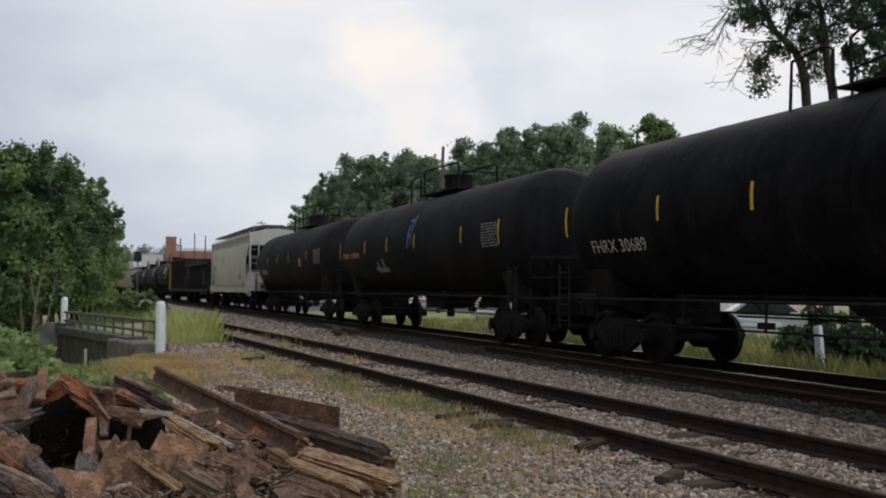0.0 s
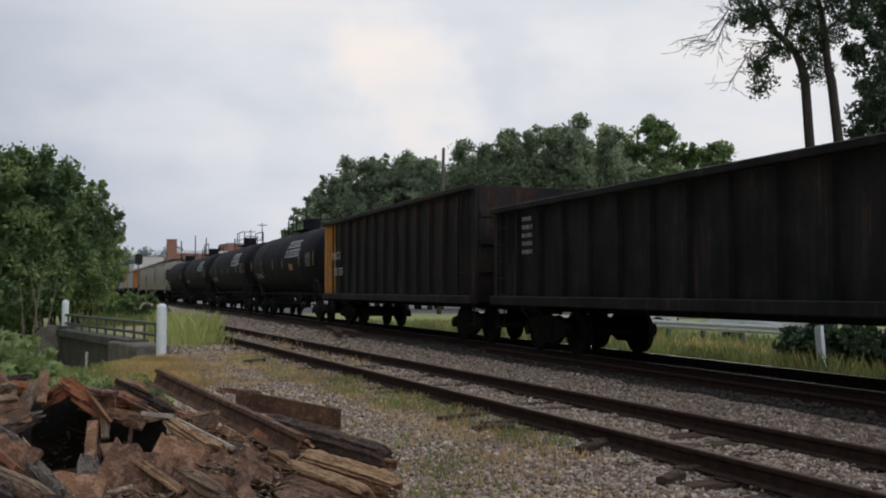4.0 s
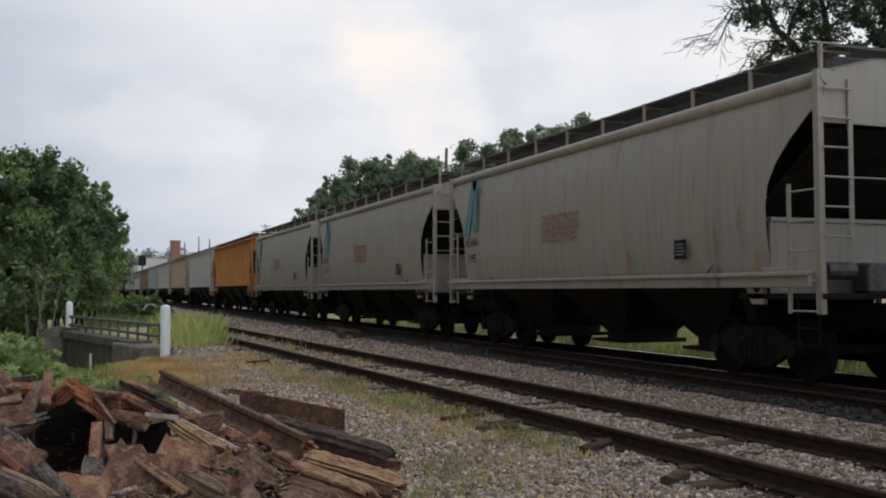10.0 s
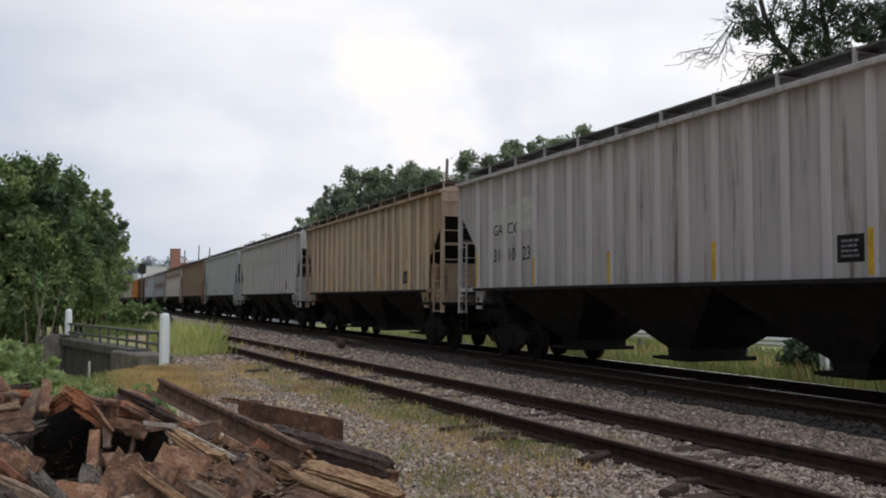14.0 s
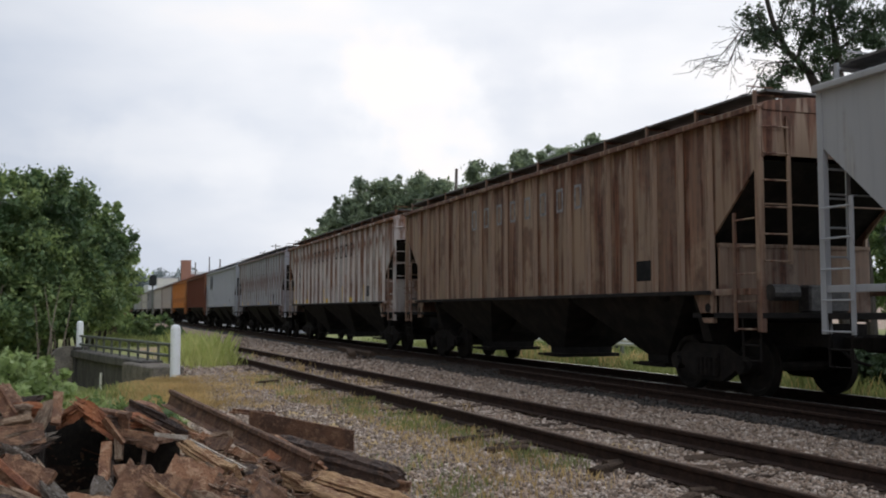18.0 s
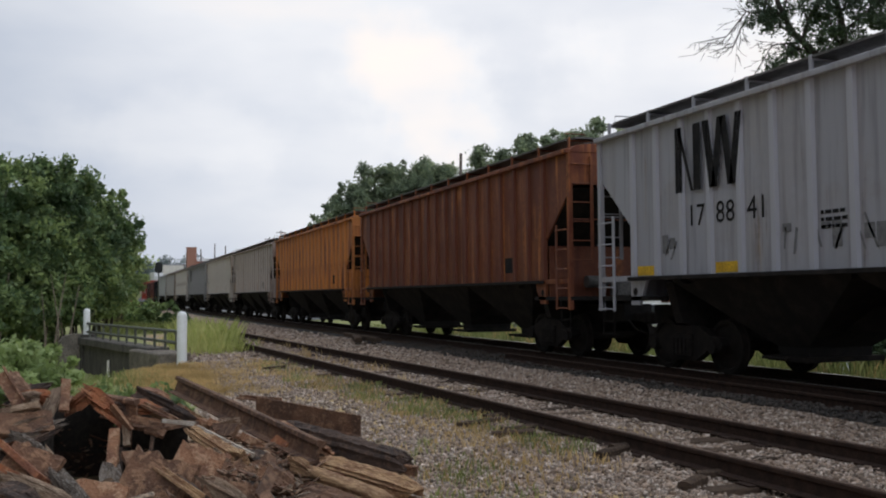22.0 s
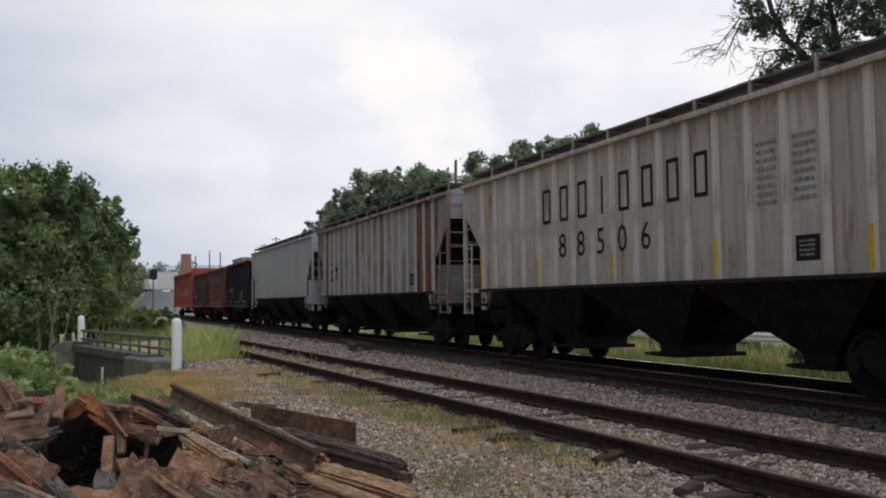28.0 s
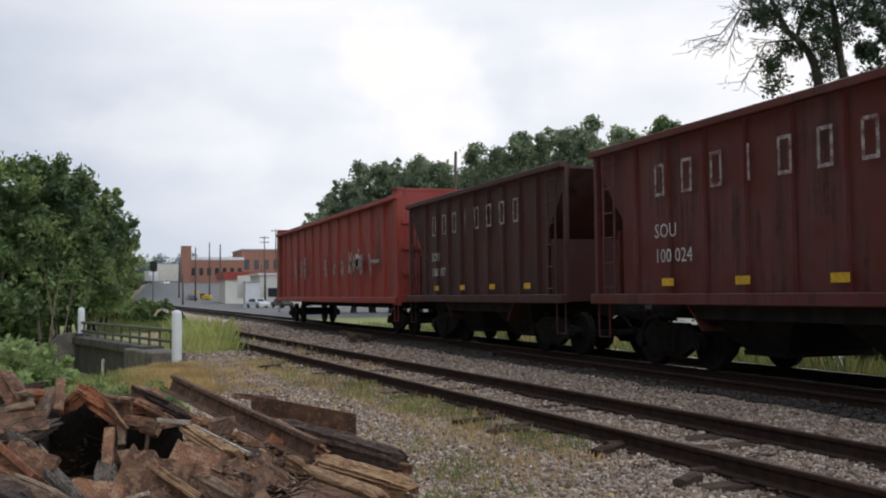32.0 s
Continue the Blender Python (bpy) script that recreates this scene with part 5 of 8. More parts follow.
# rear coupling of each car along the track at the start, and how it is built
CONSIST = [
    ("tank", 18.55, dict(TANK_BLACK, col=(0.006, 0.006, 0.007), gloss=0.05), "glossy black tank car with yellow reflective strips"),
    ("tank", 36.15, dict(TANK_BLACK, col=(0.011, 0.0105, 0.012)), "black tank car with blue spray paint on its side"),
    ("tank", 53.95, dict(TANK_BLACK, col=(0.017, 0.015, 0.015)), "dusty black tank car with an amber panel"),
    ("curved", 71.25, dict(col=(0.62, 0.57, 0.49), rust=(0.22, 0.12, 0.07), amount=0.12, streak=0.6, dirt=0.12, fade=0.3), "off-white smooth-sided covered hopper car"),
    ("gondola", 87.65, dict(col=(0.013, 0.013, 0.013), rust=(0.05, 0.035, 0.028), amount=0.35, dirt=0.3, fade=0.03, gloss=0.1), "black ribbed gondola car"),
    ("gondola_o", 104.10, dict(col=(0.017, 0.015, 0.015), rust=(0.06, 0.03, 0.02), amount=0.4, dirt=0.3, fade=0.03, gloss=0.1), "dark brown gondola car with an orange end"),
    ("tank_w", 121.90, dict(TANK_BLACK), "black tank car with a white slanted company name"),
    ("tank_w", 139.70, dict(TANK_BLACK), "black tank car with a white slanted company name"),
    ("tank_w", 157.50, dict(TANK_BLACK), "black tank car with a white slanted company name"),
    ("tank", 175.35, dict(TANK_BLACK), "black tank car with a grey data panel"),
    ("curved_t", 190.24, dict(col=(0.396, 0.350, 0.287), rust=(0.26, 0.16, 0.11), amount=0.12, streak=0.5, dirt=0.2, fade=0.25), "beige-grey smooth covered hopper with a teal emblem"),
    ("curved_t", 205.35, dict(col=(0.378, 0.332, 0.273), rust=(0.28, 0.17, 0.12), amount=0.18, streak=0.5, dirt=0.2, fade=0.25), "beige-grey smooth covered hopper with a teal emblem"),
    ("curved_t", 220.34, dict(col=(0.378, 0.337, 0.278), rust=(0.28, 0.17, 0.12), amount=0.15, streak=0.5, dirt=0.2, fade=0.25), "beige-grey smooth covered hopper with a teal emblem"),
    ("ribbed", 237.94, dict(col=(0.72, 0.32, 0.09), rust=(0.23, 0.058, 0.018), amount=0.48, streak=0.85, dirt=0.4, fade=0.08, grime=(0.22, 0.075, 0.02)), "rust-streaked orange ribbed covered hopper car"),
    ("ribbed", 255.93, dict(col=(0.43, 0.43, 0.42), rust=(0.20, 0.16, 0.12), amount=0.25, streak=0.8, dirt=0.3, fade=0.2), "pale grey ribbed covered hopper with yellow marks"),
    ("ribbed", 273.81, dict(col=(0.44, 0.36, 0.25), rust=(0.24, 0.125, 0.06), amount=0.5, streak=0.75, dirt=0.3, fade=0.2), "tan weathered ribbed covered hopper car"),
    ("ribbed", 292.05, dict(col=(0.44, 0.44, 0.42), rust=(0.24, 0.16, 0.11), amount=0.3, streak=0.8, dirt=0.3, fade=0.2), "grey ribbed covered hopper with an orange mark"),
    ("smooth", 309.42, dict(col=(0.335, 0.365, 0.375), rust=(0.28, 0.24, 0.20), amount=0.08, streak=0.6, dirt=0.1, fade=0.25), "clean light grey covered hopper with graffiti"),
    ("ribbed", 327.55, dict(col=(0.36, 0.245, 0.165), rust=(0.12, 0.045, 0.024), amount=0.6, streak=0.7, dirt=0.35, fade=0.15), "brown rust-covered ribbed covered hopper car"),
    ("ribbed", 346.13, dict(col=(0.47, 0.455, 0.42), rust=(0.19, 0.075, 0.033), amount=0.62, streak=0.55, dirt=0.25, fade=0.2, wide=1.6), "pale ribbed covered hopper with heavy rust patches"),
    ("ribbed", 363.41, dict(col=(0.335, 0.355, 0.37), rust=(0.13, 0.043, 0.020), amount=0.58, streak=0.6, dirt=0.25, fade=0.2), "grey ribbed covered hopper with rust along its seams"),
    ("ribbed_nw", 381.95, dict(col=(0.345, 0.375, 0.41), rust=(0.22, 0.16, 0.12), amount=0.15, streak=0.7, dirt=0.3, fade=0.2), "blue-grey ribbed covered hopper with a black emblem"),
    ("ribbed", 399.89, dict(col=(0.14, 0.038, 0.018), rust=(0.33, 0.11, 0.032), amount=0.40, streak=0.85, wide=1.2, dirt=0.45, fade=0.04, grime=(0.07, 0.022, 0.014)), "dark rust-brown covered hopper car"),
    ("ribbed", 417.69, dict(col=(0.62, 0.225, 0.048), rust=(0.19, 0.048, 0.016), amount=0.56, streak=0.62, wide=1.4, dirt=0.45, fade=0.08, grime=(0.12, 0.04, 0.018)), "orange rusted covered hopper car"),
    ("ribbed", 435.02, dict(col=(0.41, 0.38, 0.35), rust=(0.17, 0.085, 0.055), amount=0.55, streak=0.85, dirt=0.4, fade=0.2), "grey-brown streaked ribbed covered hopper car"),
    ("ribbed", 452.53, dict(col=(0.47, 0.46, 0.43), rust=(0.24, 0.13, 0.07), amount=0.35, streak=0.85, dirt=0.3, fade=0.2), "pale grey ribbed covered hopper with rust runs"),
    ("ribbed_nw", 471.03, dict(col=(0.24, 0.25, 0.26), rust=(0.15, 0.12, 0.10), amount=0.3, streak=0.8, dirt=0.4, fade=0.15), "dark grey ribbed covered hopper with a black emblem"),
    ("ribbed_s", 488.39, dict(col=(0.47, 0.47, 0.44), rust=(0.32, 0.21, 0.16), amount=0.42, streak=0.6, dirt=0.2, fade=0.2), "pale weathered ribbed covered hopper with black lettering"),
    ("ribbed_c", 505.65, dict(col=(0.335, 0.345, 0.335), rust=(0.17, 0.07, 0.033), amount=0.36, streak=0.9, dirt=0.4, fade=0.2, wide=2.2), "beige covered hopper with broad rust bands"),
    ("smooth", 523.84, dict(col=(0.335, 0.355, 0.36), rust=(0.26, 0.23, 0.20), amount=0.15, streak=0.7, dirt=0.15, fade=0.25), "light grey nearly smooth covered hopper car"),
    ("coal", 535.37, dict(col=(0.011, 0.012, 0.018), rust=(0.024, 0.02, 0.019), amount=0.3, dirt=0.2, fade=0.02, gloss=0.1), "navy-black open hopper car with yellow marks"),
    ("coal_s", 547.73, dict(col=(0.125, 0.028, 0.021), rust=(0.06, 0.022, 0.017), amount=0.4, dirt=0.35, fade=0.06), "oxide-red open hopper car with worn white lettering"),
    ("coal_s", 559.33, dict(col=(0.075, 0.021, 0.019), rust=(0.045, 0.02, 0.018), amount=0.4, dirt=0.35, fade=0.06), "dark red open hopper car with worn white lettering"),
    ("bulkhead", 581.57, dict(col=(0.36, 0.055, 0.038), rust=(0.13, 0.03, 0.022), amount=0.35, dirt=0.3, fade=0.08), "red gondola car with tall end bulkheads"),
]
LENGTH_A = 17.8
CARS = []


def stencil(car, words, size, y, z, mat, x=-1.6, barrel=None, name="number"):
    mark(name, flat_text(words, size), mat, car, y, z, "", x, barrel)


def build_consist():
    ahead = CONSIST[0][1] - LENGTH_A
    for i, (kind, tail, look_of, label) in enumerate(CONSIST):
        L = tail - ahead
        y0 = (tail + ahead) / 2
        ahead = tail
        if kind.split("_")[0] in ("ribbed", "smooth") and look_of["col"][2] > 0.2:
            look_of = dict(look_of, col=tuple(c * k for c, k in zip(look_of["col"], (1.18, 1.10, 1.10) if i < 24 or i == 29 else (1.16, 1.07, 1.04))))
        m = paint("car_paint", seed=i * 1.37, **look_of)
        names = {"tank": "tank_car", "curved": "covered_hopper", "ribbed": "covered_hopper", "smooth": "covered_hopper", "gondola": "gondola_car", "coal": "open_hopper", "bulkhead": "bulkhead_gondola"}
        base = kind.split("_")[0]
        car = thing(names[base], label, names[base].replace("_", " "), (MAIN_X, y0, 0), 0, "cars of the freight train")
        CARS.append((car, y0))
        half = L / 2 - 0.6
        if base == "tank":
            tank_car(car, L, m, 1 if kind == "tank_w" or i == 2 else 0, i)
            truck(car, L / 2 - 2.5)
            truck(car, -L / 2 + 2.5)
            couplers(car, L / 2)
            wrap = (1.52, 2.70)
            if kind == "tank_w":
                slip = (0.5, -0.25, 0.0)[i - 6]
                if i == 6:
                    mark("amber_panel", flat_bars([(0, 0, 0.75, 0.28)]), SPECIAL["amber"], car, -2.3, 2.28, "amber stencil panel", barrel=wrap)
                plain_name("nnnnnnn", 0.33, 0.36, 0.035, 0.065, MAT["letter"], car, -2.15 + slip, 3.30, "white slanted outlined shape", 0.14, barrel=wrap)
                plain_name("ninnnnnnn", 0.31, 0.36, 0.03, 0.065, MAT["letter"], car, -1.93 + slip, 2.86, "white slanted outlined shape", 0.12, barrel=wrap)
                stencil(car, ("TILX 194012", "OBUX 300322", "OBUX 303850")[i - 6], 0.36, half - 1.7, 2.0, MAT["letter"], barrel=wrap)
            elif i == 0:
                stencil(car, "FHRX 30689", 0.36, half - 1.6, 2.05, MAT["letter"], barrel=wrap)
            elif i == 1:
                mark("spray_paint", flat_bars([(0.1, 0, 0.24, 0.7, 0.15), (0.2, 0.3, 0.5, 0.42), (0.4, 0.45, 0.52, 1.0, 0.1), (0.15, 0.8, 0.5, 0.9), (0.45, 0.1, 0.55, 0.4, -0.1)]), SPECIAL["blue"], car, 0.0, 2.55, "blue spray-painted strokes", barrel=wrap)
                mark("spray_paint", flat_bars([(0, 0.1, 0.5, 0.25), (0.2, 0.0, 0.35, 0.4, 0.3), (0.4, 0.05, 1.3, 0.2), (0.9, 0.1, 1.1, 0.5, -0.2)]), MAT["worngrey"], car, 3.4, 1.85, "grey-white spray-painted strokes", barrel=wrap)
                for k in range(9):
                    mark("stencil_bar", flat_bars([(0, 0, 0.15, 0.17)]), SPECIAL["amber"], car, 7.1 - 0.22 * k - 0.15 * (k > 3), 2.42, "amber stencil bar", barrel=wrap)
            elif i == 2:
                stencil(car, "FHRX 30483", 0.36, half - 1.6, 2.05, MAT["letter"], barrel=wrap)
                mark("amber_panel", flat_bars([(0, 0, 0.42, 0.36, 0.1)]), SPECIAL["amber"], car, -2.9, 2.3, "amber stencil panel", barrel=wrap)
            else:
                stencil(car, "OBUX 300858", 0.30, half - 1.6, 2.05, MAT["letter"], barrel=wrap)
        elif base == "curved":
            if kind == "curved":
                curved_hopper(car, L, m, i, 4.48, 1.08, 0.38, bands=3)
            else:
                curved_hopper(car, L, m, i)
            if kind == "curved":
                stencil(car, "FMLX", 0.42, half - 1.9, 2.55, MAT["black"], x=-1.62)
                stencil(car, "51139", 0.42, half - 1.95, 2.05, MAT["black"], x=-1.62)
                mark("rust_patch", flat_bars([(0, 0, 0.12, 0.9, -0.12)]), SPECIAL["rusttext"], car, half - 1.45, 1.62, "", x=-1.62)
            else:
                for bar in ((0.0, 0.0, 0.32, 1.36, 0.40), (0.56, 0.1, 0.86, 1.36, 0.03)):
                    mark("emblem_stroke", flat_bars([bar]), SPECIAL["teal"], car, half - 1.15, 2.72, "teal slanted emblem stroke", x=-1.615)
                for bar in ((0.19, 0.02, 0.235, 1.1, 0.40), (0.66, 0.28, 0.70, 1.1, 0.02)):
                    mark("emblem_line", flat_bars([bar]), SPECIAL["repaint"], car, half - 1.15, 2.72, "pale line inside the emblem", x=-1.62)
                stencil(car, "ASHX", 0.30, half - 1.25, 2.45, MAT["black"], x=-1.615)
                stencil(car, ("1095", "1322", "1321")[i - 10], 0.30, half - 1.35, 2.05, MAT["black"], x=-1.615)
                mark("stencil_lines", data_lines(i, 1.6, 0.6, 5), SPECIAL["rusttext"], car, 1.3, 2.35, "faded red stencil lines", x=-1.615)
                for k in range(4):
                    mark("rust_stain", flat_bars([(0, 0, 0.06, 0.22 + 0.08 * (k % 3), 0.1)]), SPECIAL["amber" if k == 3 else "rusttext"], car, (half - 2.0, 2.4, -2.0, -half + 1.3)[k], 1.66, "thin rust-coloured run", x=-1.6)
            mark("data_panel", flat_bars([(0, 0, 0.34, 0.32)]), MAT["black"], car, -half + 3.3, 1.85, "", x=-1.62)
            mark("data_lines", data_lines(i, 0.26, 0.22, 4), MAT["worngrey"], car, -half + 3.26, 1.90, "unreadable stencil lines", x=-1.625)
            if kind == "curved":
                for k in range(5):
                    mark("reflective_strip", flat_bars([(0, 0, 0.07, 0.42)]), MAT["amberstrip"], car, half - 2.4 - 3.1 * k, 1.68, x=-1.59)
        elif base in ("ribbed", "smooth"):
            light = look_of["col"][2] > 0.2
            seams = {13: 0.75, 14: 0.12, 15: 0.5, 16: 0.25, 17: 0.0, 18: 0.9, 19: 0.85, 20: 0.8, 21: 0.2, 22: 0.35, 23: 0.5, 24: 0.7, 25: 0.5, 26: 0.25, 27: 0.45, 28: 0.75, 29: 0.12}[i]
            rows = rib_rows(half)
            m = paint("bay_paint", seed=i * 1.37, bay=(rows[-1], rows[0] - rows[1]), seam=seams, drip={13: 0.6, 15: 0.5, 18: 0.9, 19: 1.0, 20: 0.8, 24: 0.7, 25: 0.6, 27: 0.45, 28: 0.5}.get(i, 0.0), **look_of)
            ribs = dict(look_of, col=tuple(min(0.8, c * 1.15) for c in look_of["col"]), amount=look_of["amount"] * 0.7, dirt=0.15) if light else dict(look_of, dirt=0.2)
            ribbed_hopper(car, L, m, i, rib_d=0.03 if base == "smooth" else 0.07, rib_paint=paint("rib_paint", seed=i * 1.37 + 0.5, **ribs))
            panel_patch(car, half, len(rows) - 4, 1.88, 2.24, MAT["black"], "black consolidated data panel", name="data_panel", u0=0.16, u1=0.16)
            if light:
                mark("data_lines", data_lines(i, 0.30, 0.26, 4), MAT["worngrey"], car, rows[-4] - 0.24, 1.93, "unreadable stencil lines", x=-1.53)
            strips = {14: "yellow", 15: "yellow", 16: "yellow", 13: "yellow", 19: "yellow", 27: "yellow", 17: "amberstrip", 28: "amberstrip", 29: "amberstrip", 25: "amberstrip", 24: "amberstrip"}
            if i in strips:
                for k in range(0, len(rows), 4):
                    mark("reflective_strip", flat_bars([(-0.05, 0, 0.05, 0.85 if k == 0 else 0.6)]), MAT[strips[i]], car, rows[k], 1.70, x=-1.582 + (0.04 if base == "smooth" else 0))
            if i in (20, 21, 19):
                for k in (0, 3, 8, 13):
                    panel_patch(car, half, k, 1.69, 1.86, MAT["yellow"], "yellow reflective patch", name="reflective_strip")
            if kind == "ribbed_s":
                for k, kind_k in enumerate("nnninnnn"):
                    plain_name(kind_k, 0.42, 0.74, 0.0, 0.07, MAT["black"], car, rows[4 + k] - 0.17, 3.02, "black outlined shape", x=-1.53)
                panel_words(car, half, "88506", 5, 0.74, 2.26, MAT["black"])
                for k in (13, 14):
                    mark("stencil_lines", data_lines(i + k, 0.45, 1.0, 8), MAT["worngrey"], car, rows[k] - 0.16, 2.7, "unreadable grey stencil lines", x=-1.53)
            if kind == "ribbed_nw":
                for bar in ((0, 0, 0.2, 1.1), (0.44, 0, 0.52, 1.1, -0.34), (0.52, 0, 0.72, 1.1), (0.95, 0.0, 1.13, 1.1, -0.16), (1.0, 0.0, 1.16, 1.1, 0.16), (1.42, 0.0, 1.58, 1.1, -0.16), (1.46, 0.0, 1.62, 1.1, 0.16)):
                    mark("emblem_stroke", flat_bars([bar]), MAT["black"], car, half - 2.7, 3.05, "black block emblem stroke", x=-1.582)
                panel_words(car, half, ("17", "88", "41") if i == 21 else ("17", "86", "60"), 2, 0.50, 2.48, MAT["black"])
            if i == 13:
                panel_words(car, half, ("ND", "YX"), 1, 0.36, 2.76, MAT["black"])
                panel_words(car, half, ("47", "53", "08"), 1, 0.38, 2.28, MAT["black"])
            if i == 14:
                for k, low in ((1, 2.85), (2, 2.85), (3, 2.92)):
                    panel_patch(car, half, k, low, low + (0.66, 0.72, 0.75)[k - 1], SPECIAL["repaint"], "pale repainted patch")
                panel_words(car, half, ("GA", "CX"), 1, 0.38, 2.90, MAT["black"], face=1.535)
                panel_words(car, half, ("31", "10", "23"), 1, 0.44, 2.28, MAT["black"])
            if i == 16:
                panel_words(car, half, ("GA", "CX"), 1, 0.38, 2.90, SPECIAL["rusttext"])
                panel_words(car, half, ("31", "09", "39"), 1, 0.42, 2.30, SPECIAL["rusttext"])
            if base == "smooth":
                panel_words(car, half, ("SI", "RX"), 0, 0.36, 2.88, MAT["black"], face=1.57)
                panel_words(car, half, ("475", "760") if i == 17 else ("475", "783"), 0, 0.34, 2.46, MAT["black"], face=1.57)
                for k, z in ((0, 2.2), (1, 2.2), (5, 2.25), (9, 2.5), (9, 2.0)):
                    mark("stencil_lines", data_lines(i + k, 0.45, 0.2, 3), MAT["worngrey"], car, rows[k] - 0.14, z, "unreadable grey stencil lines", x=-1.57)
                if i == 17:
                    strokes(5, 0.3, 0.35, i, MAT["black"], car, 2.2, 1.72, "black spray-painted scribble", x=-1.585)
                    strokes(3, 0.3, 0.35, i, MAT["black"], car, -2.4, 1.72, "black spray-painted scribble", x=-1.585)
            if i == 28:
                panel_patch(car, half, 1, 2.24, 2.98, MAT["black"], "black stencil patch")
                panel_patch(car, half, 2, 2.30, 2.80, MAT["black"], "black stencil patch")
                panel_words(car, half, ("SIR",), 1, 0.34, 2.70, MAT["letter"], face=1.535)
                panel_words(car, half, ("476", "032"), 1, 0.36, 2.36, MAT["letter"], face=1.535)
                for k in (3, 4, 5):
                    strokes(2, 0.3, 0.55, i + k, SPECIAL["chalk"], car, rows[k] - 0.16, 1.85, "thin grey spray-painted strokes", x=-1.53)
                rust = paint("rust_band", (0.20, 0.072, 0.032), rust=(0.075, 0.03, 0.018), amount=0.75, streak=0.8, seed=2.0, fade=0.05)
                for k, (u0, u1) in ((0, (0.0, 0.1)), (7, (0.5, 0.02)), (15, (0.05, 0.02)), (16, (0.05, 0.1))):
                    panel_patch(car, half, k, 1.68, 4.30, rust, "broad band of rust", name="rust_band", u0=u0, u1=u1)
            if i == 20:
                panel_words(car, half, ("NW",), 2, 0.36, 2.90, MAT["black"])
                panel_words(car, half, ("17", "79", "89"), 2, 0.46, 2.32, MAT["black"])
            if i == 19:
                panel_words(car, half, ("NW",), 1, 0.36, 2.88, MAT["black"])
                panel_words(car, half, ("176", "76"), 1, 0.36, 2.40, MAT["black"])
            if i == 21:
                mark("stencil_lines", data_lines(i, 0.5, 0.3, 3), MAT["black"], car, rows[6] - 0.14, 2.2, "black plain bars of a painted name", x=-1.53)
                for k in (1, 5, 6, 7):
                    strokes(2, 0.26, 0.5, i + k, SPECIAL["chalk"], car, rows[k] - 0.14, 1.9, "thin grey spray-painted strokes", x=-1.53)
            if i in (18, 19, 20):
                for k in range(8):
                    plain_name("n", 0.34, 0.5, 0.0, 0.06, MAT["worngrey" if i == 18 else "black"], car, rows[(5, 5, 4)[i - 18] + k + (k > 3) * (i == 19)] - 0.2, 3.42, "faded dark outlined shape", x=-1.53)
            if i in (24, 25):
                panel_words(car, half, ("SI", "RX"), 2, 0.34, 2.75, MAT["worngrey"])
                mark("data_lines", data_lines(i, 0.5, 0.5, 4), MAT["black"], car, rows[0] - 0.2, 3.2, "dark plain bars", x=-1.53)
        elif base == "gondola":
            orange = paint("orange_end", (0.62, 0.27, 0.03), amount=0.3, seed=4.4) if kind == "gondola_o" else None
            gondola(car, L, m, i, 3.95 if kind == "gondola_o" else 3.22, ends=orange)
            if kind == "gondola_o":
                stencil(car, "MWCX", 0.42, half - 1.2, 2.5, MAT["letter"])
                stencil(car, "100 305", 0.42, half - 1.5, 1.9, MAT["letter"])
            else:
                mark("data_lines", data_lines(i, 0.5, 1.2, 6), MAT["worngrey"], car, -half + 3.2, 1.5, "worn white stencil lines")
                mark("data_lines", data_lines(i + 5, 0.5, 0.9, 5), MAT["worngrey"], car, half - 1.6, 2.1, "worn white stencil lines")
        elif base == "coal":
            coal_hopper(car, L, m, i)
            if kind == "coal_s":
                plain_name("nnninnnn", 0.34, 0.56, 0.46, 0.055, MAT["worn"], car, half - 2.15, 3.0, "worn white outlined shape", x=-1.56)
                stencil(car, "SOU", 0.34, half - 2.2, 2.28, MAT["letter"])
                stencil(car, "100 024" if i == 31 else "100 187", 0.34, half - 2.2, 1.85, MAT["letter"])
            else:
                stencil(car, "100 190", 0.34, half - 2.2, 2.2, MAT["letter"])
                mark("reflective_strip", flat_bars([(0, 0, 0.4, 0.16)]), MAT["yellow"], car, -half + 2.9, 2.0)
                mark("data_lines", data_lines(i, 0.36, 0.35, 3), MAT["worngrey"], car, -half + 2.9, 1.58, "worn white stencil lines")
                mark("data_lines", data_lines(i + 1, 0.4, 0.35, 3), MAT["worngrey"], car, -half + 3.7, 1.62, "worn white stencil lines")
                mark("spray_paint", flat_bars([(0, 0, 0.1, 0.5, 0.15), (0.2, 0.05, 0.28, 0.4, -0.1)]), MAT["worngrey"], car, half - 3.3, 1.75, "pale spray-painted strokes")
            for k in range(4):
                mark("reflective_strip", flat_bars([(0, 0, 0.35, 0.13)]), MAT["yellow"], car, half - 2.4 - k * 2.0, 1.45)
        else:
            bulkhead_car(car, L, m, i)
            strokes(6, 1.7, 0.75, i, MAT["worn"], car, -0.8, 2.0, "white spray-painted strokes", x=-1.66)
            strokes(5, 0.45, 0.8, i + 3, MAT["letter"], car, -4.6, 2.1, "white spray-painted strokes", x=-1.66)
            strokes(3, 1.2, 1.3, i, MAT["worn"], car, 5.2, 1.9, "white spray-painted strokes", x=-1.66)


build_consist()

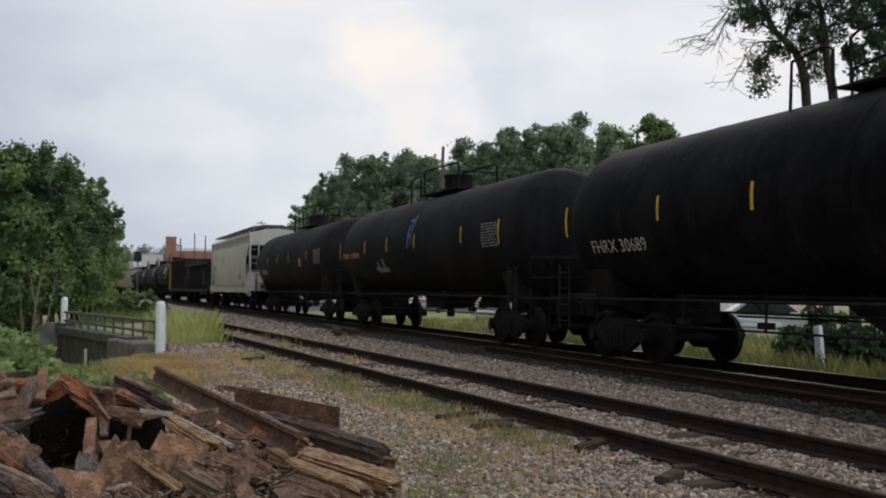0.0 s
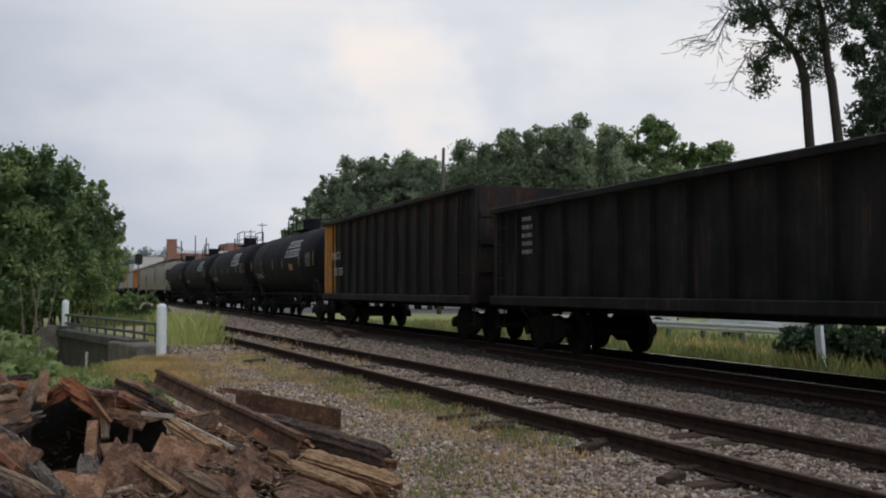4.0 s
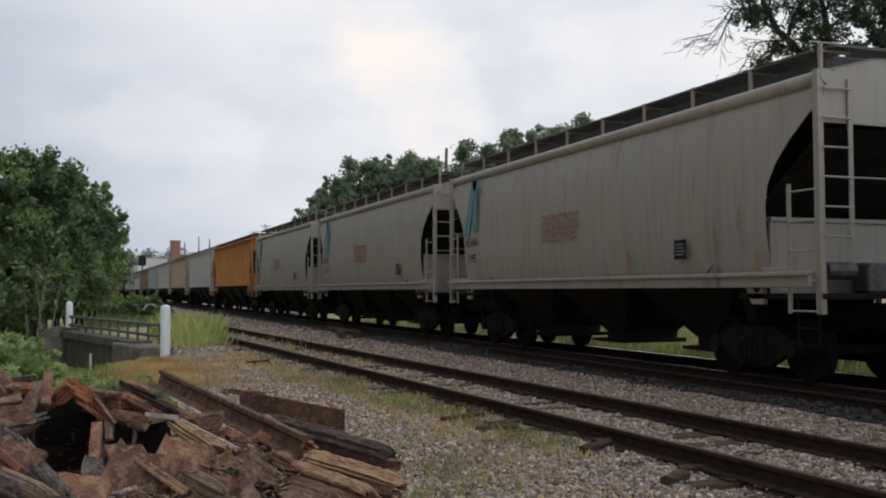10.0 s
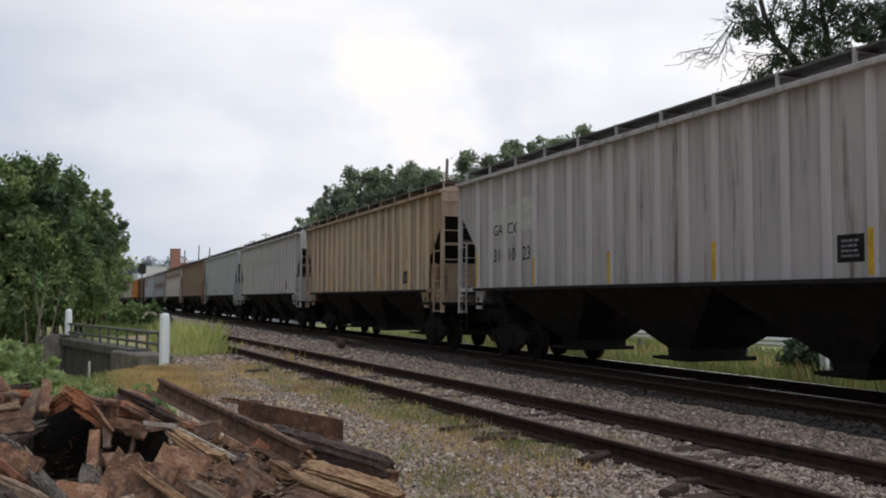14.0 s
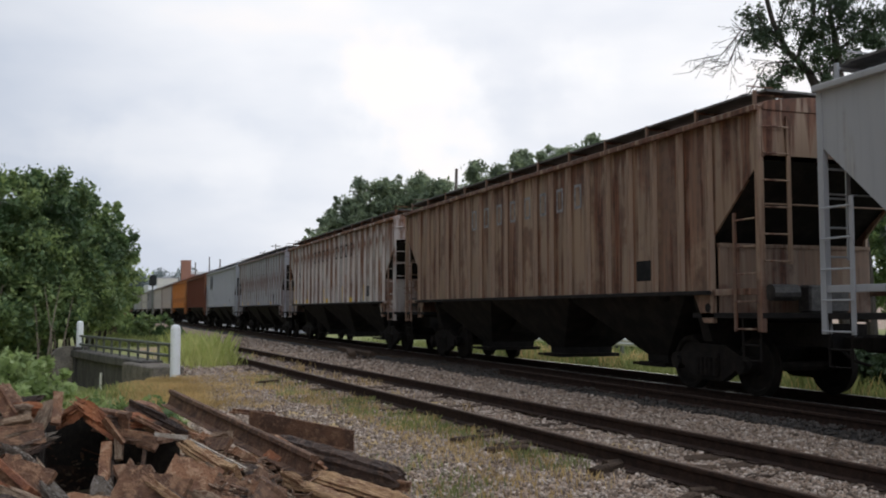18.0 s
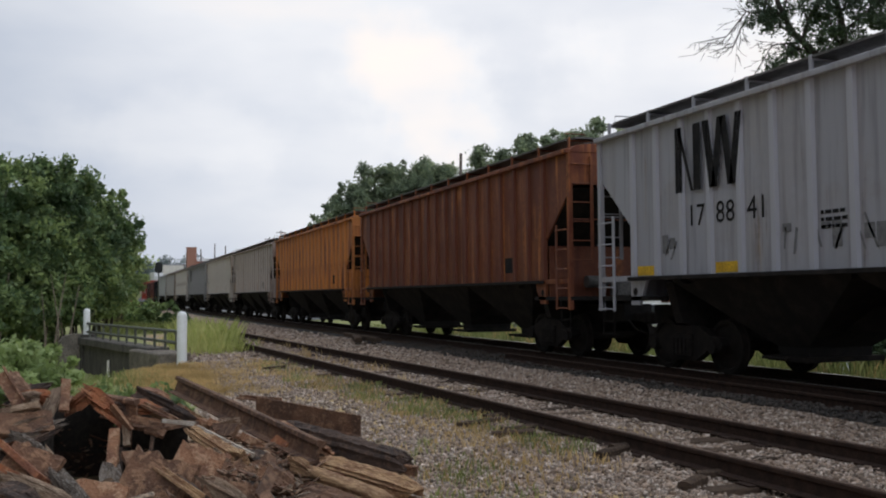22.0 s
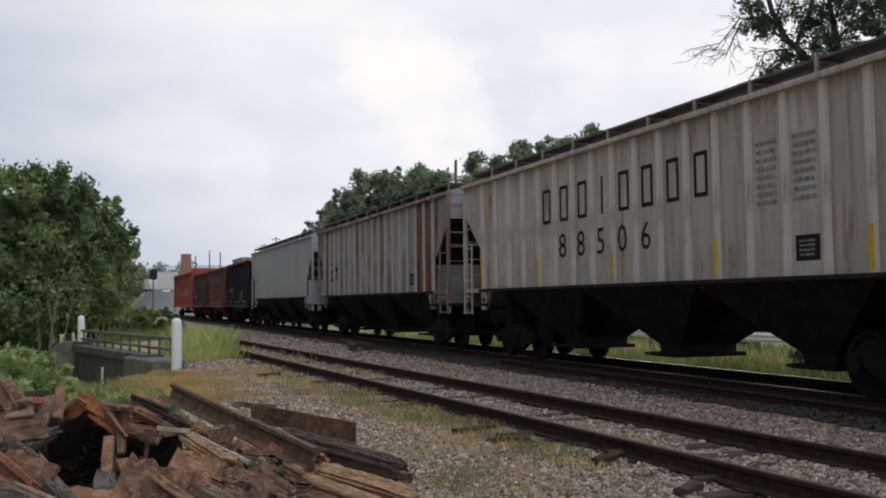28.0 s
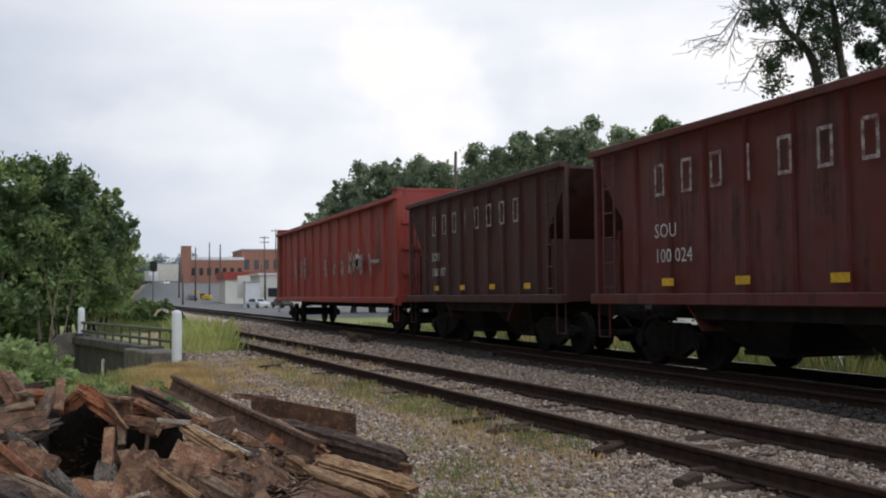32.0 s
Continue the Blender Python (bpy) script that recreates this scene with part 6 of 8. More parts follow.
# ---- bridge ----
def build_bridge():
    a, b = Vector((2.21, 27.1, 0)), Vector((-0.32, 38.6, 0))
    d = (b - a).normalized()
    turn = math.degrees(math.atan2(d.y, d.x)) - 90
    t = thing("bridge_railing", "low grey steel bridge railing between two white posts", "railing", (a.x, a.y, 0), turn)
    L = (b - a).length
    # the thing's own y runs along the railing
    for y, r in ((0.0, 0.135), (L, 0.125)):
        rings = [[(r * k * math.cos(q), y + r * k * math.sin(q), z) for q in (2 * math.pi * i / 16 for i in range(16))] for k, z in ((1, -1.2), (1, 0.84), (0.95, 0.90), (0.78, 0.95), (0.4, 0.985), (0.05, 0.99))]
        part("post", Shape().loft(rings), MAT["whitepost"], t, "white round-topped marker post", smooth=True)
    for z in (0.43, 0.12):
        part("bar", Shape().rod([(0, 0.1, z), (0, L - 0.1, z)], 0.045, 8), MAT["galv"], t)
    k = 11
    for i in range(k):
        y = 0.5 + (L - 1.0) * i / (k - 1)
        part("baluster", Shape().box(-0.03, 0.03, y - 0.045, y + 0.045, -0.1, 0.43, 0.01).box(-0.02, 0.02, y - 0.12, y + 0.12, 0.34, 0.39), MAT["galv"], t)
    w = thing("bridge_headwall", "stained concrete bridge headwall over a stream", "headwall", (a.x, a.y, 0), turn, kind="structure")
    part("parapet", Shape().box(-0.3, 0.35, 2.3, L + 0.4, -0.36, -0.09, 0.03), MAT["wallstain"], w)
    part("wall", Shape().box(-0.16, 0.35, 2.4, L + 0.4, -2.6, -0.36, 0.02), MAT["wallstain"], w)
    part("abutment", Shape().box(-0.55, 0.35, 0.3, 3.4, -2.4, -0.16, 0.04), MAT["concrete"], w)
    part("wing_wall", Shape().prism([(-0.9, -2.6), (-0.9, -0.25), (-0.75, -0.06), (-0.5, 0.03), (0.35, 0.05), (0.35, -2.6)], 1, L + 0.1, L + 0.6), MAT["concrete"], w)
    part("pier", Shape().box(-0.24, 0.3, L - 0.35, L + 0.0, -2.6, 0.02, 0.02), MAT["wallstain"], w)
    part("drain_pipe", Shape().rod([(-0.24, L * 0.62, -1.9), (-0.24, L * 0.62, -0.7)], 0.05, 8), MAT["cream"], w, "pale drain pipe")
    part("deck", Shape().box(0.35, 5.2, 0.8, L + 0.4, -0.9, -0.46), MAT["concrete"], w)


build_bridge()


# ---- trees ----
def leaves_mesh(name, centres, radii, per, size, material, seed, flat=0.75, drop=0.0):
    """Crown of loose leaf blades round the given clump centres."""
    rng = np.random.default_rng(seed)
    c = np.repeat(np.asarray(centres), per, axis=0)
    r = np.repeat(np.asarray(radii), per)[:, None]
    d = rng.normal(size=c.shape)
    d /= np.linalg.norm(d, axis=1, keepdims=True)
    p = c + d * r * (rng.random((len(c), 1)) ** 0.5) * np.array([1, 1, flat])
    p[:, 2] -= drop * rng.random(len(c))
    u = rng.normal(size=c.shape)
    u /= np.linalg.norm(u, axis=1, keepdims=True)
    w = np.cross(u, rng.normal(size=c.shape))
    w /= np.linalg.norm(w, axis=1, keepdims=True)
    s = size * rng.uniform(0.6, 1.35, (len(c), 1))
    v = np.stack([p - u * s, p + w * s * 0.45, p + u * s, p - w * s * 0.45], axis=1).reshape(-1, 3)
    f = np.arange(len(v)).reshape(-1, 4)
    return cloud_mesh(name, v, f, material)


def grow(rnd, start, way, length, r, depth, limbs, ends, bend=0.35, lift=0.15):
    """Limbs that fork; collects bent rods and the tips that carry leaves."""
    pts, p, d = [Vector(start)], Vector(start), Vector(way).normalized()
    k = 4
    for i in range(k):
        d = (d + Vector((rnd.uniform(-1, 1), rnd.uniform(-1, 1), rnd.uniform(-1, 1) + lift)) * bend * 0.5).normalized()
        p = p + d * length / k
        pts.append(p.copy())
    limbs.append((pts, [r * (1 - 0.6 * i / k) for i in range(k + 1)], depth))
    if depth == 0:
        ends += pts[2:]
        return
    for q in range(rnd.randint(2, 4)):
        i = rnd.randint(1, k)
        w = (d + Vector((rnd.uniform(-1, 1), rnd.uniform(-1, 1), rnd.uniform(-0.4, 0.8))) * 0.9).normalized()
        grow(rnd, pts[i], w, length * rnd.uniform(0.5, 0.78), r * (0.65 - 0.05 * i), depth - 1, limbs, ends, bend, lift)
    ends += pts[3:]


def tree(name, label, at, height, spread, seed, leaf, per=45, size=0.16, clump=0.55, stems=1, depth=2, base=0.25, group="", fill=50):
    rnd = random.Random(seed)
    x, y = at
    z = ground_z(x, y)
    t = thing(name, label, "tree", (x, y, z - 0.05), 0, group)
    limbs, ends = [], []
    for s in range(stems):
        a = rnd.uniform(0, 6.28)
        lean = spread * (0.1 if stems == 1 else 0.35)
        top = Vector((math.cos(a) * lean, math.sin(a) * lean, height * 0.93))
        foot = Vector((math.cos(a), math.sin(a), 0)) * (0.0 if stems == 1 else 0.12 * spread)
        n = 7
        pts = [foot + (top - foot) * (i / n) + Vector((rnd.uniform(-1, 1), rnd.uniform(-1, 1), 0)) * 0.03 * height * (i > 0) for i in range(n + 1)]
        r0 = height * 0.022 / math.sqrt(stems)
        limbs.append((pts, [r0 * (1.25 if i == 0 else 1 - 0.8 * i / n) for i in range(n + 1)], 9))
        ends.append(pts[-1])
        for i in range(1, n + 1):
            h = i / n
            if h < base:
                continue
            for q in range(2 if stems > 1 else 3):
                b = rnd.uniform(0, 6.28)
                reach = spread * (0.5 + 0.6 * math.sin(math.pi * min(1, 0.15 + 0.9 * h)))
                grow(rnd, pts[i], (math.cos(b), math.sin(b), rnd.uniform(0.0, 0.7)), reach * 0.62, r0 * 0.42 * (1.15 - h * 0.7), depth - 1, limbs, ends)
    for k in range(fill):
        a, b, q = rnd.uniform(0, 6.28), math.acos(rnd.uniform(-1, 1)), rnd.uniform(0.55, 1.0)
        wide = spread * (0.95 + 0.25 * math.sin(3 * a + seed))
        ends.append(Vector((math.cos(a) * math.sin(b) * wide * q, math.sin(a) * math.sin(b) * wide * q, height * (0.56 + 0.42 * q * math.cos(b)))))
    radii = [clump * rnd.uniform(0.6, 1.25) for e in ends]
    for k in range(fill // 5):
        a, b, q = rnd.uniform(0, 6.28), math.acos(rnd.uniform(-0.4, 1)), rnd.uniform(1.0, 1.16)
        for j in (0.93, 1.0):
            ends.append(Vector((math.cos(a) * math.sin(b) * spread * q * j, math.sin(a) * math.sin(b) * spread * q * j, height * (0.56 + 0.42 * q * j * math.cos(b)))))
            radii.append(clump * 0.42)
    tr, wood = Shape(), Shape()
    for p, r, d in limbs:
        (tr if d == 9 else wood).rod(p, [max(0.008, q) for q in r], 7 if d == 9 else 5)
    part("trunk", tr, MAT["bark_and_hollow_shade"], t, smooth=True)
    part("branch_mass", wood, MAT["bark_and_hollow_shade"], t, kind="stuff")
    part("crown", leaves_mesh("crown", [tuple(e) for e in ends], radii, per, size, MAT[leaf], seed, 0.95), MAT[leaf], t, kind="stuff")
    return t


def pine(label, at, height, spread, seed, leaf="leafpine", group="", base=0.12, size=0.22):
    """Conifer: straight mast, drooping whorls that shorten to the top."""
    rnd = random.Random(seed)
    x, y = at
    t = thing("pine_tree", label, "tree", (x, y, ground_z(x, y) - 0.05), 0, group)
    mast = Shape().rod([(0, 0, 0), (0.05, 0.03, height * 0.5), (0, 0, height)], [height * 0.02, height * 0.012, 0.02], 7)
    part("trunk", mast, MAT["bark_and_hollow_shade"], t, smooth=True)
    wood, centres, radii = Shape(), [], []
    h = base
    while h < 1.0:
        reach = spread * (1.0 - h) ** 0.6 * rnd.uniform(0.8, 1.15) + 0.3
        for q in range(5):
            a, r = rnd.uniform(0, 6.28), reach * rnd.uniform(0.45, 1.25)
            tip = (math.cos(a) * r, math.sin(a) * r, height * h + r * rnd.uniform(-0.05, 0.35))
            wood.rod([(0, 0, height * h), tip], [0.035, 0.01], 4)
            for k in (0.45, 0.75, 1.0):
                centres.append((tip[0] * k, tip[1] * k, height * h + (tip[2] - height * h) * k))
                radii.append(rnd.uniform(0.35, 0.8) + 0.12 * reach)
        h += 0.032
    centres.append((0, 0, height))
    radii.append(0.25)
    part("branch_mass", wood, MAT["bark_and_hollow_shade"], t, kind="stuff")
    part("crown", leaves_mesh("crown", centres, radii, 22, size, MAT[leaf], seed, 0.9), MAT[leaf], t, kind="stuff")


def build_trees():
    # thicket beside the bridge
    for k, (x, y, h, s) in enumerate([(-1.9, 45.6, 9.6, 2.9), (-0.2, 47.2, 8.2, 2.1), (-4.2, 43.5, 9.9, 3.2), (-6.6, 41.5, 9.4, 3.2), (0.4, 49.5, 6.6, 1.8), (-2.6, 42.4, 5.6, 2.2), (-0.9, 43.6, 4.8, 1.7), (-5.4, 39.4, 6.2, 2.6), (-8.6, 38.6, 8.6, 3.2)]):
        tree("broadleaf_tree", "dense green roadside thicket tree", (x, y), h * 0.86, s, 20 + k, ("leafdark", "leaf", "leaf", "leafdark", "leaflight", "leaf", "leaf", "leafdark", "leaf")[k], 40, 0.125, 0.48, 3, 2, 0.24, "thicket by the bridge", 130)
    rnd = random.Random(3)
    stand = thing("sapling_stand", "thin bare grey-brown stems under the thicket", "saplings", (-2.2, 40.6, ground_z(-2.2, 40.6) - 0.1))
    for k in range(11):
        x, y, h = rnd.uniform(-2.6, 2.2), rnd.uniform(-1.2, 1.2), rnd.uniform(2.2, 4.2)
        part("stem", Shape().rod([(x, y, 0), (x + rnd.uniform(-0.2, 0.2), y, h * 0.5), (x + rnd.uniform(-0.6, 0.6), y + rnd.uniform(-0.3, 0.3), h)], [0.045, 0.03, 0.012], 5), MAT["stem"], stand)
    # wood behind the train
    wood = [(23.7, 97.9, 11.0, 3.6), (25.2, 95.5, 13.0, 4.2), (27.6, 96.6, 15.6, 4.6), (30.0, 93.6, 15.8, 4.8), (33.4, 94.5, 15.0, 4.6), (36.6, 97.2, 15.0, 4.4), (40.8, 94.6, 17.0, 4.8), (43.8, 91.4, 18.8, 4.8), (47.5, 90.3, 19.0, 4.6), (53.0, 91.2, 17.5, 4.8), (38.5, 92.0, 15.0, 4.2), (42.5, 89.0, 15.5, 4.2), (46.0, 88.5, 15.5, 4.2), (50.0, 90.0, 16.5, 4.5), (35.0, 92.0, 12.5, 4.2), (56.5, 92.0, 16.0, 4.8)]
    for k, (x, y, h, s) in enumerate(wood):
        tree("broadleaf_tree", "dark green tree in the wood beyond the line", (x, y), h * 0.975, s * 1.12, 40 + k, "leafpine", 40, 0.20, 0.66, 1, 2, 0.12, "wood beyond the line", 220)
    for k, (x, y, h, s) in enumerate([(37.0, 90.8, 17.6, 3.0), (40.8, 88.4, 18.6, 3.0), (45.2, 86.6, 18.8, 2.8), (46.4, 84.8, 18.2, 2.6), (48.6, 87.4, 20.6, 3.2), (51.0, 86.0, 19.0, 3.0), (33.8, 92.0, 15.6, 3.0), (31.6, 93.0, 15.8, 3.0), (28.8, 94.0, 15.2, 2.8), (43.0, 87.6, 18.4, 2.8), (38.8, 89.4, 17.0, 2.8)]):
        pine("dark pine in the wood beyond the line", (x, y), h * 0.98, s * 1.15, 60 + k, group="wood beyond the line", size=0.20)
    for k, (x, y, h, s) in enumerate([(62.0, 104.0, 21.5, 6.0), (66.0, 103.0, 23.5, 6.4), (70.9, 103.7, 22.5, 6.2), (73.0, 98.0, 20.0, 6.0), (60.0, 90.0, 15.0, 5.5), (58.0, 70.0, 13.0, 5.0), (60.0, 60.0, 12.0, 5.0), (58.0, 48.0, 12.0, 5.0)]):
        tree("broadleaf_tree", "light green tree in the wood beyond the line", (x, y), h * 1.0, s, 80 + k, "leaf", 44, 0.28, 1.0, 1, 2, 0.15, "wood beyond the line", 130)


def old_tree(label, at, seed, bole, boughs, leaf):
    """Large old tree: its bole and main boughs are drawn, twigs and leaves grow from them."""
    rnd = random.Random(seed)
    x, y = at
    t = thing("old_tree", label, "tree", (x, y, ground_z(x, y) - 0.1))
    limbs, ends, bare = [], [], []
    part("trunk", Shape().rod(bole, [0.15 * (1 - 0.6 * i / (len(bole) - 1)) for i in range(len(bole))], 9), MAT["bark_and_hollow_shade"], t, smooth=True)
    for pts, r, leafed in boughs:
        part("bough", Shape().rod(pts, [r * (1 - 0.65 * i / (len(pts) - 1)) for i in range(len(pts))], 7), MAT["bark_and_hollow_shade"], t, smooth=True)
        for i in range(1, len(pts)):
            a, b = Vector(pts[i - 1]), Vector(pts[i])
            for q in range(4):
                p = a.lerp(b, rnd.random())
                w = (b - a).normalized() + Vector((rnd.uniform(-1, 1), rnd.uniform(-1, 1), rnd.uniform(-0.7, 0.6)))
                grow(rnd, p, w, rnd.uniform(0.35, 0.75) * (1.0 if leafed else 0.9), max(0.008, r * 0.22), 1, limbs, ends if leafed else bare, 0.6, -0.1 if not leafed else 0.05)
    wood = Shape()
    for p, r, d in limbs:
        wood.rod(p, [max(0.006, q) for q in r], 4)
    part("twig_mass", wood, MAT["bark_and_hollow_shade"], t, kind="stuff")
    part("crown", leaves_mesh("crown", [tuple(e) for e in ends], [rnd.uniform(0.10, 0.30) for e in ends], 15, 0.052, MAT[leaf], seed, 0.8, 0.2), MAT[leaf], t, kind="stuff")


def build_old_trees():
    bole = [(0.5, -0.5, 0), (0.3, -0.3, 2.5), (0.1, -0.12, 5.2), (0.0, -0.04, 7.65), (-0.07, 0.03, 8.11), (-0.17, 0.12, 8.44), (-0.38, 0.3, 8.8), (-0.56, 0.46, 9.05), (-0.72, 0.6, 9.53), (-0.84, 0.71, 9.94), (-0.95, 0.81, 10.6)]
    old_tree("old leaning tree with sparse dark leaves and bare twigs", (18.45, 20.7), 5, bole, [
        ([(-0.38, 0.3, 8.8), (-0.25, 0.2, 9.4), (-0.05, 0.0, 9.9), (0.0, -0.05, 10.9)], 0.07, True),
        ([(-0.72, 0.6, 9.53), (-0.95, 0.8, 9.75), (-1.15, 1.0, 10.2)], 0.06, True),
        ([(-0.56, 0.46, 9.05), (-0.8, 0.7, 9.3), (-0.7, 0.6, 9.9), (-0.5, 0.4, 10.6)], 0.06, True),
        ([(-0.23, 0.16, 8.47), (-0.49, 0.4, 8.63), (-0.72, 0.6, 8.4), (-0.86, 0.73, 7.9)], 0.05, True),
        ([(-0.17, 0.12, 8.44), (0.05, -0.06, 8.5), (0.14, -0.12, 8.2)], 0.035, True),
        ([(-0.72, 0.58, 9.44), (-1.02, 0.87, 9.73), (-1.33, 1.15, 9.74), (-1.47, 1.27, 9.8), (-1.62, 1.4, 9.55), (-1.88, 1.63, 9.15), (-2.42, 2.12, 9.07)], 0.034, False),
        ([(-1.4, 1.2, 9.78), (-1.6, 1.4, 9.3), (-1.75, 1.5, 8.85), (-2.0, 1.7, 8.8)], 0.02, False),
        ([(-0.38, 0.3, 8.77), (-0.76, 0.64, 8.79), (-0.97, 0.83, 8.78), (-1.22, 1.04, 8.26), (-1.48, 1.28, 7.7)], 0.028, False)], "oldleaf")
    bole = [(0.4, -0.4, 0), (0.3, -0.3, 3.0), (0.1, -0.1, 6.0), (0.0, 0.0, 7.57), (-0.05, 0.04, 7.82), (-0.09, 0.08, 8.35), (-0.11, 0.1, 8.9), (-0.17, 0.14, 9.36), (-0.22, 0.19, 9.76), (-0.26, 0.23, 10.6)]
    old_tree("old upright tree with dark leaves", (18.95, 20.22), 6, bole, [
        ([(-0.09, 0.08, 8.3), (-0.17, 0.15, 8.5), (-0.32, 0.28, 9.0), (-0.39, 0.34, 9.5), (-0.3, 0.2, 10.4)], 0.05, True),
        ([(-0.11, 0.1, 8.9), (0.12, -0.12, 9.2), (0.4, -0.36, 9.5), (0.8, -0.7, 9.9)], 0.045, True),
        ([(-0.17, 0.14, 9.36), (0.0, 0.0, 9.9), (0.3, -0.2, 10.5)], 0.045, True)], "oldleaf")
    for k, (x, y, h, s) in enumerate([(22.7, 20.4, 12.2, 2.3), (25.6, 19.6, 12.5, 3.4)]):
        tree("broadleaf_tree", "tall tree with dense dark leaves", (x, y), h, s, 130 + k, "oldleaf", 100, 0.085, 0.55, 1, 2, 0.36, "", 240)


build_old_trees()
build_trees()


# ---- motions ----
def motions():
    for car, y0 in CARS:
        walk(car, [(t, pose(MAIN_X, y0 - SPEED * t, 0)) for t in (0.0, 8.0, 16.0, 24.0, 32.0)])


# ---- beyond the line ----
def window_row(wall, x0, x1, y, z, n, w, h):
    me = Shape().box(-w / 2, w / 2, -0.06, 0.02, -h / 2, h / 2).mesh("window")
    for k in range(n):
        part("window", me, MAT["glass"], wall, at=pose(x0 + (x1 - x0) * (k + 0.5) / n, y - 0.02, z))


def block(name, label, x0, x1, y0, y1, z0, z1, mat, roof, over=0.3, rise=0.25, windows=0, win_z=0.5):
    t = thing(name, label, "building", ((x0 + x1) / 2, (y0 + y1) / 2, z0))
    hx, hy, h = (x1 - x0) / 2, (y1 - y0) / 2, z1 - z0
    wall = part("wall", Shape().box(-hx, hx, -hy, hy, -1.0, h), mat, t)
    part("roof", Shape().box(-hx - over, hx + over, -hy - over, hy + over, h, h + rise), roof, t)
    if windows:
        window_row(wall, -hx, hx, -hy, h * win_z, windows, hx / windows, h * 0.28)
    return t


def utility_pole(at, h, arms=0, lean=0.0):
    x, y = at
    t = thing("utility_pole", "weathered wooden utility pole", "utility pole", (x, y, ground_z(x, y) - 0.3), 0, "utility poles")
    t.rotation_euler = (0, radians(lean), 0)
    part("pole", Shape().rod([(0, 0, 0), (0, 0, h)], [0.19, 0.12], 8), MAT["pole"], t, smooth=True)
    for k in range(arms):
        a = part("crossarm", Shape().box(-1.3, 1.3, -0.07, 0.07, h - 0.7 - 1.2 * k, h - 0.52 - 1.2 * k), MAT["pole"], t)
        for q in (-1.15, -0.6, 0.6, 1.15):
            part("insulator", Shape().rod([(q, 0, h - 0.52 - 1.2 * k), (q, 0, h - 0.36 - 1.2 * k)], 0.05, 6), MAT["galv"], a)


def parked_car(at, turn, mat, label, wagon=False):
    x, y = at
    t = thing("parked_car", label, "car", (x, y, ground_z(x, y)), turn, "parked cars")
    prof = [(-2.15, 0.32), (-2.2, 0.62), (-2.0, 0.86), (-1.15, 0.95), (-0.55, 1.42), (0.9, 1.45), (1.6 if not wagon else 2.0, 1.0 if not wagon else 1.35), (2.1, 0.92), (2.18, 0.5), (2.1, 0.32)]
    rings = [[(s * (0.86 if z < 1.0 else 0.68), y_, z) for y_, z in prof] for s in (-1, 1)]
    part("body", Shape().loft(rings), mat, t)
    for s in (-1, 1):
        part("side_window", Shape().prism([(-1.0, 0.98), (-0.5, 1.36), (0.85, 1.38), (1.4, 1.0)], 0, s * 0.80 - 0.02, s * 0.80 + 0.02), MAT["glass"], t)
        for y_ in (-1.35, 1.35):
            wh = part("wheel", Shape().rod([(s * 0.72, y_, 0.32), (s * 0.9, y_, 0.32)], 0.32, 14), MAT["tyre"], t)
            part("hub", Shape().rod([(s * 0.88, y_, 0.32), (s * 0.915, y_, 0.32)], 0.19, 10), MAT["galv"], wh)
    part("windscreen", Shape().add([(-0.62, -1.13, 0.97), (0.62, -1.13, 0.97), (0.56, -0.58, 1.38), (-0.56, -0.58, 1.38), (-0.62, -1.16, 0.97), (0.62, -1.16, 0.97), (0.56, -0.61, 1.38), (-0.56, -0.61, 1.38)], [(0, 1, 2, 3), (7, 6, 5, 4), (0, 4, 5, 1), (2, 6, 7, 3)]), MAT["glass"], t)


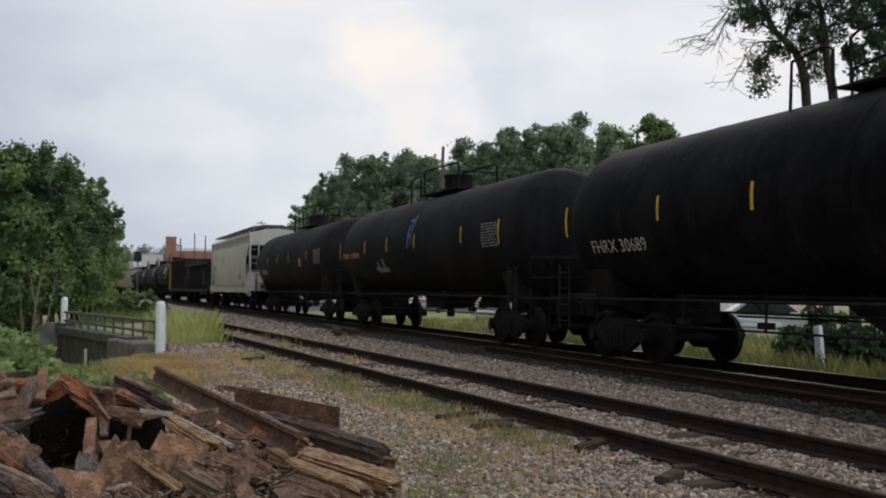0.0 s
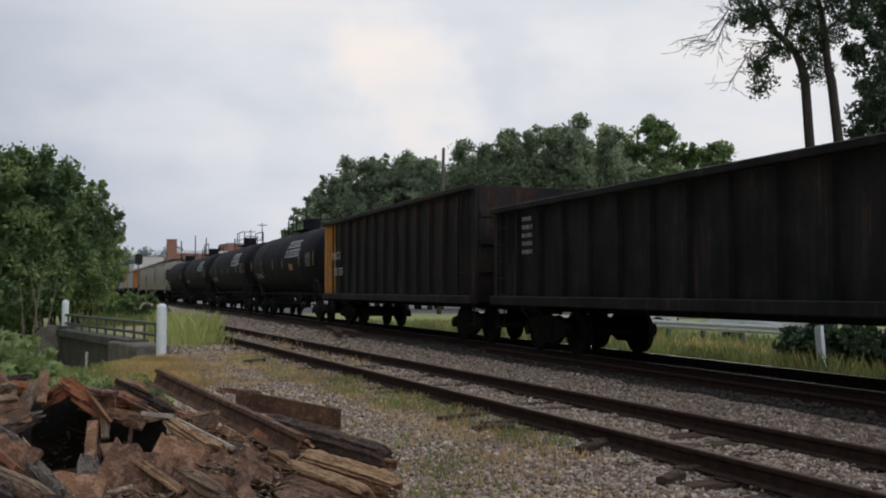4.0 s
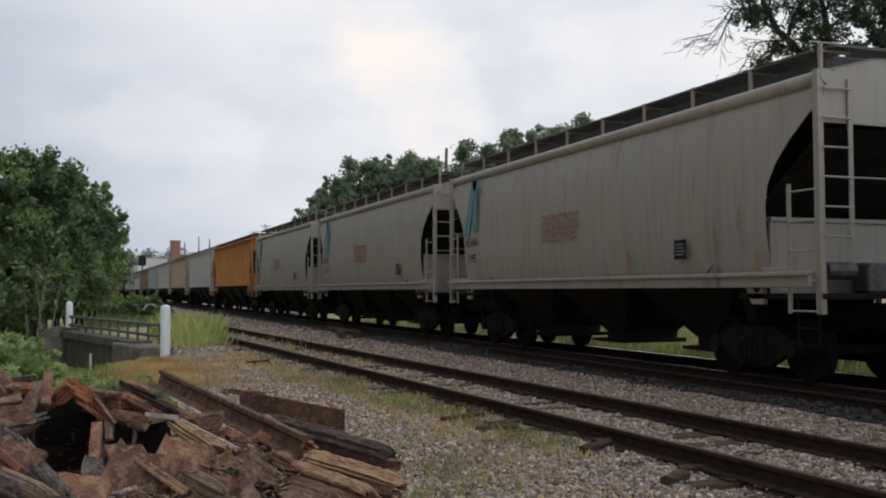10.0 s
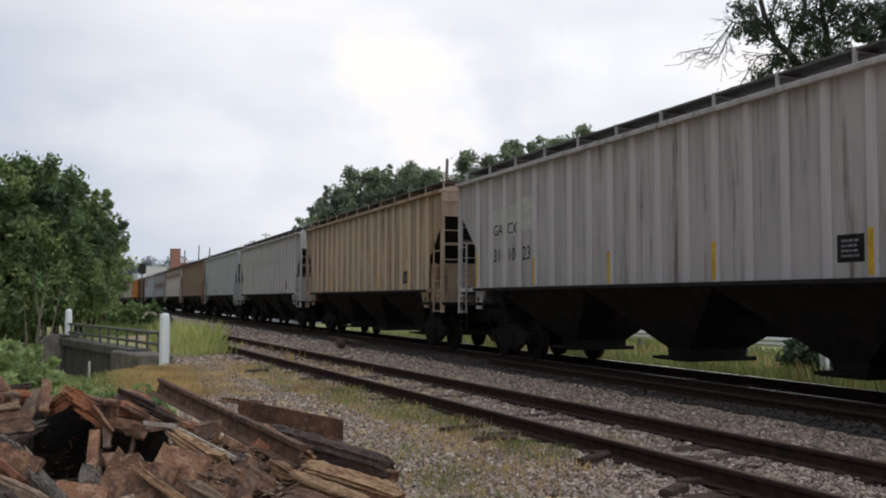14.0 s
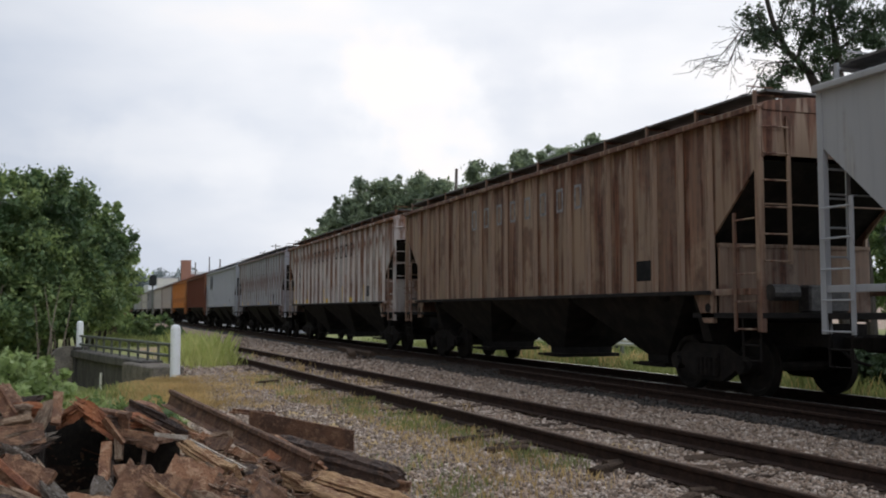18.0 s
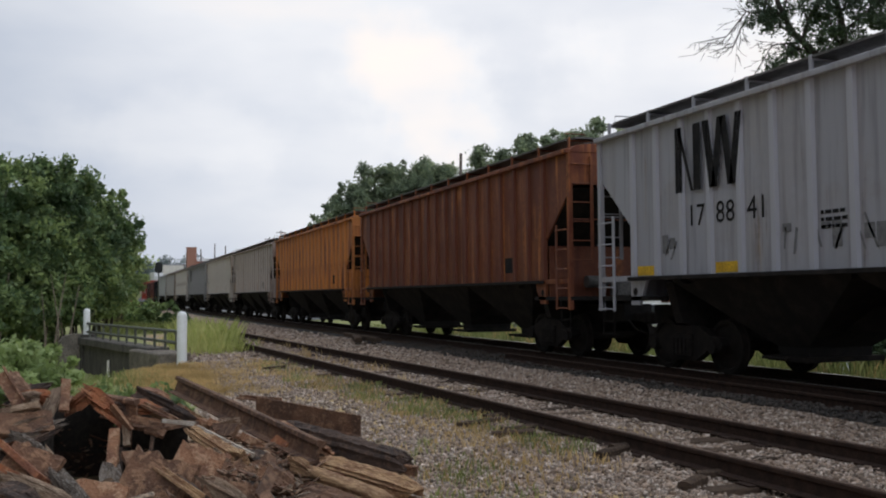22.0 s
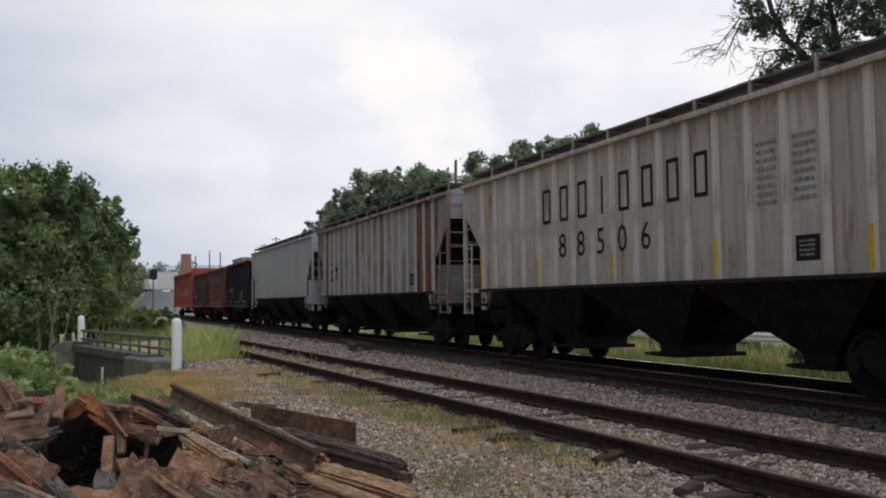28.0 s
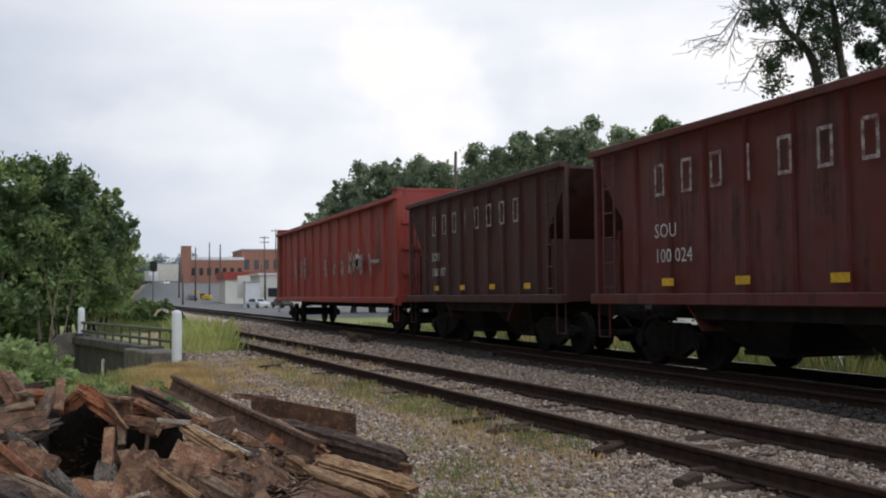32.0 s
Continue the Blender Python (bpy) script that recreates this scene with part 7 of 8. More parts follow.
def build_beyond():
    road = [(x, y, ground_z(x, y) + 0.03 + 0.5 * smooth_step(150, 230, y)) for y in steps((74, 364, 10)) for x in (13.6, 16.5, 19.5, 23.0, 27.0, 34.0, 44.0)]
    f = [(j * 7 + i, j * 7 + i + 1, j * 7 + i + 8, j * 7 + i + 7) for j in range(len(road) // 7 - 1) for i in range(6)]
    tagged(new("road", cloud_mesh("road", road, f, MAT["asphalt"])), "grey asphalt road and yard beside the line", "road", kind="structure")
    block("white_building", "long low white building beside the yard", 25.0, 46, 152, 166, -0.4, 4.6, MAT["cream"], MAT["white"], 0.3, 0.3, 4, 0.45)
    t = block("white_kiosk", "tall narrow white kiosk", 22.4, 24.6, 149.6, 151.8, -0.4, 3.4, MAT["white"], MAT["roofgrey"], 0.1, 0.12)
    t = block("sign_board", "pale square sign board on legs", 21.6, 23.6, 152.3, 152.6, 2.0, 4.5, MAT["cream"], MAT["cream"], 0.0, 0.02)
    block("red_roofed_shed", "shed with a red fascia", 25.0, 40.0, 193, 204, -0.2, 4.6, MAT["cream"], MAT["red"], 0.4, 1.5)
    t = block("brick_factory", "long brick factory with a pale roof", 29.2, 46, 311, 330, 4.6, 12.8, MAT["brick"], MAT["white"], 0.2, 0.9, 7, 0.55)
    block("brick_factory_hall", "tall brick factory hall", 46.5, 72, 318, 340, 4.6, 16.2, MAT["brick"], MAT["roofgrey"], 0.2, 0.5, 8, 0.6)
    c = thing("brick_stair_tower", "square red brick stair tower", "tower", (28.0, 309.6, 4.0))
    part("shaft", Shape().box(-1.45, 1.45, -1.45, 1.45, -1, 12.8), MAT["brick"], c)
    part("coping", Shape().box(-1.55, 1.55, -1.55, 1.55, 12.8, 13.1), MAT["brick"], c)
    block("pale_warehouse", "pale yellow warehouse on the hill", 21.6, 28.5, 343, 352, 6.2, 12.6, MAT["cream"], MAT["roofgrey"], 0.1, 0.3)
    k = thing("box_truck", "white box truck on the hill", "truck", (19.2, 341, ground_z(19.2, 341)), 12)
    part("box", Shape().box(-1.5, 1.5, -3, 2.6, 0.9, 4.2, 0.05), MAT["white"], k)
    part("cab", Shape().box(-1.2, 1.2, -4.6, -3.1, 0.7, 2.9, 0.1), MAT["white"], k)
    for y in (-3.9, 1.4):
        for s in (-1, 1):
            part("wheel", Shape().rod([(s * 1.0, y, 0.5), (s * 1.3, y, 0.5)], 0.5, 12), MAT["tyre"], k)
    e = thing("yellow_excavator", "yellow construction machine in the yard", "excavator", (23.6, 216, ground_z(23.6, 216)), 70)
    e.scale = (0.62, 0.62, 0.62)
    for s in (-1, 1):
        part("crawler", Shape().box(s - 0.3, s + 0.3, -1.9, 1.9, 0, 0.8, 0.15), MAT["steel"], e)
    part("house", Shape().box(-1.3, 1.3, -2.2, 1.0, 0.9, 2.3, 0.12), MAT["yellow"], e)
    part("cab", Shape().box(-1.2, -0.2, 0.0, 1.4, 0.95, 2.9, 0.08), MAT["glass"], e)
    part("boom", Shape().beam((0.3, 0.8, 1.6), (0.3, 3.6, 4.0), 0.4, 0.5).beam((0.3, 3.6, 4.0), (0.3, 5.6, 2.4), 0.35, 0.4), MAT["yellow"], e)
    for at, h, arms in (((20.5, 205.5), 12.0, 0), ((25.3, 203.5), 12.7, 0), ((26.7, 235.0), 13.6, 0), ((28.4, 170.6), 7.6, 0), ((25.6, 150.5), 7.2, 0), ((19.0, 227.0), 9.0, 0), ((16.6, 190.0), 6.4, 0), ((44.4, 262.0), 15.6, 2), ((47.5, 262.0), 17.5, 1)):
        utility_pole(at, h, arms)
    utility_pole((26.4, 69.8), 13.3, 0, 1.6)
    s = thing("track_signal", "black signal head on a slim grey mast", "signal", (6.75, 115.0, ground_z(6.75, 115) - 0.1))
    part("mast", Shape().rod([(0, 0, 0), (0, 0, 5.7)], 0.08, 8), MAT["galv"], s)
    part("head", Shape().prism([(-0.33, 4.6), (0.33, 4.6), (0.42, 4.9), (0.42, 5.5), (0.3, 5.8), (-0.3, 5.8), (-0.42, 5.5), (-0.42, 4.9)], 1, -0.12, 0.12), MAT["tyre"], s)
    part("backboard", Shape().rod([(0.0, -0.13, 5.45), (0.0, -0.3, 5.45)], 0.16, 10).rod([(0.0, -0.13, 4.98), (0.0, -0.3, 4.98)], 0.16, 10), MAT["tyre"], s)
    part("base_box", Shape().box(-0.35, 0.35, -0.3, 0.3, 0, 0.9, 0.04), MAT["galv"], s)
    parked_car((23.6, 145.5), 20, MAT["white"], "white parked car in the far yard")
    parked_car((27.4, 146.0), 15, MAT["glass"], "dark parked car in the far yard")
    parked_car((20.6, 215.0), 5, MAT["glass"], "dark car on the road")
    parked_car((21.2, 300.0), 5, MAT["white"], "white car on the road")
    # behind the train
    parked_car((23.8, 38.5), 62, MAT["white"], "white car parked beyond the grass", True)
    parked_car((24.4, 29.4), 60, MAT["white"], "white car parked beyond the grass")
    t = thing("white_trailer", "white caravan trailer parked beyond the grass", "trailer", (27.6, 41.0, ground_z(27.6, 41)), 55)
    part("box", Shape().box(-1.2, 1.2, -3.2, 3.2, 0.5, 3.0, 0.12), MAT["white"], t)
    for y in (-1.6, 0.4, 2.0):
        part("window", Shape().box(-1.23, -1.19, y - 0.4, y + 0.4, 1.6, 2.3), MAT["glass"], t)
    for s in (-1, 1):
        part("wheel", Shape().rod([(s * 0.95, -0.3, 0.36), (s * 1.2, -0.3, 0.36)], 0.36, 12), MAT["tyre"], t)
    a, b = Vector((18.8, 45.0)), Vector((20.9, 13.0))
    turn = math.degrees(math.atan2(b.y - a.y, b.x - a.x)) - 90
    g = thing("guard_rail", "pale galvanised guard rail beyond the grass", "guard rail", (a.x, a.y, -0.5), turn)
    L = (b - a).length
    part("beam", Shape().prism([(0, 0.48), (0.05, 0.56), (0, 0.62), (0.05, 0.70), (0, 0.78), (-0.02, 0.78), (-0.02, 0.48)], 1, 0, L), MAT["white"], g)
    post = Shape().box(-0.14, -0.02, -0.07, 0.07, -0.3, 0.80, 0.01).mesh("post")
    for k in range(17):
        part("post", post, MAT["galv"], g, at=pose(0, L * (k + 0.3) / 17, 0))
    w = thing("marker_post", "leaning white marker post in the grass", "post", (13.9, 15.2, ground_z(13.9, 15.2)), 0)
    w.rotation_euler = (radians(-14), radians(8), 0)
    part("stake", Shape().box(-0.05, 0.05, -0.09, 0.09, -0.2, 1.0, 0.015), MAT["whitepost"], w)
    # distant wooded hills
    rng = random.Random(9)
    for name, x0, x1, y0, y1, lo, hi, n in (("far_woods", -90, 26, 430, 560, 9, 21, 480), ("far_woods", 26, 140, 420, 520, 9, 20, 420), ("near_hedge", -16, 1.5, 90, 240, 2, 6, 200)):
        c = [(rng.uniform(x0, x1), rng.uniform(y0, y1), rng.uniform(0.3, 1.0) * rng.uniform(lo, hi)) for k in range(n)]
        r = 3.4 if name == "far_woods" else 1.5
        ob = new(name, leaves_mesh(name, c, [r * rng.uniform(0.7, 1.5) for k in c], 150, r * 0.17, MAT["leaffar" if name == "far_woods" else "leafdark"], n, 1.0))
        tagged(ob, "hazy distant wooded hillside" if name == "far_woods" else "dark hedge growing along the line", "trees", kind="stuff")


build_beyond()


# ---- scrap heap ----
HEAP = []


def heap_thing(name, label, category):
    t = thing(name, label, category, (0, 0, 0), 0, "pieces of the scrap heap")
    HEAP.append(t)
    return t


def along(p, q, roll=0.0):
    """Pose whose y axis runs from p to q, z as near up as it can be."""
    p, q = Vector(p), Vector(q)
    y = (q - p).normalized()
    x = y.cross(Vector((0, 0, 1))).normalized()
    m = Matrix((x, y, x.cross(y))).transposed().to_4x4()
    return Matrix.Translation(p) @ m @ pose(0, 0, 0, 0, roll, 0), (q - p).length


def scrap_rail(p, q, roll=0.0, mat="scrapdark", size=1.0):
    m, L = along(p, q, roll)
    t = heap_thing("scrap_rail", "old rusty rail thrown on the scrap heap", "rail")
    t.matrix_basis = m
    part("rail", Shape().prism([(x * size, (z + 0.08) * size) for x, z in rail_outline()], 1, 0, L), MAT[mat], t)


def scrap_angle(p, q, w=0.16, h=0.16, roll=0.0, mat="scrap", thick=0.018):
    m, L = along(p, q, roll)
    t = heap_thing("scrap_angle", "rusty steel angle bar on the scrap heap", "angle bar")
    t.matrix_basis = m
    s = Shape().prism([(0, 0), (w, 0), (w, thick), (thick, thick), (thick, h), (0, h)], 1, 0, L)
    part("flange", s, MAT[mat], t)


def scrap_plate(p, q, w, roll=0.0, mat="scrap", thick=0.02):
    m, L = along(p, q, roll)
    t = heap_thing("scrap_plate", "rusted steel plate on the scrap heap", "plate")
    t.matrix_basis = m
    rnd = random.Random(int(L * 1000 + w * 977))
    n, s = 9, Shape()
    left = [(-w / 2 + rnd.uniform(-1, 1) * 0.07 * w, L * i / n) for i in range(n + 1)]
    right = [(w / 2 + rnd.uniform(-1, 1) * 0.07 * w, L * i / n) for i in range(n + 1)]
    s.prism(left + right[::-1], 2, -thick / 2, thick / 2)
    part("sheet", s, MAT[mat], t)


def scrap_timber(p, q, w=0.22, h=0.17, roll=0.0, mat="timber", seed=0):
    """Split railway tie: ragged ends, uneven faces."""
    m, L = along(p, q, roll)
    t = heap_thing("broken_tie", "split and weathered wooden tie on the heap", "timber")
    t.matrix_basis = m
    rnd, rings = random.Random(seed), []
    n = max(5, int(L / 0.07))
    prof = [(-1, -1), (-0.5, -1.02), (0.1, -0.98), (0.6, -1.02), (1, -1), (1.02, -0.3), (0.98, 0.4), (1, 1), (0.55, 1.03), (0.0, 0.97), (-0.5, 1.03), (-1, 1), (-1.02, 0.4), (-0.98, -0.3)]
    prof = [q for i, q in enumerate(prof) for q in (q, tuple((c + d) / 2 for c, d in zip(q, prof[(i + 1) % len(prof)])))]
    grain = [rnd.uniform(-0.15, 0.12) - (0.16 if rnd.random() < 0.2 else 0) for k in prof]
    warp = [rnd.uniform(-0.10, 0.10) for k in range(n + 1)]
    for i in range(n + 1):
        e = (0.6 if i in (0, n) else 0.9 if i in (1, n - 1) else 1.0) + 0.5 * warp[i]
        rings.append([(x * w / 2 * (e + grain[k] + rnd.uniform(-0.05, 0.05)), L * i / n + (rnd.uniform(-0.10, 0.10) if i in (0, n) else rnd.uniform(-0.03, 0.03)), z * h / 2 * (e + grain[k] * 0.9 + rnd.uniform(-0.08, 0.06))) for k, (x, z) in enumerate(prof)])
    part("beam", Shape().loft(rings), MAT[mat], t)


def heap_top(x, y):
    h = 0.86 * math.exp(-((x + 0.40) / 1.5) ** 2 - ((y - 9.0) / 1.7) ** 2) + 0.25 * math.exp(-((x - 1.3) / 0.8) ** 2 - ((y - 7.8) / 2.2) ** 2)
    cave = smooth_step(-0.5, -0.3, x) * smooth_step(0.95, 0.8, x) * smooth_step(10.2, 9.9, y) * smooth_step(7.2, 8.0, y)
    return -0.36 + h * (1 - 0.95 * cave)


def build_heap():
    # long rail and bars that lie across the heap
    scrap_rail((0.96, 12.40, 0.29), (1.84, 8.30, 0.01), -14, "scrapdark", 1.25)
    scrap_angle((1.62, 11.60, 0.16), (2.01, 11.00, 0.16), 0.07, 0.05, 0, "scrap")
    scrap_angle((1.66, 10.60, 0.07), (2.56, 9.60, -0.07), 0.05, 0.22, 8, "scrapdark")
    scrap_timber((1.76, 10.80, 0.12), (2.56, 9.90, 0.01), 0.1, 0.06, 0, "scrap", 3)
    scrap_timber((1.75, 9.70, 0.00), (2.68, 8.50, -0.22), 0.24, 0.26, 10, "scrapblack", 4)
    scrap_timber((2.35, 9.10, -0.14), (2.54, 8.70, -0.14), 0.18, 0.2, 25, "scrapblack", 40)
    scrap_rail((2.61, 8.55, -0.22), (2.75, 8.35, -0.23), 0, "scrapdark", 0.6)
    scrap_timber((1.89, 8.50, -0.13), (2.38, 7.35, -0.20), 0.2, 0.15, 14, "timber", 6)
    scrap_timber((1.61, 8.10, -0.13), (2.00, 6.90, -0.18), 0.22, 0.17, -8, "timber", 7)
    scrap_timber((1.53, 7.70, -0.20), (1.76, 6.80, -0.18), 0.2, 0.16, 20, "scrapdark", 61)
    scrap_plate((1.61, 9.20, 0.02), (1.67, 8.90, -0.02), 0.1, 40, "scrapred", 0.03)
    scrap_rail((1.76, 9.60, 0.10), (2.03, 8.70, -0.06), 30, "scrap", 0.5)
    # row of tie plates beside a pale pipe
    scrap_plate((0.55, 10.60, 0.31), (0.64, 10.43, 0.28), 0.27, -38, "scrap", 0.07)
    scrap_plate((0.65, 10.40, 0.28), (0.73, 10.23, 0.24), 0.27, -28, "timber", 0.07)
    scrap_plate((0.75, 10.20, 0.24), (0.83, 10.03, 0.21), 0.27, -18, "scrap", 0.07)
    scrap_plate((0.84, 10.00, 0.21), (0.92, 9.83, 0.18), 0.27, -38, "scrap", 0.07)
    scrap_plate((0.93, 9.80, 0.17), (1.01, 9.63, 0.15), 0.27, -28, "timber", 0.07)
    scrap_plate((1.02, 9.60, 0.14), (1.09, 9.43, 0.12), 0.27, -18, "scrap", 0.07)
    scrap_plate((1.11, 9.40, 0.11), (1.17, 9.23, 0.09), 0.27, -38, "scrap", 0.07)
    scrap_plate((1.19, 9.20, 0.09), (1.25, 9.03, 0.07), 0.27, -28, "timber", 0.07)
    scrap_plate((1.26, 9.00, 0.06), (1.32, 8.83, 0.04), 0.27, -18, "scrap", 0.07)
    scrap_plate((1.33, 8.80, 0.04), (1.39, 8.63, 0.02), 0.27, -38, "scrap", 0.07)
    scrap_rail((0.60, 10.00, 0.24), (0.91, 9.00, 0.15), 60, "scrapdark", 0.6)
    scrap_angle((0.88, 9.00, 0.18), (1.24, 8.00, 0.05), 0.035, 0.03, 0, "pipe")
    scrap_angle((0.62, 9.20, 0.22), (0.86, 9.00, 0.21), 0.03, 0.03, 0, "pipe")
    scrap_plate((0.87, 8.80, 0.09), (1.18, 7.90, -0.02), 0.3, -62, "timber", 0.05)
    scrap_plate((0.95, 8.50, 0.03), (1.09, 7.90, -0.07), 0.34, -50, "greytimber", 0.05)
    scrap_timber((0.38, 9.90, 0.36), (0.78, 9.20, 0.22), 0.14, 0.1, 20, "timber", 41)
    scrap_timber((0.43, 10.20, 0.40), (0.63, 9.90, 0.36), 0.18, 0.16, 0, "scrap", 42)
    # deep hollow: back, roof and sides; near-black back and sides stand in for shade
    scrap_plate((-0.45, 10.10, 0.01), (0.17, 10.10, -0.02), 0.8, 88, "bark_and_hollow_shade", 0.03)
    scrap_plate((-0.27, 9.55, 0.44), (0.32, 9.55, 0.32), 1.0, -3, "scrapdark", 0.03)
    scrap_timber((-0.41, 10.00, -0.07), (-0.38, 8.70, 0.07), 0.1, 0.85, 0, "bark_and_hollow_shade", 20)
    scrap_timber((0.29, 10.00, -0.16), (0.21, 8.75, -0.01), 0.1, 0.8, 0, "bark_and_hollow_shade", 21)
    scrap_timber((-0.18, 8.75, 0.45), (-0.03, 8.70, 0.57), 0.16, 0.1, 20, "scrapred", 46)
    scrap_timber((-0.05, 8.70, 0.56), (0.14, 8.65, 0.41), 0.16, 0.11, -30, "scrapred", 47)
    scrap_angle((0.11, 8.45, 0.45), (0.26, 8.40, 0.25), 0.1, 0.06, -40, "scrap")
    scrap_rail((0.08, 8.90, 0.44), (0.34, 8.70, 0.41), 8, "scrapdark", 1.1)
    # second hollow: its back is near black in place of the shade inside
    scrap_plate((0.33, 9.60, -0.04), (0.84, 9.60, -0.04), 0.6, 88, "bark_and_hollow_shade", 0.03)
    scrap_plate((0.31, 9.20, 0.21), (0.76, 9.00, 0.21), 0.9, -4, "scrapdark", 0.03)
    scrap_angle((0.29, 8.70, 0.31), (0.52, 8.70, 0.26), 0.12, 0.05, -14, "scrap")
    # plates and boards that stand along the crest
    scrap_timber((-0.72, 9.40, 0.67), (-0.47, 8.60, 0.45), 0.16, 0.12, 30, "scrap", 9)
    scrap_timber((-0.58, 9.60, 0.51), (-0.37, 9.30, 0.45), 0.22, 0.12, -20, "scrapdark", 22)
    scrap_angle((-0.52, 9.30, 0.57), (-0.38, 9.10, 0.48), 0.08, 0.06, 30, "scrapdark")
    scrap_timber((0.04, 9.10, 0.50), (0.13, 8.90, 0.44), 0.05, 0.05, 10, "timber", 44)
    # the near slope
    scrap_timber((1.35, 8.30, -0.03), (1.48, 7.70, -0.10), 0.03, 0.03, 0, "timber", 28)
    scrap_timber((1.21, 8.00, -0.05), (1.42, 7.40, -0.13), 0.22, 0.16, 24, "scrapdark", 45)
    # bars and plates that stand along the crest
    scrap_angle((-0.70, 8.90, 0.75), (-0.51, 8.50, 0.50), 0.1, 0.07, 30, "scrap")
    scrap_plate((-0.29, 8.75, 0.60), (-0.38, 8.45, 0.40), 0.12, 18, "greytimber", 0.04)
    scrap_plate((-0.23, 8.80, 0.67), (-0.24, 8.50, 0.44), 0.08, -12, "scrap", 0.03)
    scrap_timber((-0.66, 8.95, 0.52), (-0.40, 8.95, 0.58), 0.13, 0.12, 10, "scrapblack", 70)
    scrap_timber((-0.53, 8.80, 0.55), (-0.35, 8.70, 0.53), 0.1, 0.1, 30, "scrapred", 71)
    scrap_plate((-0.75, 8.45, 0.42), (-0.41, 8.45, 0.48), 0.24, -24, "greytimber", 0.05)
    scrap_timber((-0.75, 8.25, 0.33), (-0.43, 8.35, 0.40), 0.1, 0.08, 15, "greytimber", 72)
    scrap_timber((-0.59, 8.20, 0.30), (-0.27, 8.35, 0.36), 0.07, 0.06, 40, "splintwood", 73)
    scrap_timber((-0.51, 8.15, 0.22), (-0.29, 8.30, 0.31), 0.05, 0.05, 0, "scrapblack", 74)
    scrap_angle((0.00, 8.95, 0.56), (0.06, 8.85, 0.46), 0.03, 0.03, 0, "pipe")
    # frame of the deep hollow
    scrap_timber((-0.00, 8.80, 0.46), (0.30, 8.80, 0.40), 0.12, 0.11, 4, "scrapblack", 75)
    scrap_angle((0.00, 8.65, 0.42), (0.21, 8.50, 0.27), 0.05, 0.04, -30, "scrapred")
    scrap_plate((0.16, 8.40, 0.28), (0.12, 8.10, -0.03), 0.085, 8, "scrap", 0.05)
    scrap_plate((0.19, 8.36, 0.14), (0.18, 8.15, -0.05), 0.05, -14, "scrapblack", 0.04)
    scrap_plate((0.24, 8.42, 0.31), (0.25, 8.34, 0.15), 0.06, 10, "greytimber", 0.05)
    scrap_timber((0.13, 8.05, 0.01), (0.14, 7.75, -0.15), 0.17, 0.13, 20, "splintwood", 76)
    scrap_timber((0.03, 7.90, -0.09), (0.23, 7.90, -0.05), 0.12, 0.1, 0, "greytimber", 77)
    # frame of the second hollow
    scrap_angle((0.24, 8.50, 0.33), (0.54, 8.40, 0.26), 0.07, 0.05, -12, "scrapdark")
    scrap_angle((0.54, 8.60, 0.30), (0.80, 8.55, 0.26), 0.03, 0.03, 0, "pipe")
    scrap_plate((0.40, 8.45, 0.27), (0.55, 8.40, 0.22), 0.08, 30, "scrapdark", 0.03)
    scrap_plate((0.46, 8.44, 0.22), (0.44, 8.38, 0.09), 0.03, 0, "scrapblack", 0.03)
    scrap_timber((0.30, 9.20, 0.41), (0.49, 9.10, 0.36), 0.14, 0.1, 20, "scrapred", 78)
    scrap_angle((0.39, 9.60, 0.46), (0.69, 9.20, 0.34), 0.09, 0.08, 20, "scrapblack")
    scrap_angle((0.42, 9.10, 0.39), (0.69, 8.80, 0.26), 0.05, 0.04, -10, "scrap")
    scrap_timber((0.51, 9.40, 0.42), (0.82, 9.00, 0.27), 0.08, 0.07, 15, "scrapblack", 79)
    # slabs of the near slope
    scrap_plate((0.75, 7.30, -0.06), (1.14, 7.20, -0.14), 0.22, 50, "scrapdark", 0.05)
    scrap_plate((-0.14, 7.30, -0.00), (0.21, 7.20, -0.06), 0.2, 50, "scrap", 0.05)
    scrap_plate((-0.60, 7.60, 0.22), (-0.26, 7.40, 0.11), 0.3, 52, "scrapdark", 0.05)
    scrap_plate((-0.71, 8.25, 0.38), (-0.32, 8.35, 0.38), 0.2, 44, "scrapdark", 0.05)
    scrap_plate((1.17, 7.70, -0.05), (1.37, 7.50, -0.15), 0.22, 52, "scrap", 0.04)
    scrap_plate((0.93, 7.80, -0.04), (1.20, 7.70, -0.10), 0.26, 48, "scrapdark", 0.05)
    scrap_plate((0.60, 8.05, 0.06), (0.97, 7.85, -0.05), 0.34, 54, "scrap", 0.05)
    scrap_plate((0.23, 7.85, 0.03), (0.67, 7.50, -0.08), 0.38, 58, "scrapdark", 0.06)
    scrap_angle((0.40, 7.90, 0.07), (0.73, 7.10, -0.09), 0.055, 0.05, -20, "timber")
    scrap_plate((0.25, 8.05, 0.14), (0.30, 7.85, 0.03), 0.1, 0, "scrap", 0.04)
    scrap_plate((0.58, 7.70, 0.01), (0.74, 7.20, -0.09), 0.1, -30, "scrapblack", 0.05)
    scrap_timber((0.77, 8.50, 0.22), (1.10, 8.00, 0.02), 0.11, 0.08, -20, "timber", 80)
    scrap_plate((0.87, 8.40, 0.19), (1.13, 8.00, 0.01), 0.05, -30, "scrapblack", 0.03)
    scrap_timber((0.76, 7.40, -0.00), (1.00, 7.10, -0.11), 0.12, 0.1, 10, "greytimber", 81)
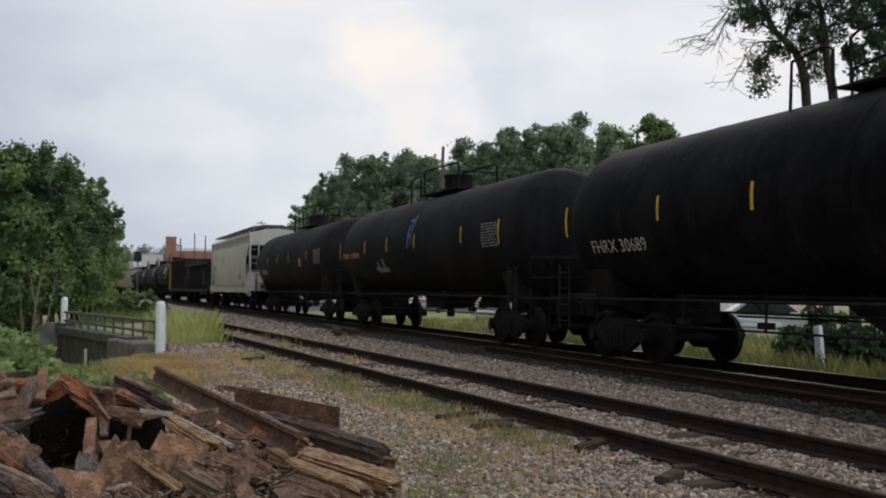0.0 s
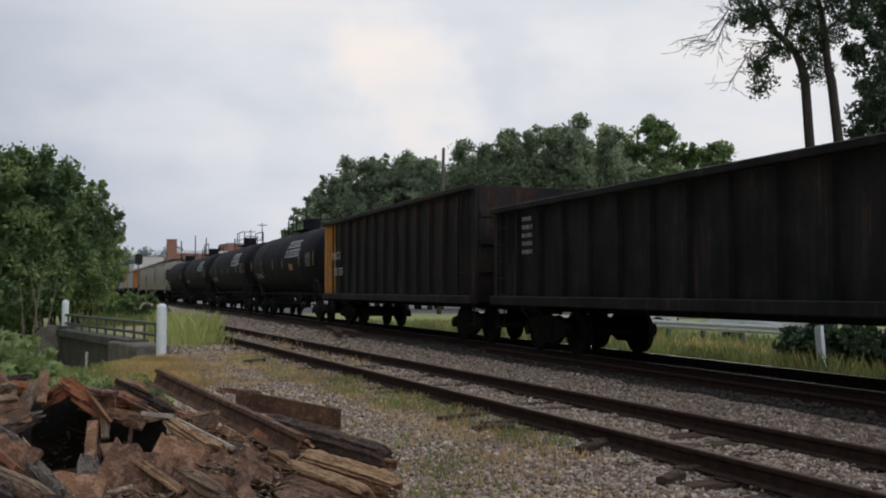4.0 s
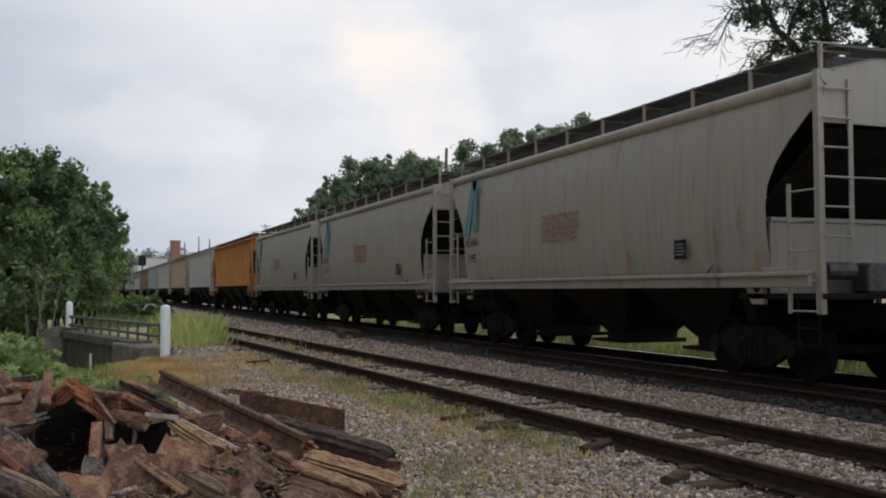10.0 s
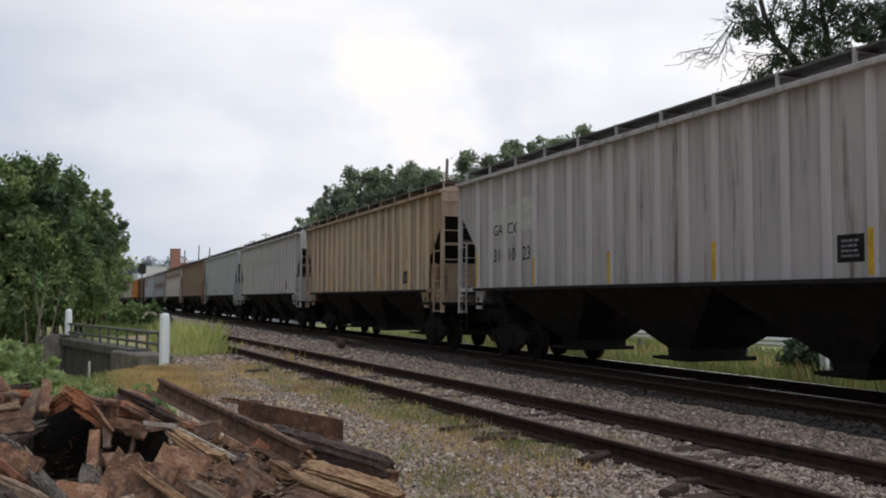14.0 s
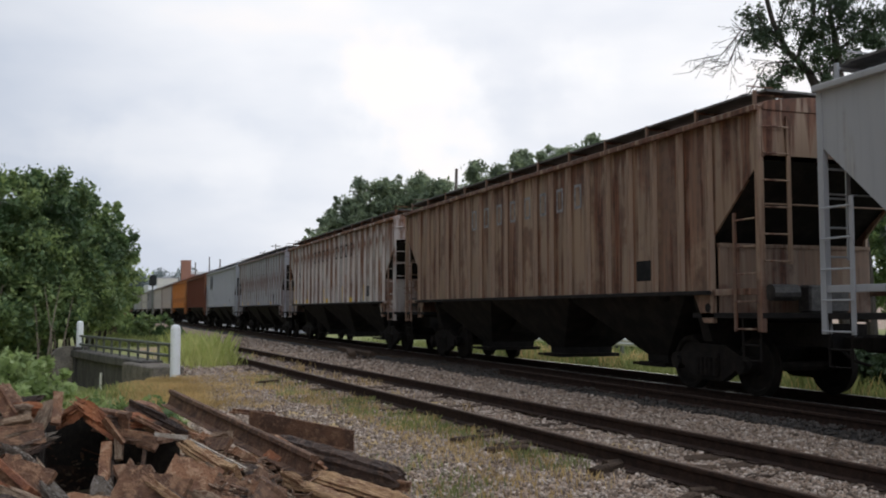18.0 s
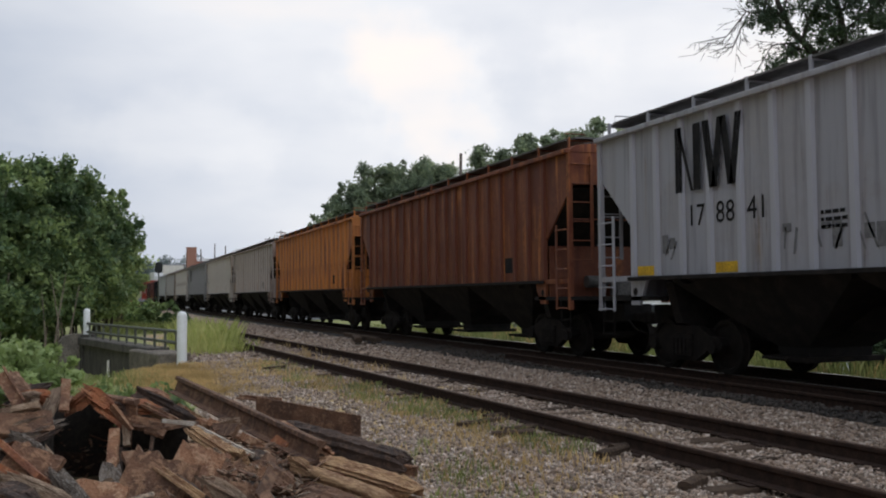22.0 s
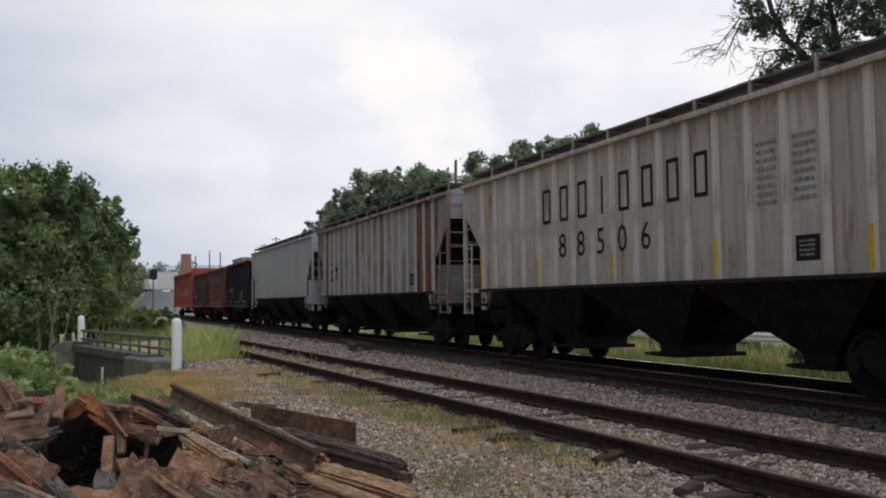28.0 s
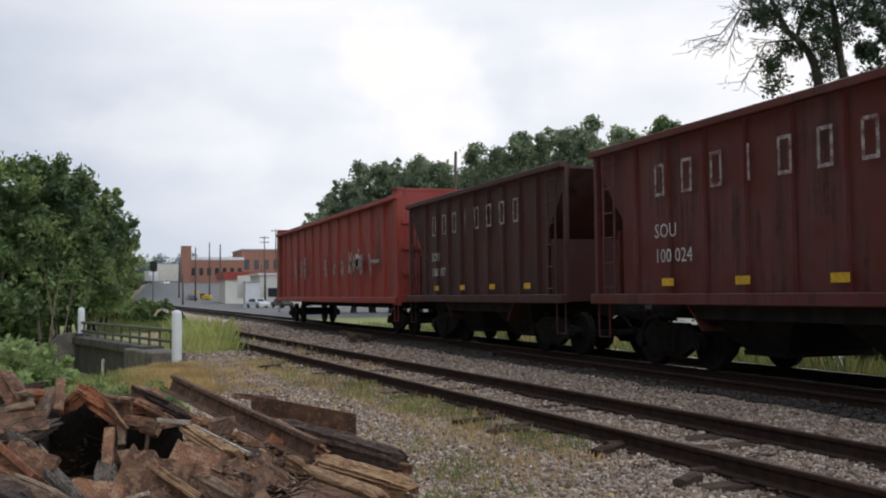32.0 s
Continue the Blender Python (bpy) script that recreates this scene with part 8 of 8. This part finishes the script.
    scrap_timber((0.95, 7.30, -0.09), (1.22, 7.20, -0.13), 0.06, 0.05, 0, "splintwood", 82)
    scrap_timber((1.21, 8.20, 0.05), (1.40, 7.90, -0.10), 0.16, 0.12, 10, "scrapblack", 83)
    # splinters and orange plates low on the slope
    scrap_timber((-0.45, 8.00, 0.27), (-0.04, 7.00, -0.03), 0.085, 0.06, -18, "splintwood", 12)
    scrap_timber((-0.34, 7.90, 0.22), (-0.14, 7.30, 0.01), 0.06, 0.05, 25, "greytimber", 13)
    scrap_timber((-0.55, 8.00, 0.33), (-0.36, 7.80, 0.22), 0.07, 0.06, 10, "splintwood", 84)
    scrap_plate((-0.65, 7.70, 0.33), (-0.33, 7.20, 0.12), 0.13, -38, "scrapred", 0.04)
    scrap_plate((-0.61, 7.30, 0.21), (-0.35, 7.00, 0.11), 0.1, -30, "scrapred", 0.04)
    scrap_timber((-0.53, 7.10, 0.16), (-0.16, 6.70, 0.04), 0.13, 0.1, -12, "greytimber", 85)
    scrap_timber((-0.61, 6.90, 0.14), (-0.36, 6.60, 0.08), 0.14, 0.1, 12, "scrapblack", 86)
    scrap_timber((-0.27, 7.20, 0.15), (-0.11, 6.90, 0.02), 0.07, 0.06, 0, "splintwood", 87)
    rnd = random.Random(77)
    for k in range(64):
        x, y = rnd.uniform(-1.5, 2.3), rnd.uniform(6.3, 11.4)
        if (-0.6 < x < 0.95 and 6.6 < y < 10.0) or x > 2.35 - 0.35 * abs(y - 8.5):
            continue
        a, L = rnd.gauss(-1.15, 0.5), rnd.uniform(0.25, 0.8)
        z = heap_top(x, y) + rnd.uniform(-0.02, 0.06)
        q = (x + L * math.cos(a) * 0.5, y + L * math.sin(a), z + rnd.uniform(-0.22, 0.12))
        kind = k % 4
        mat = ("scrap", "scrapdark", "scrapred", "scrapdark")[rnd.randrange(4)]
        if kind == 0:
            scrap_timber((x, y, z), q, rnd.uniform(0.08, 0.18), rnd.uniform(0.06, 0.13), rnd.uniform(-30, 30), rnd.choice(("greytimber", "timber")), k)
        elif kind == 1:
            scrap_plate((x, y, z), q, rnd.uniform(0.10, 0.24), rnd.uniform(-60, 60), mat, 0.04)
        elif kind == 2:
            scrap_angle((x, y, z), q, 0.1, 0.1, rnd.uniform(0, 180), mat)
        else:
            scrap_rail((x, y, z), q, rnd.uniform(0, 180), mat, 0.8)
    # dirt, splinters and flakes under and between the pieces
    xs, ys = [i * 0.12 - 2.0 for i in range(40)], [i * 0.12 + 5.6 for i in range(58)]
    v = [(x, y, heap_top(x, y) - 0.13 + 0.07 * noise.noise(Vector((x * 4, y * 4, 2)))) for y in ys for x in xs]
    f = [(j * 40 + i, j * 40 + i + 1, j * 40 + i + 41, j * 40 + i + 40) for j in range(len(ys) - 1) for i in range(39)]
    # the earth is coloured near black so that the gaps look shaded
    tagged(new("heap_dirt", cloud_mesh("heap_dirt", v, f, MAT["scrapblack"])), "earth and rust flakes under the scrap heap, blackened for shaded gaps", "heap", kind="stuff")
    rng = np.random.default_rng(12)
    cube = np.array([(x, y, z) for z in (-1, 1) for x, y in ((-1, -1), (1, -1), (1, 1), (-1, 1))], dtype=float)
    quads = np.array([(3, 2, 1, 0), (4, 5, 6, 7), (0, 1, 5, 4), (1, 2, 6, 5), (2, 3, 7, 6), (3, 0, 4, 7)])
    vs = []
    while len(vs) < 7000:
        x, y = rng.uniform(-1.6, 2.7), rng.uniform(5.9, 11.8)
        if (-0.45 < x < 0.85 and 7.6 < y < 9.9) or x > 2.75 - 0.30 * abs(y - 8.2):
            continue
        s = np.array([rng.uniform(0.004, 0.022), rng.uniform(0.02, 0.19) * rng.random(), rng.uniform(0.003, 0.010)])
        m = np.array(pose(0, 0, 0, rng.uniform(-35, 35), rng.uniform(-40, 40), rng.normal(25, 45)))[:3, :3]
        vs.append((cube * rng.uniform(0.6, 1.0, (8, 3)) * s) @ m.T + (x, y, heap_top(x, y) - 0.10 + 0.10 * rng.random() ** 2))
    f = (np.arange(len(vs))[:, None, None] * 8 + quads[None]).reshape(-1, 4)
    tagged(new("heap_splinters", cloud_mesh("heap_splinters", np.concatenate(vs), f, MAT["splinter"])), "brown wood splinters, rust flakes and scrap bits", "debris", kind="stuff")


build_heap()


# ---- loose timbers and stones along the side track ----
def loose_timber(p, q, w, h, seed, mat="greytimber"):
    m, L = along(p, q, 0)
    t = thing("loose_timber", "rotten dark timber lying in the gravel", "timber", group="loose timbers")
    t.matrix_basis = m
    rnd, n = random.Random(seed), max(3, int(L / 0.2))
    rings = [[(x * w / 2 * rnd.uniform(0.8, 1.1), L * i / n, z * h / 2 * rnd.uniform(0.8, 1.1)) for x, z in ((-1, -1), (1, -1), (1, 0.6), (0.5, 1), (-0.5, 1), (-1, 0.6))] for i in range(n + 1)]
    part("timber", Shape().loft(rings), MAT[mat], t)


def build_loose():
    loose_timber((8.25, 31.2, -0.10), (8.75, 33.6, -0.04), 0.25, 0.16, 1, "tie")
    loose_timber((8.9, 31.0, -0.10), (8.6, 34.2, -0.02), 0.22, 0.16, 2, "tie")
    for k, (x, y, L, a) in enumerate(((4.25, 11.2, 0.7, 0.3), (4.55, 10.6, 0.8, 0.1), (4.3, 10.3, 0.5, -0.3), (4.75, 11.6, 0.6, 0.2), (4.65, 8.45, 0.45, 0.4), (4.95, 8.7, 0.4, 0.1), (4.6, 6.9, 0.3, 0.5), (5.0, 7.3, 0.35, -0.4), (5.05, 9.4, 0.35, 0.2), (4.85, 12.3, 0.5, 0.2), (3.5, 21.5, 0.5, 0.1))):
        z = ground_z(x, y) + 0.03
        loose_timber((x, y, z), (x + L * math.cos(a), y + L * math.sin(a), z + 0.02), 0.13, 0.09, 30 + k, "tie")


build_loose()


def scatter_stones(name, label, spans, material, seed, lift=0.0):
    """Broken stones as one mesh; spans: x0, x1, y0, y1, stones per square metre, size."""
    rng = np.random.default_rng(seed)
    cube = np.array([(x, y, z) for z in (-1, 1) for x, y in ((-1, -1), (1, -1), (1, 1), (-1, 1))], dtype=float)
    quads = np.array([(3, 2, 1, 0), (4, 5, 6, 7), (0, 1, 5, 4), (1, 2, 6, 5), (2, 3, 7, 6), (3, 0, 4, 7)])
    vs, n0 = [], 0
    for x0, x1, y0, y1, per, size in spans:
        n = int((x1 - x0) * (y1 - y0) * per)
        x, y = rng.uniform(x0, x1, n), rng.uniform(y0, y1, n)
        z = np.array([ground_z(a, b) for a, b in zip(x, y)]) + lift
        s = size * rng.uniform(0.5, 1.25, (n, 1, 1)) * rng.uniform(0.6, 1.15, (n, 1, 3))
        p = cube[None] * rng.uniform(0.55, 1.0, (n, 8, 3)) * s
        a, b = rng.uniform(0, 6.28, n), rng.uniform(-0.9, 0.9, n)
        ca, sa, cb, sb = np.cos(a), np.sin(a), np.cos(b), np.sin(b)
        px, pz = p[..., 0] * cb[:, None] + p[..., 2] * sb[:, None], p[..., 2] * cb[:, None] - p[..., 0] * sb[:, None]
        q = np.stack([px * ca[:, None] - p[..., 1] * sa[:, None], px * sa[:, None] + p[..., 1] * ca[:, None], pz], -1)
        vs.append((q + np.stack([x, y, z + size * 0.15], -1)[:, None]).reshape(-1, 3))
    v = np.concatenate(vs)
    f = (np.arange(len(v) // 8)[:, None, None] * 8 + quads[None]).reshape(-1, 4)
    tagged(new(name, cloud_mesh(name, v, f, material)), label, "gravel", kind="stuff")


def scatter_blades(name, label, patches, material, seed, category="grass"):
    """Grass as thin bent blades; patches: x0, x1, y0, y1, count, height, tuft radius."""
    rng = np.random.default_rng(seed)
    vs = []
    for x0, x1, y0, y1, n, h, tuft in patches:
        k = max(1, n // 14)
        cx, cy = np.repeat(rng.uniform(x0, x1, k), 14), np.repeat(rng.uniform(y0, y1, k), 14)
        m = len(cx)
        x, y = cx + rng.normal(0, tuft, m), cy + rng.normal(0, tuft, m)
        z = np.array([ground_z(a, b) for a, b in zip(x, y)])
        hh, a, b = h * rng.uniform(0.4, 1.2, m), rng.uniform(0, 6.28, m), rng.uniform(0, 6.28, m)
        w, bend = 0.005 + 0.005 * hh, hh * rng.uniform(0.1, 0.55, m)
        ux, uy, dx, dy = np.cos(a) * w, np.sin(a) * w, np.cos(b) * bend, np.sin(b) * bend
        vs.append(np.stack([np.stack([x - ux, y - uy, z - 0.02], -1), np.stack([x + ux, y + uy, z - 0.02], -1), np.stack([x + ux * 0.6 + dx * 0.4, y + uy * 0.6 + dy * 0.4, z + hh * 0.6], -1), np.stack([x + dx, y + dy, z + hh], -1)], 1).reshape(-1, 3))
    v = np.concatenate(vs)
    f = np.arange(len(v)).reshape(-1, 4)
    tagged(new(name, cloud_mesh(name, v, f, material)), label, category, kind="stuff")


def shrub(at, w, h, leaf, seed, size=0.07, per=60, n=70, label="low bright green leafy shrub"):
    rnd = random.Random(seed)
    x, y = at
    t = thing("shrub", label, "shrub", (x, y, ground_z(x, y)))
    c, stems = [], Shape()
    for k in range(n):
        a, r = rnd.uniform(0, 6.28), w * math.sqrt(rnd.random())
        z = h * (1 - 0.6 * (r / w) ** 2) * rnd.uniform(0.35, 1.0)
        p = (math.cos(a) * r, math.sin(a) * r, z)
        stems.rod([(p[0] * 0.3, p[1] * 0.3, -0.05), (p[0] * 0.8, p[1] * 0.8, z * 0.6), p], [0.012, 0.008, 0.004], 4)
        c.append(p)
    part("stem_mass", stems, MAT["bark_and_hollow_shade"], t, kind="stuff")
    part("foliage", leaves_mesh("foliage", c, [rnd.uniform(0.12, 0.26) for k in c], per, size, MAT[leaf], seed), MAT[leaf], t, kind="stuff")


shrub((-1.15, 17.6), 0.95, 1.05, "leaflight", 1)
shrub((-2.3, 17.0), 1.2, 1.35, "leaflight", 2)
shrub((-1.6, 15.4), 0.9, 0.8, "leaflight", 3)
shrub((0.2, 13.6), 0.5, 0.5, "leaf", 4, 0.06, 40, 36)
shrub((0.75, 14.0), 0.4, 0.4, "leaf", 5, 0.06, 40, 30)
for k, (x, y, h) in enumerate(((15.6, 14.6, 1.7), (15.2, 13.0, 2.2), (15.4, 11.2, 2.3), (15.1, 9.6, 2.2), (15.3, 8.0, 2.3))):
    shrub((x, y), 1.0, h, "oldleaf", 20 + k, 0.10, 60, 80, "tall dark green shrub beside the line")
for k, (x, y, w, h) in enumerate(((2.0, 64.0, 1.1, 1.5), (1.2, 70.0, 1.6, 2.0), (2.2, 80.0, 1.4, 1.5), (1.4, 90.0, 2.2, 3.2))):
    shrub((x, y), w, h, ("leafbrown", "leaf")[k % 2], 40 + k, 0.14, 40, 70, "dry brown and green roadside bush")
shrub((15.3, 16.6), 1.0, 1.5, "oldleaf", 30, 0.10, 60, 80, "tall dark green shrub beside the line")
shrub((3.0, 52.0), 1.6, 1.6, "leaf", 6, 0.12, 40, 60)
shrub((1.2, 56.0), 2.0, 2.2, "leaflight", 7, 0.14, 40, 60)

scatter_stones("gravel", "broken grey and tan gravel stones", [(2.0, 8.8, 5.0, 13.0, 460, 0.025), (2.2, 9.0, 13.0, 20.0, 230, 0.028), (2.5, 9.0, 20.0, 32.0, 80, 0.034), (4.6, 9.0, 32.0, 60.0, 26, 0.05), (1.4, 2.6, 11.5, 22.0, 110, 0.028), (1.9, 3.4, 22.0, 30.0, 70, 0.034)], MAT["stone"], 5)
scatter_stones("dark_ballast", "dark ballast stones under the main track, darkened for the train's shade", [(8.9, 12.8, 4.0, 14.0, 190, 0.036), (8.9, 12.8, 14.0, 30.0, 70, 0.042)], MAT["ballast_shade"], 6, 0.01)
scatter_blades("green_grass", "green grass and weeds", [(13.4, 24.0, 6.0, 50.0, 26000, 0.30, 0.22), (13.3, 16.5, 6.0, 40.0, 9000, 0.42, 0.25), (-4.0, 0.6, 12.0, 23.0, 9000, 0.15, 0.2), (0.4, 1.4, 18.5, 23.0, 900, 0.12, 0.15), (4.2, 4.9, 8.6, 13.0, 900, 0.10, 0.09), (3.8, 4.7, 12.0, 17.0, 1000, 0.12, 0.10), (3.4, 4.4, 17.0, 24.0, 700, 0.12, 0.1), (2.5, 3.5, 6.6, 10.4, 700, 0.09, 0.12), (0.5, 4.6, 46.0, 60.0, 3500, 0.5, 0.3)], MAT["grass"], 7)
scatter_blades("tall_weeds", "wispy yellow-green weeds by the bridge post", [(2.7, 4.2, 29.5, 38.0, 800, 0.85, 0.26), (2.5, 4.2, 28.5, 38.0, 1700, 0.36, 0.3)], MAT["weeds"], 17)
scatter_blades("dry_grass", "pale dry grass in the gravel", [(0.7, 2.1, 17.5, 24.5, 9500, 0.12, 0.2), (1.9, 3.0, 16.5, 24.5, 3600, 0.09, 0.16), (3.2, 4.3, 17.0, 25.0, 1600, 0.11, 0.14), (3.7, 4.8, 8.0, 18.0, 2200, 0.10, 0.12), (2.5, 4.0, 6.0, 13.0, 1600, 0.08, 0.12), (4.9, 6.2, 14.0, 34.0, 450, 0.18, 0.07), (13.4, 18.0, 8.0, 40.0, 2500, 0.5, 0.2)], MAT["straw"], 8)



motions()
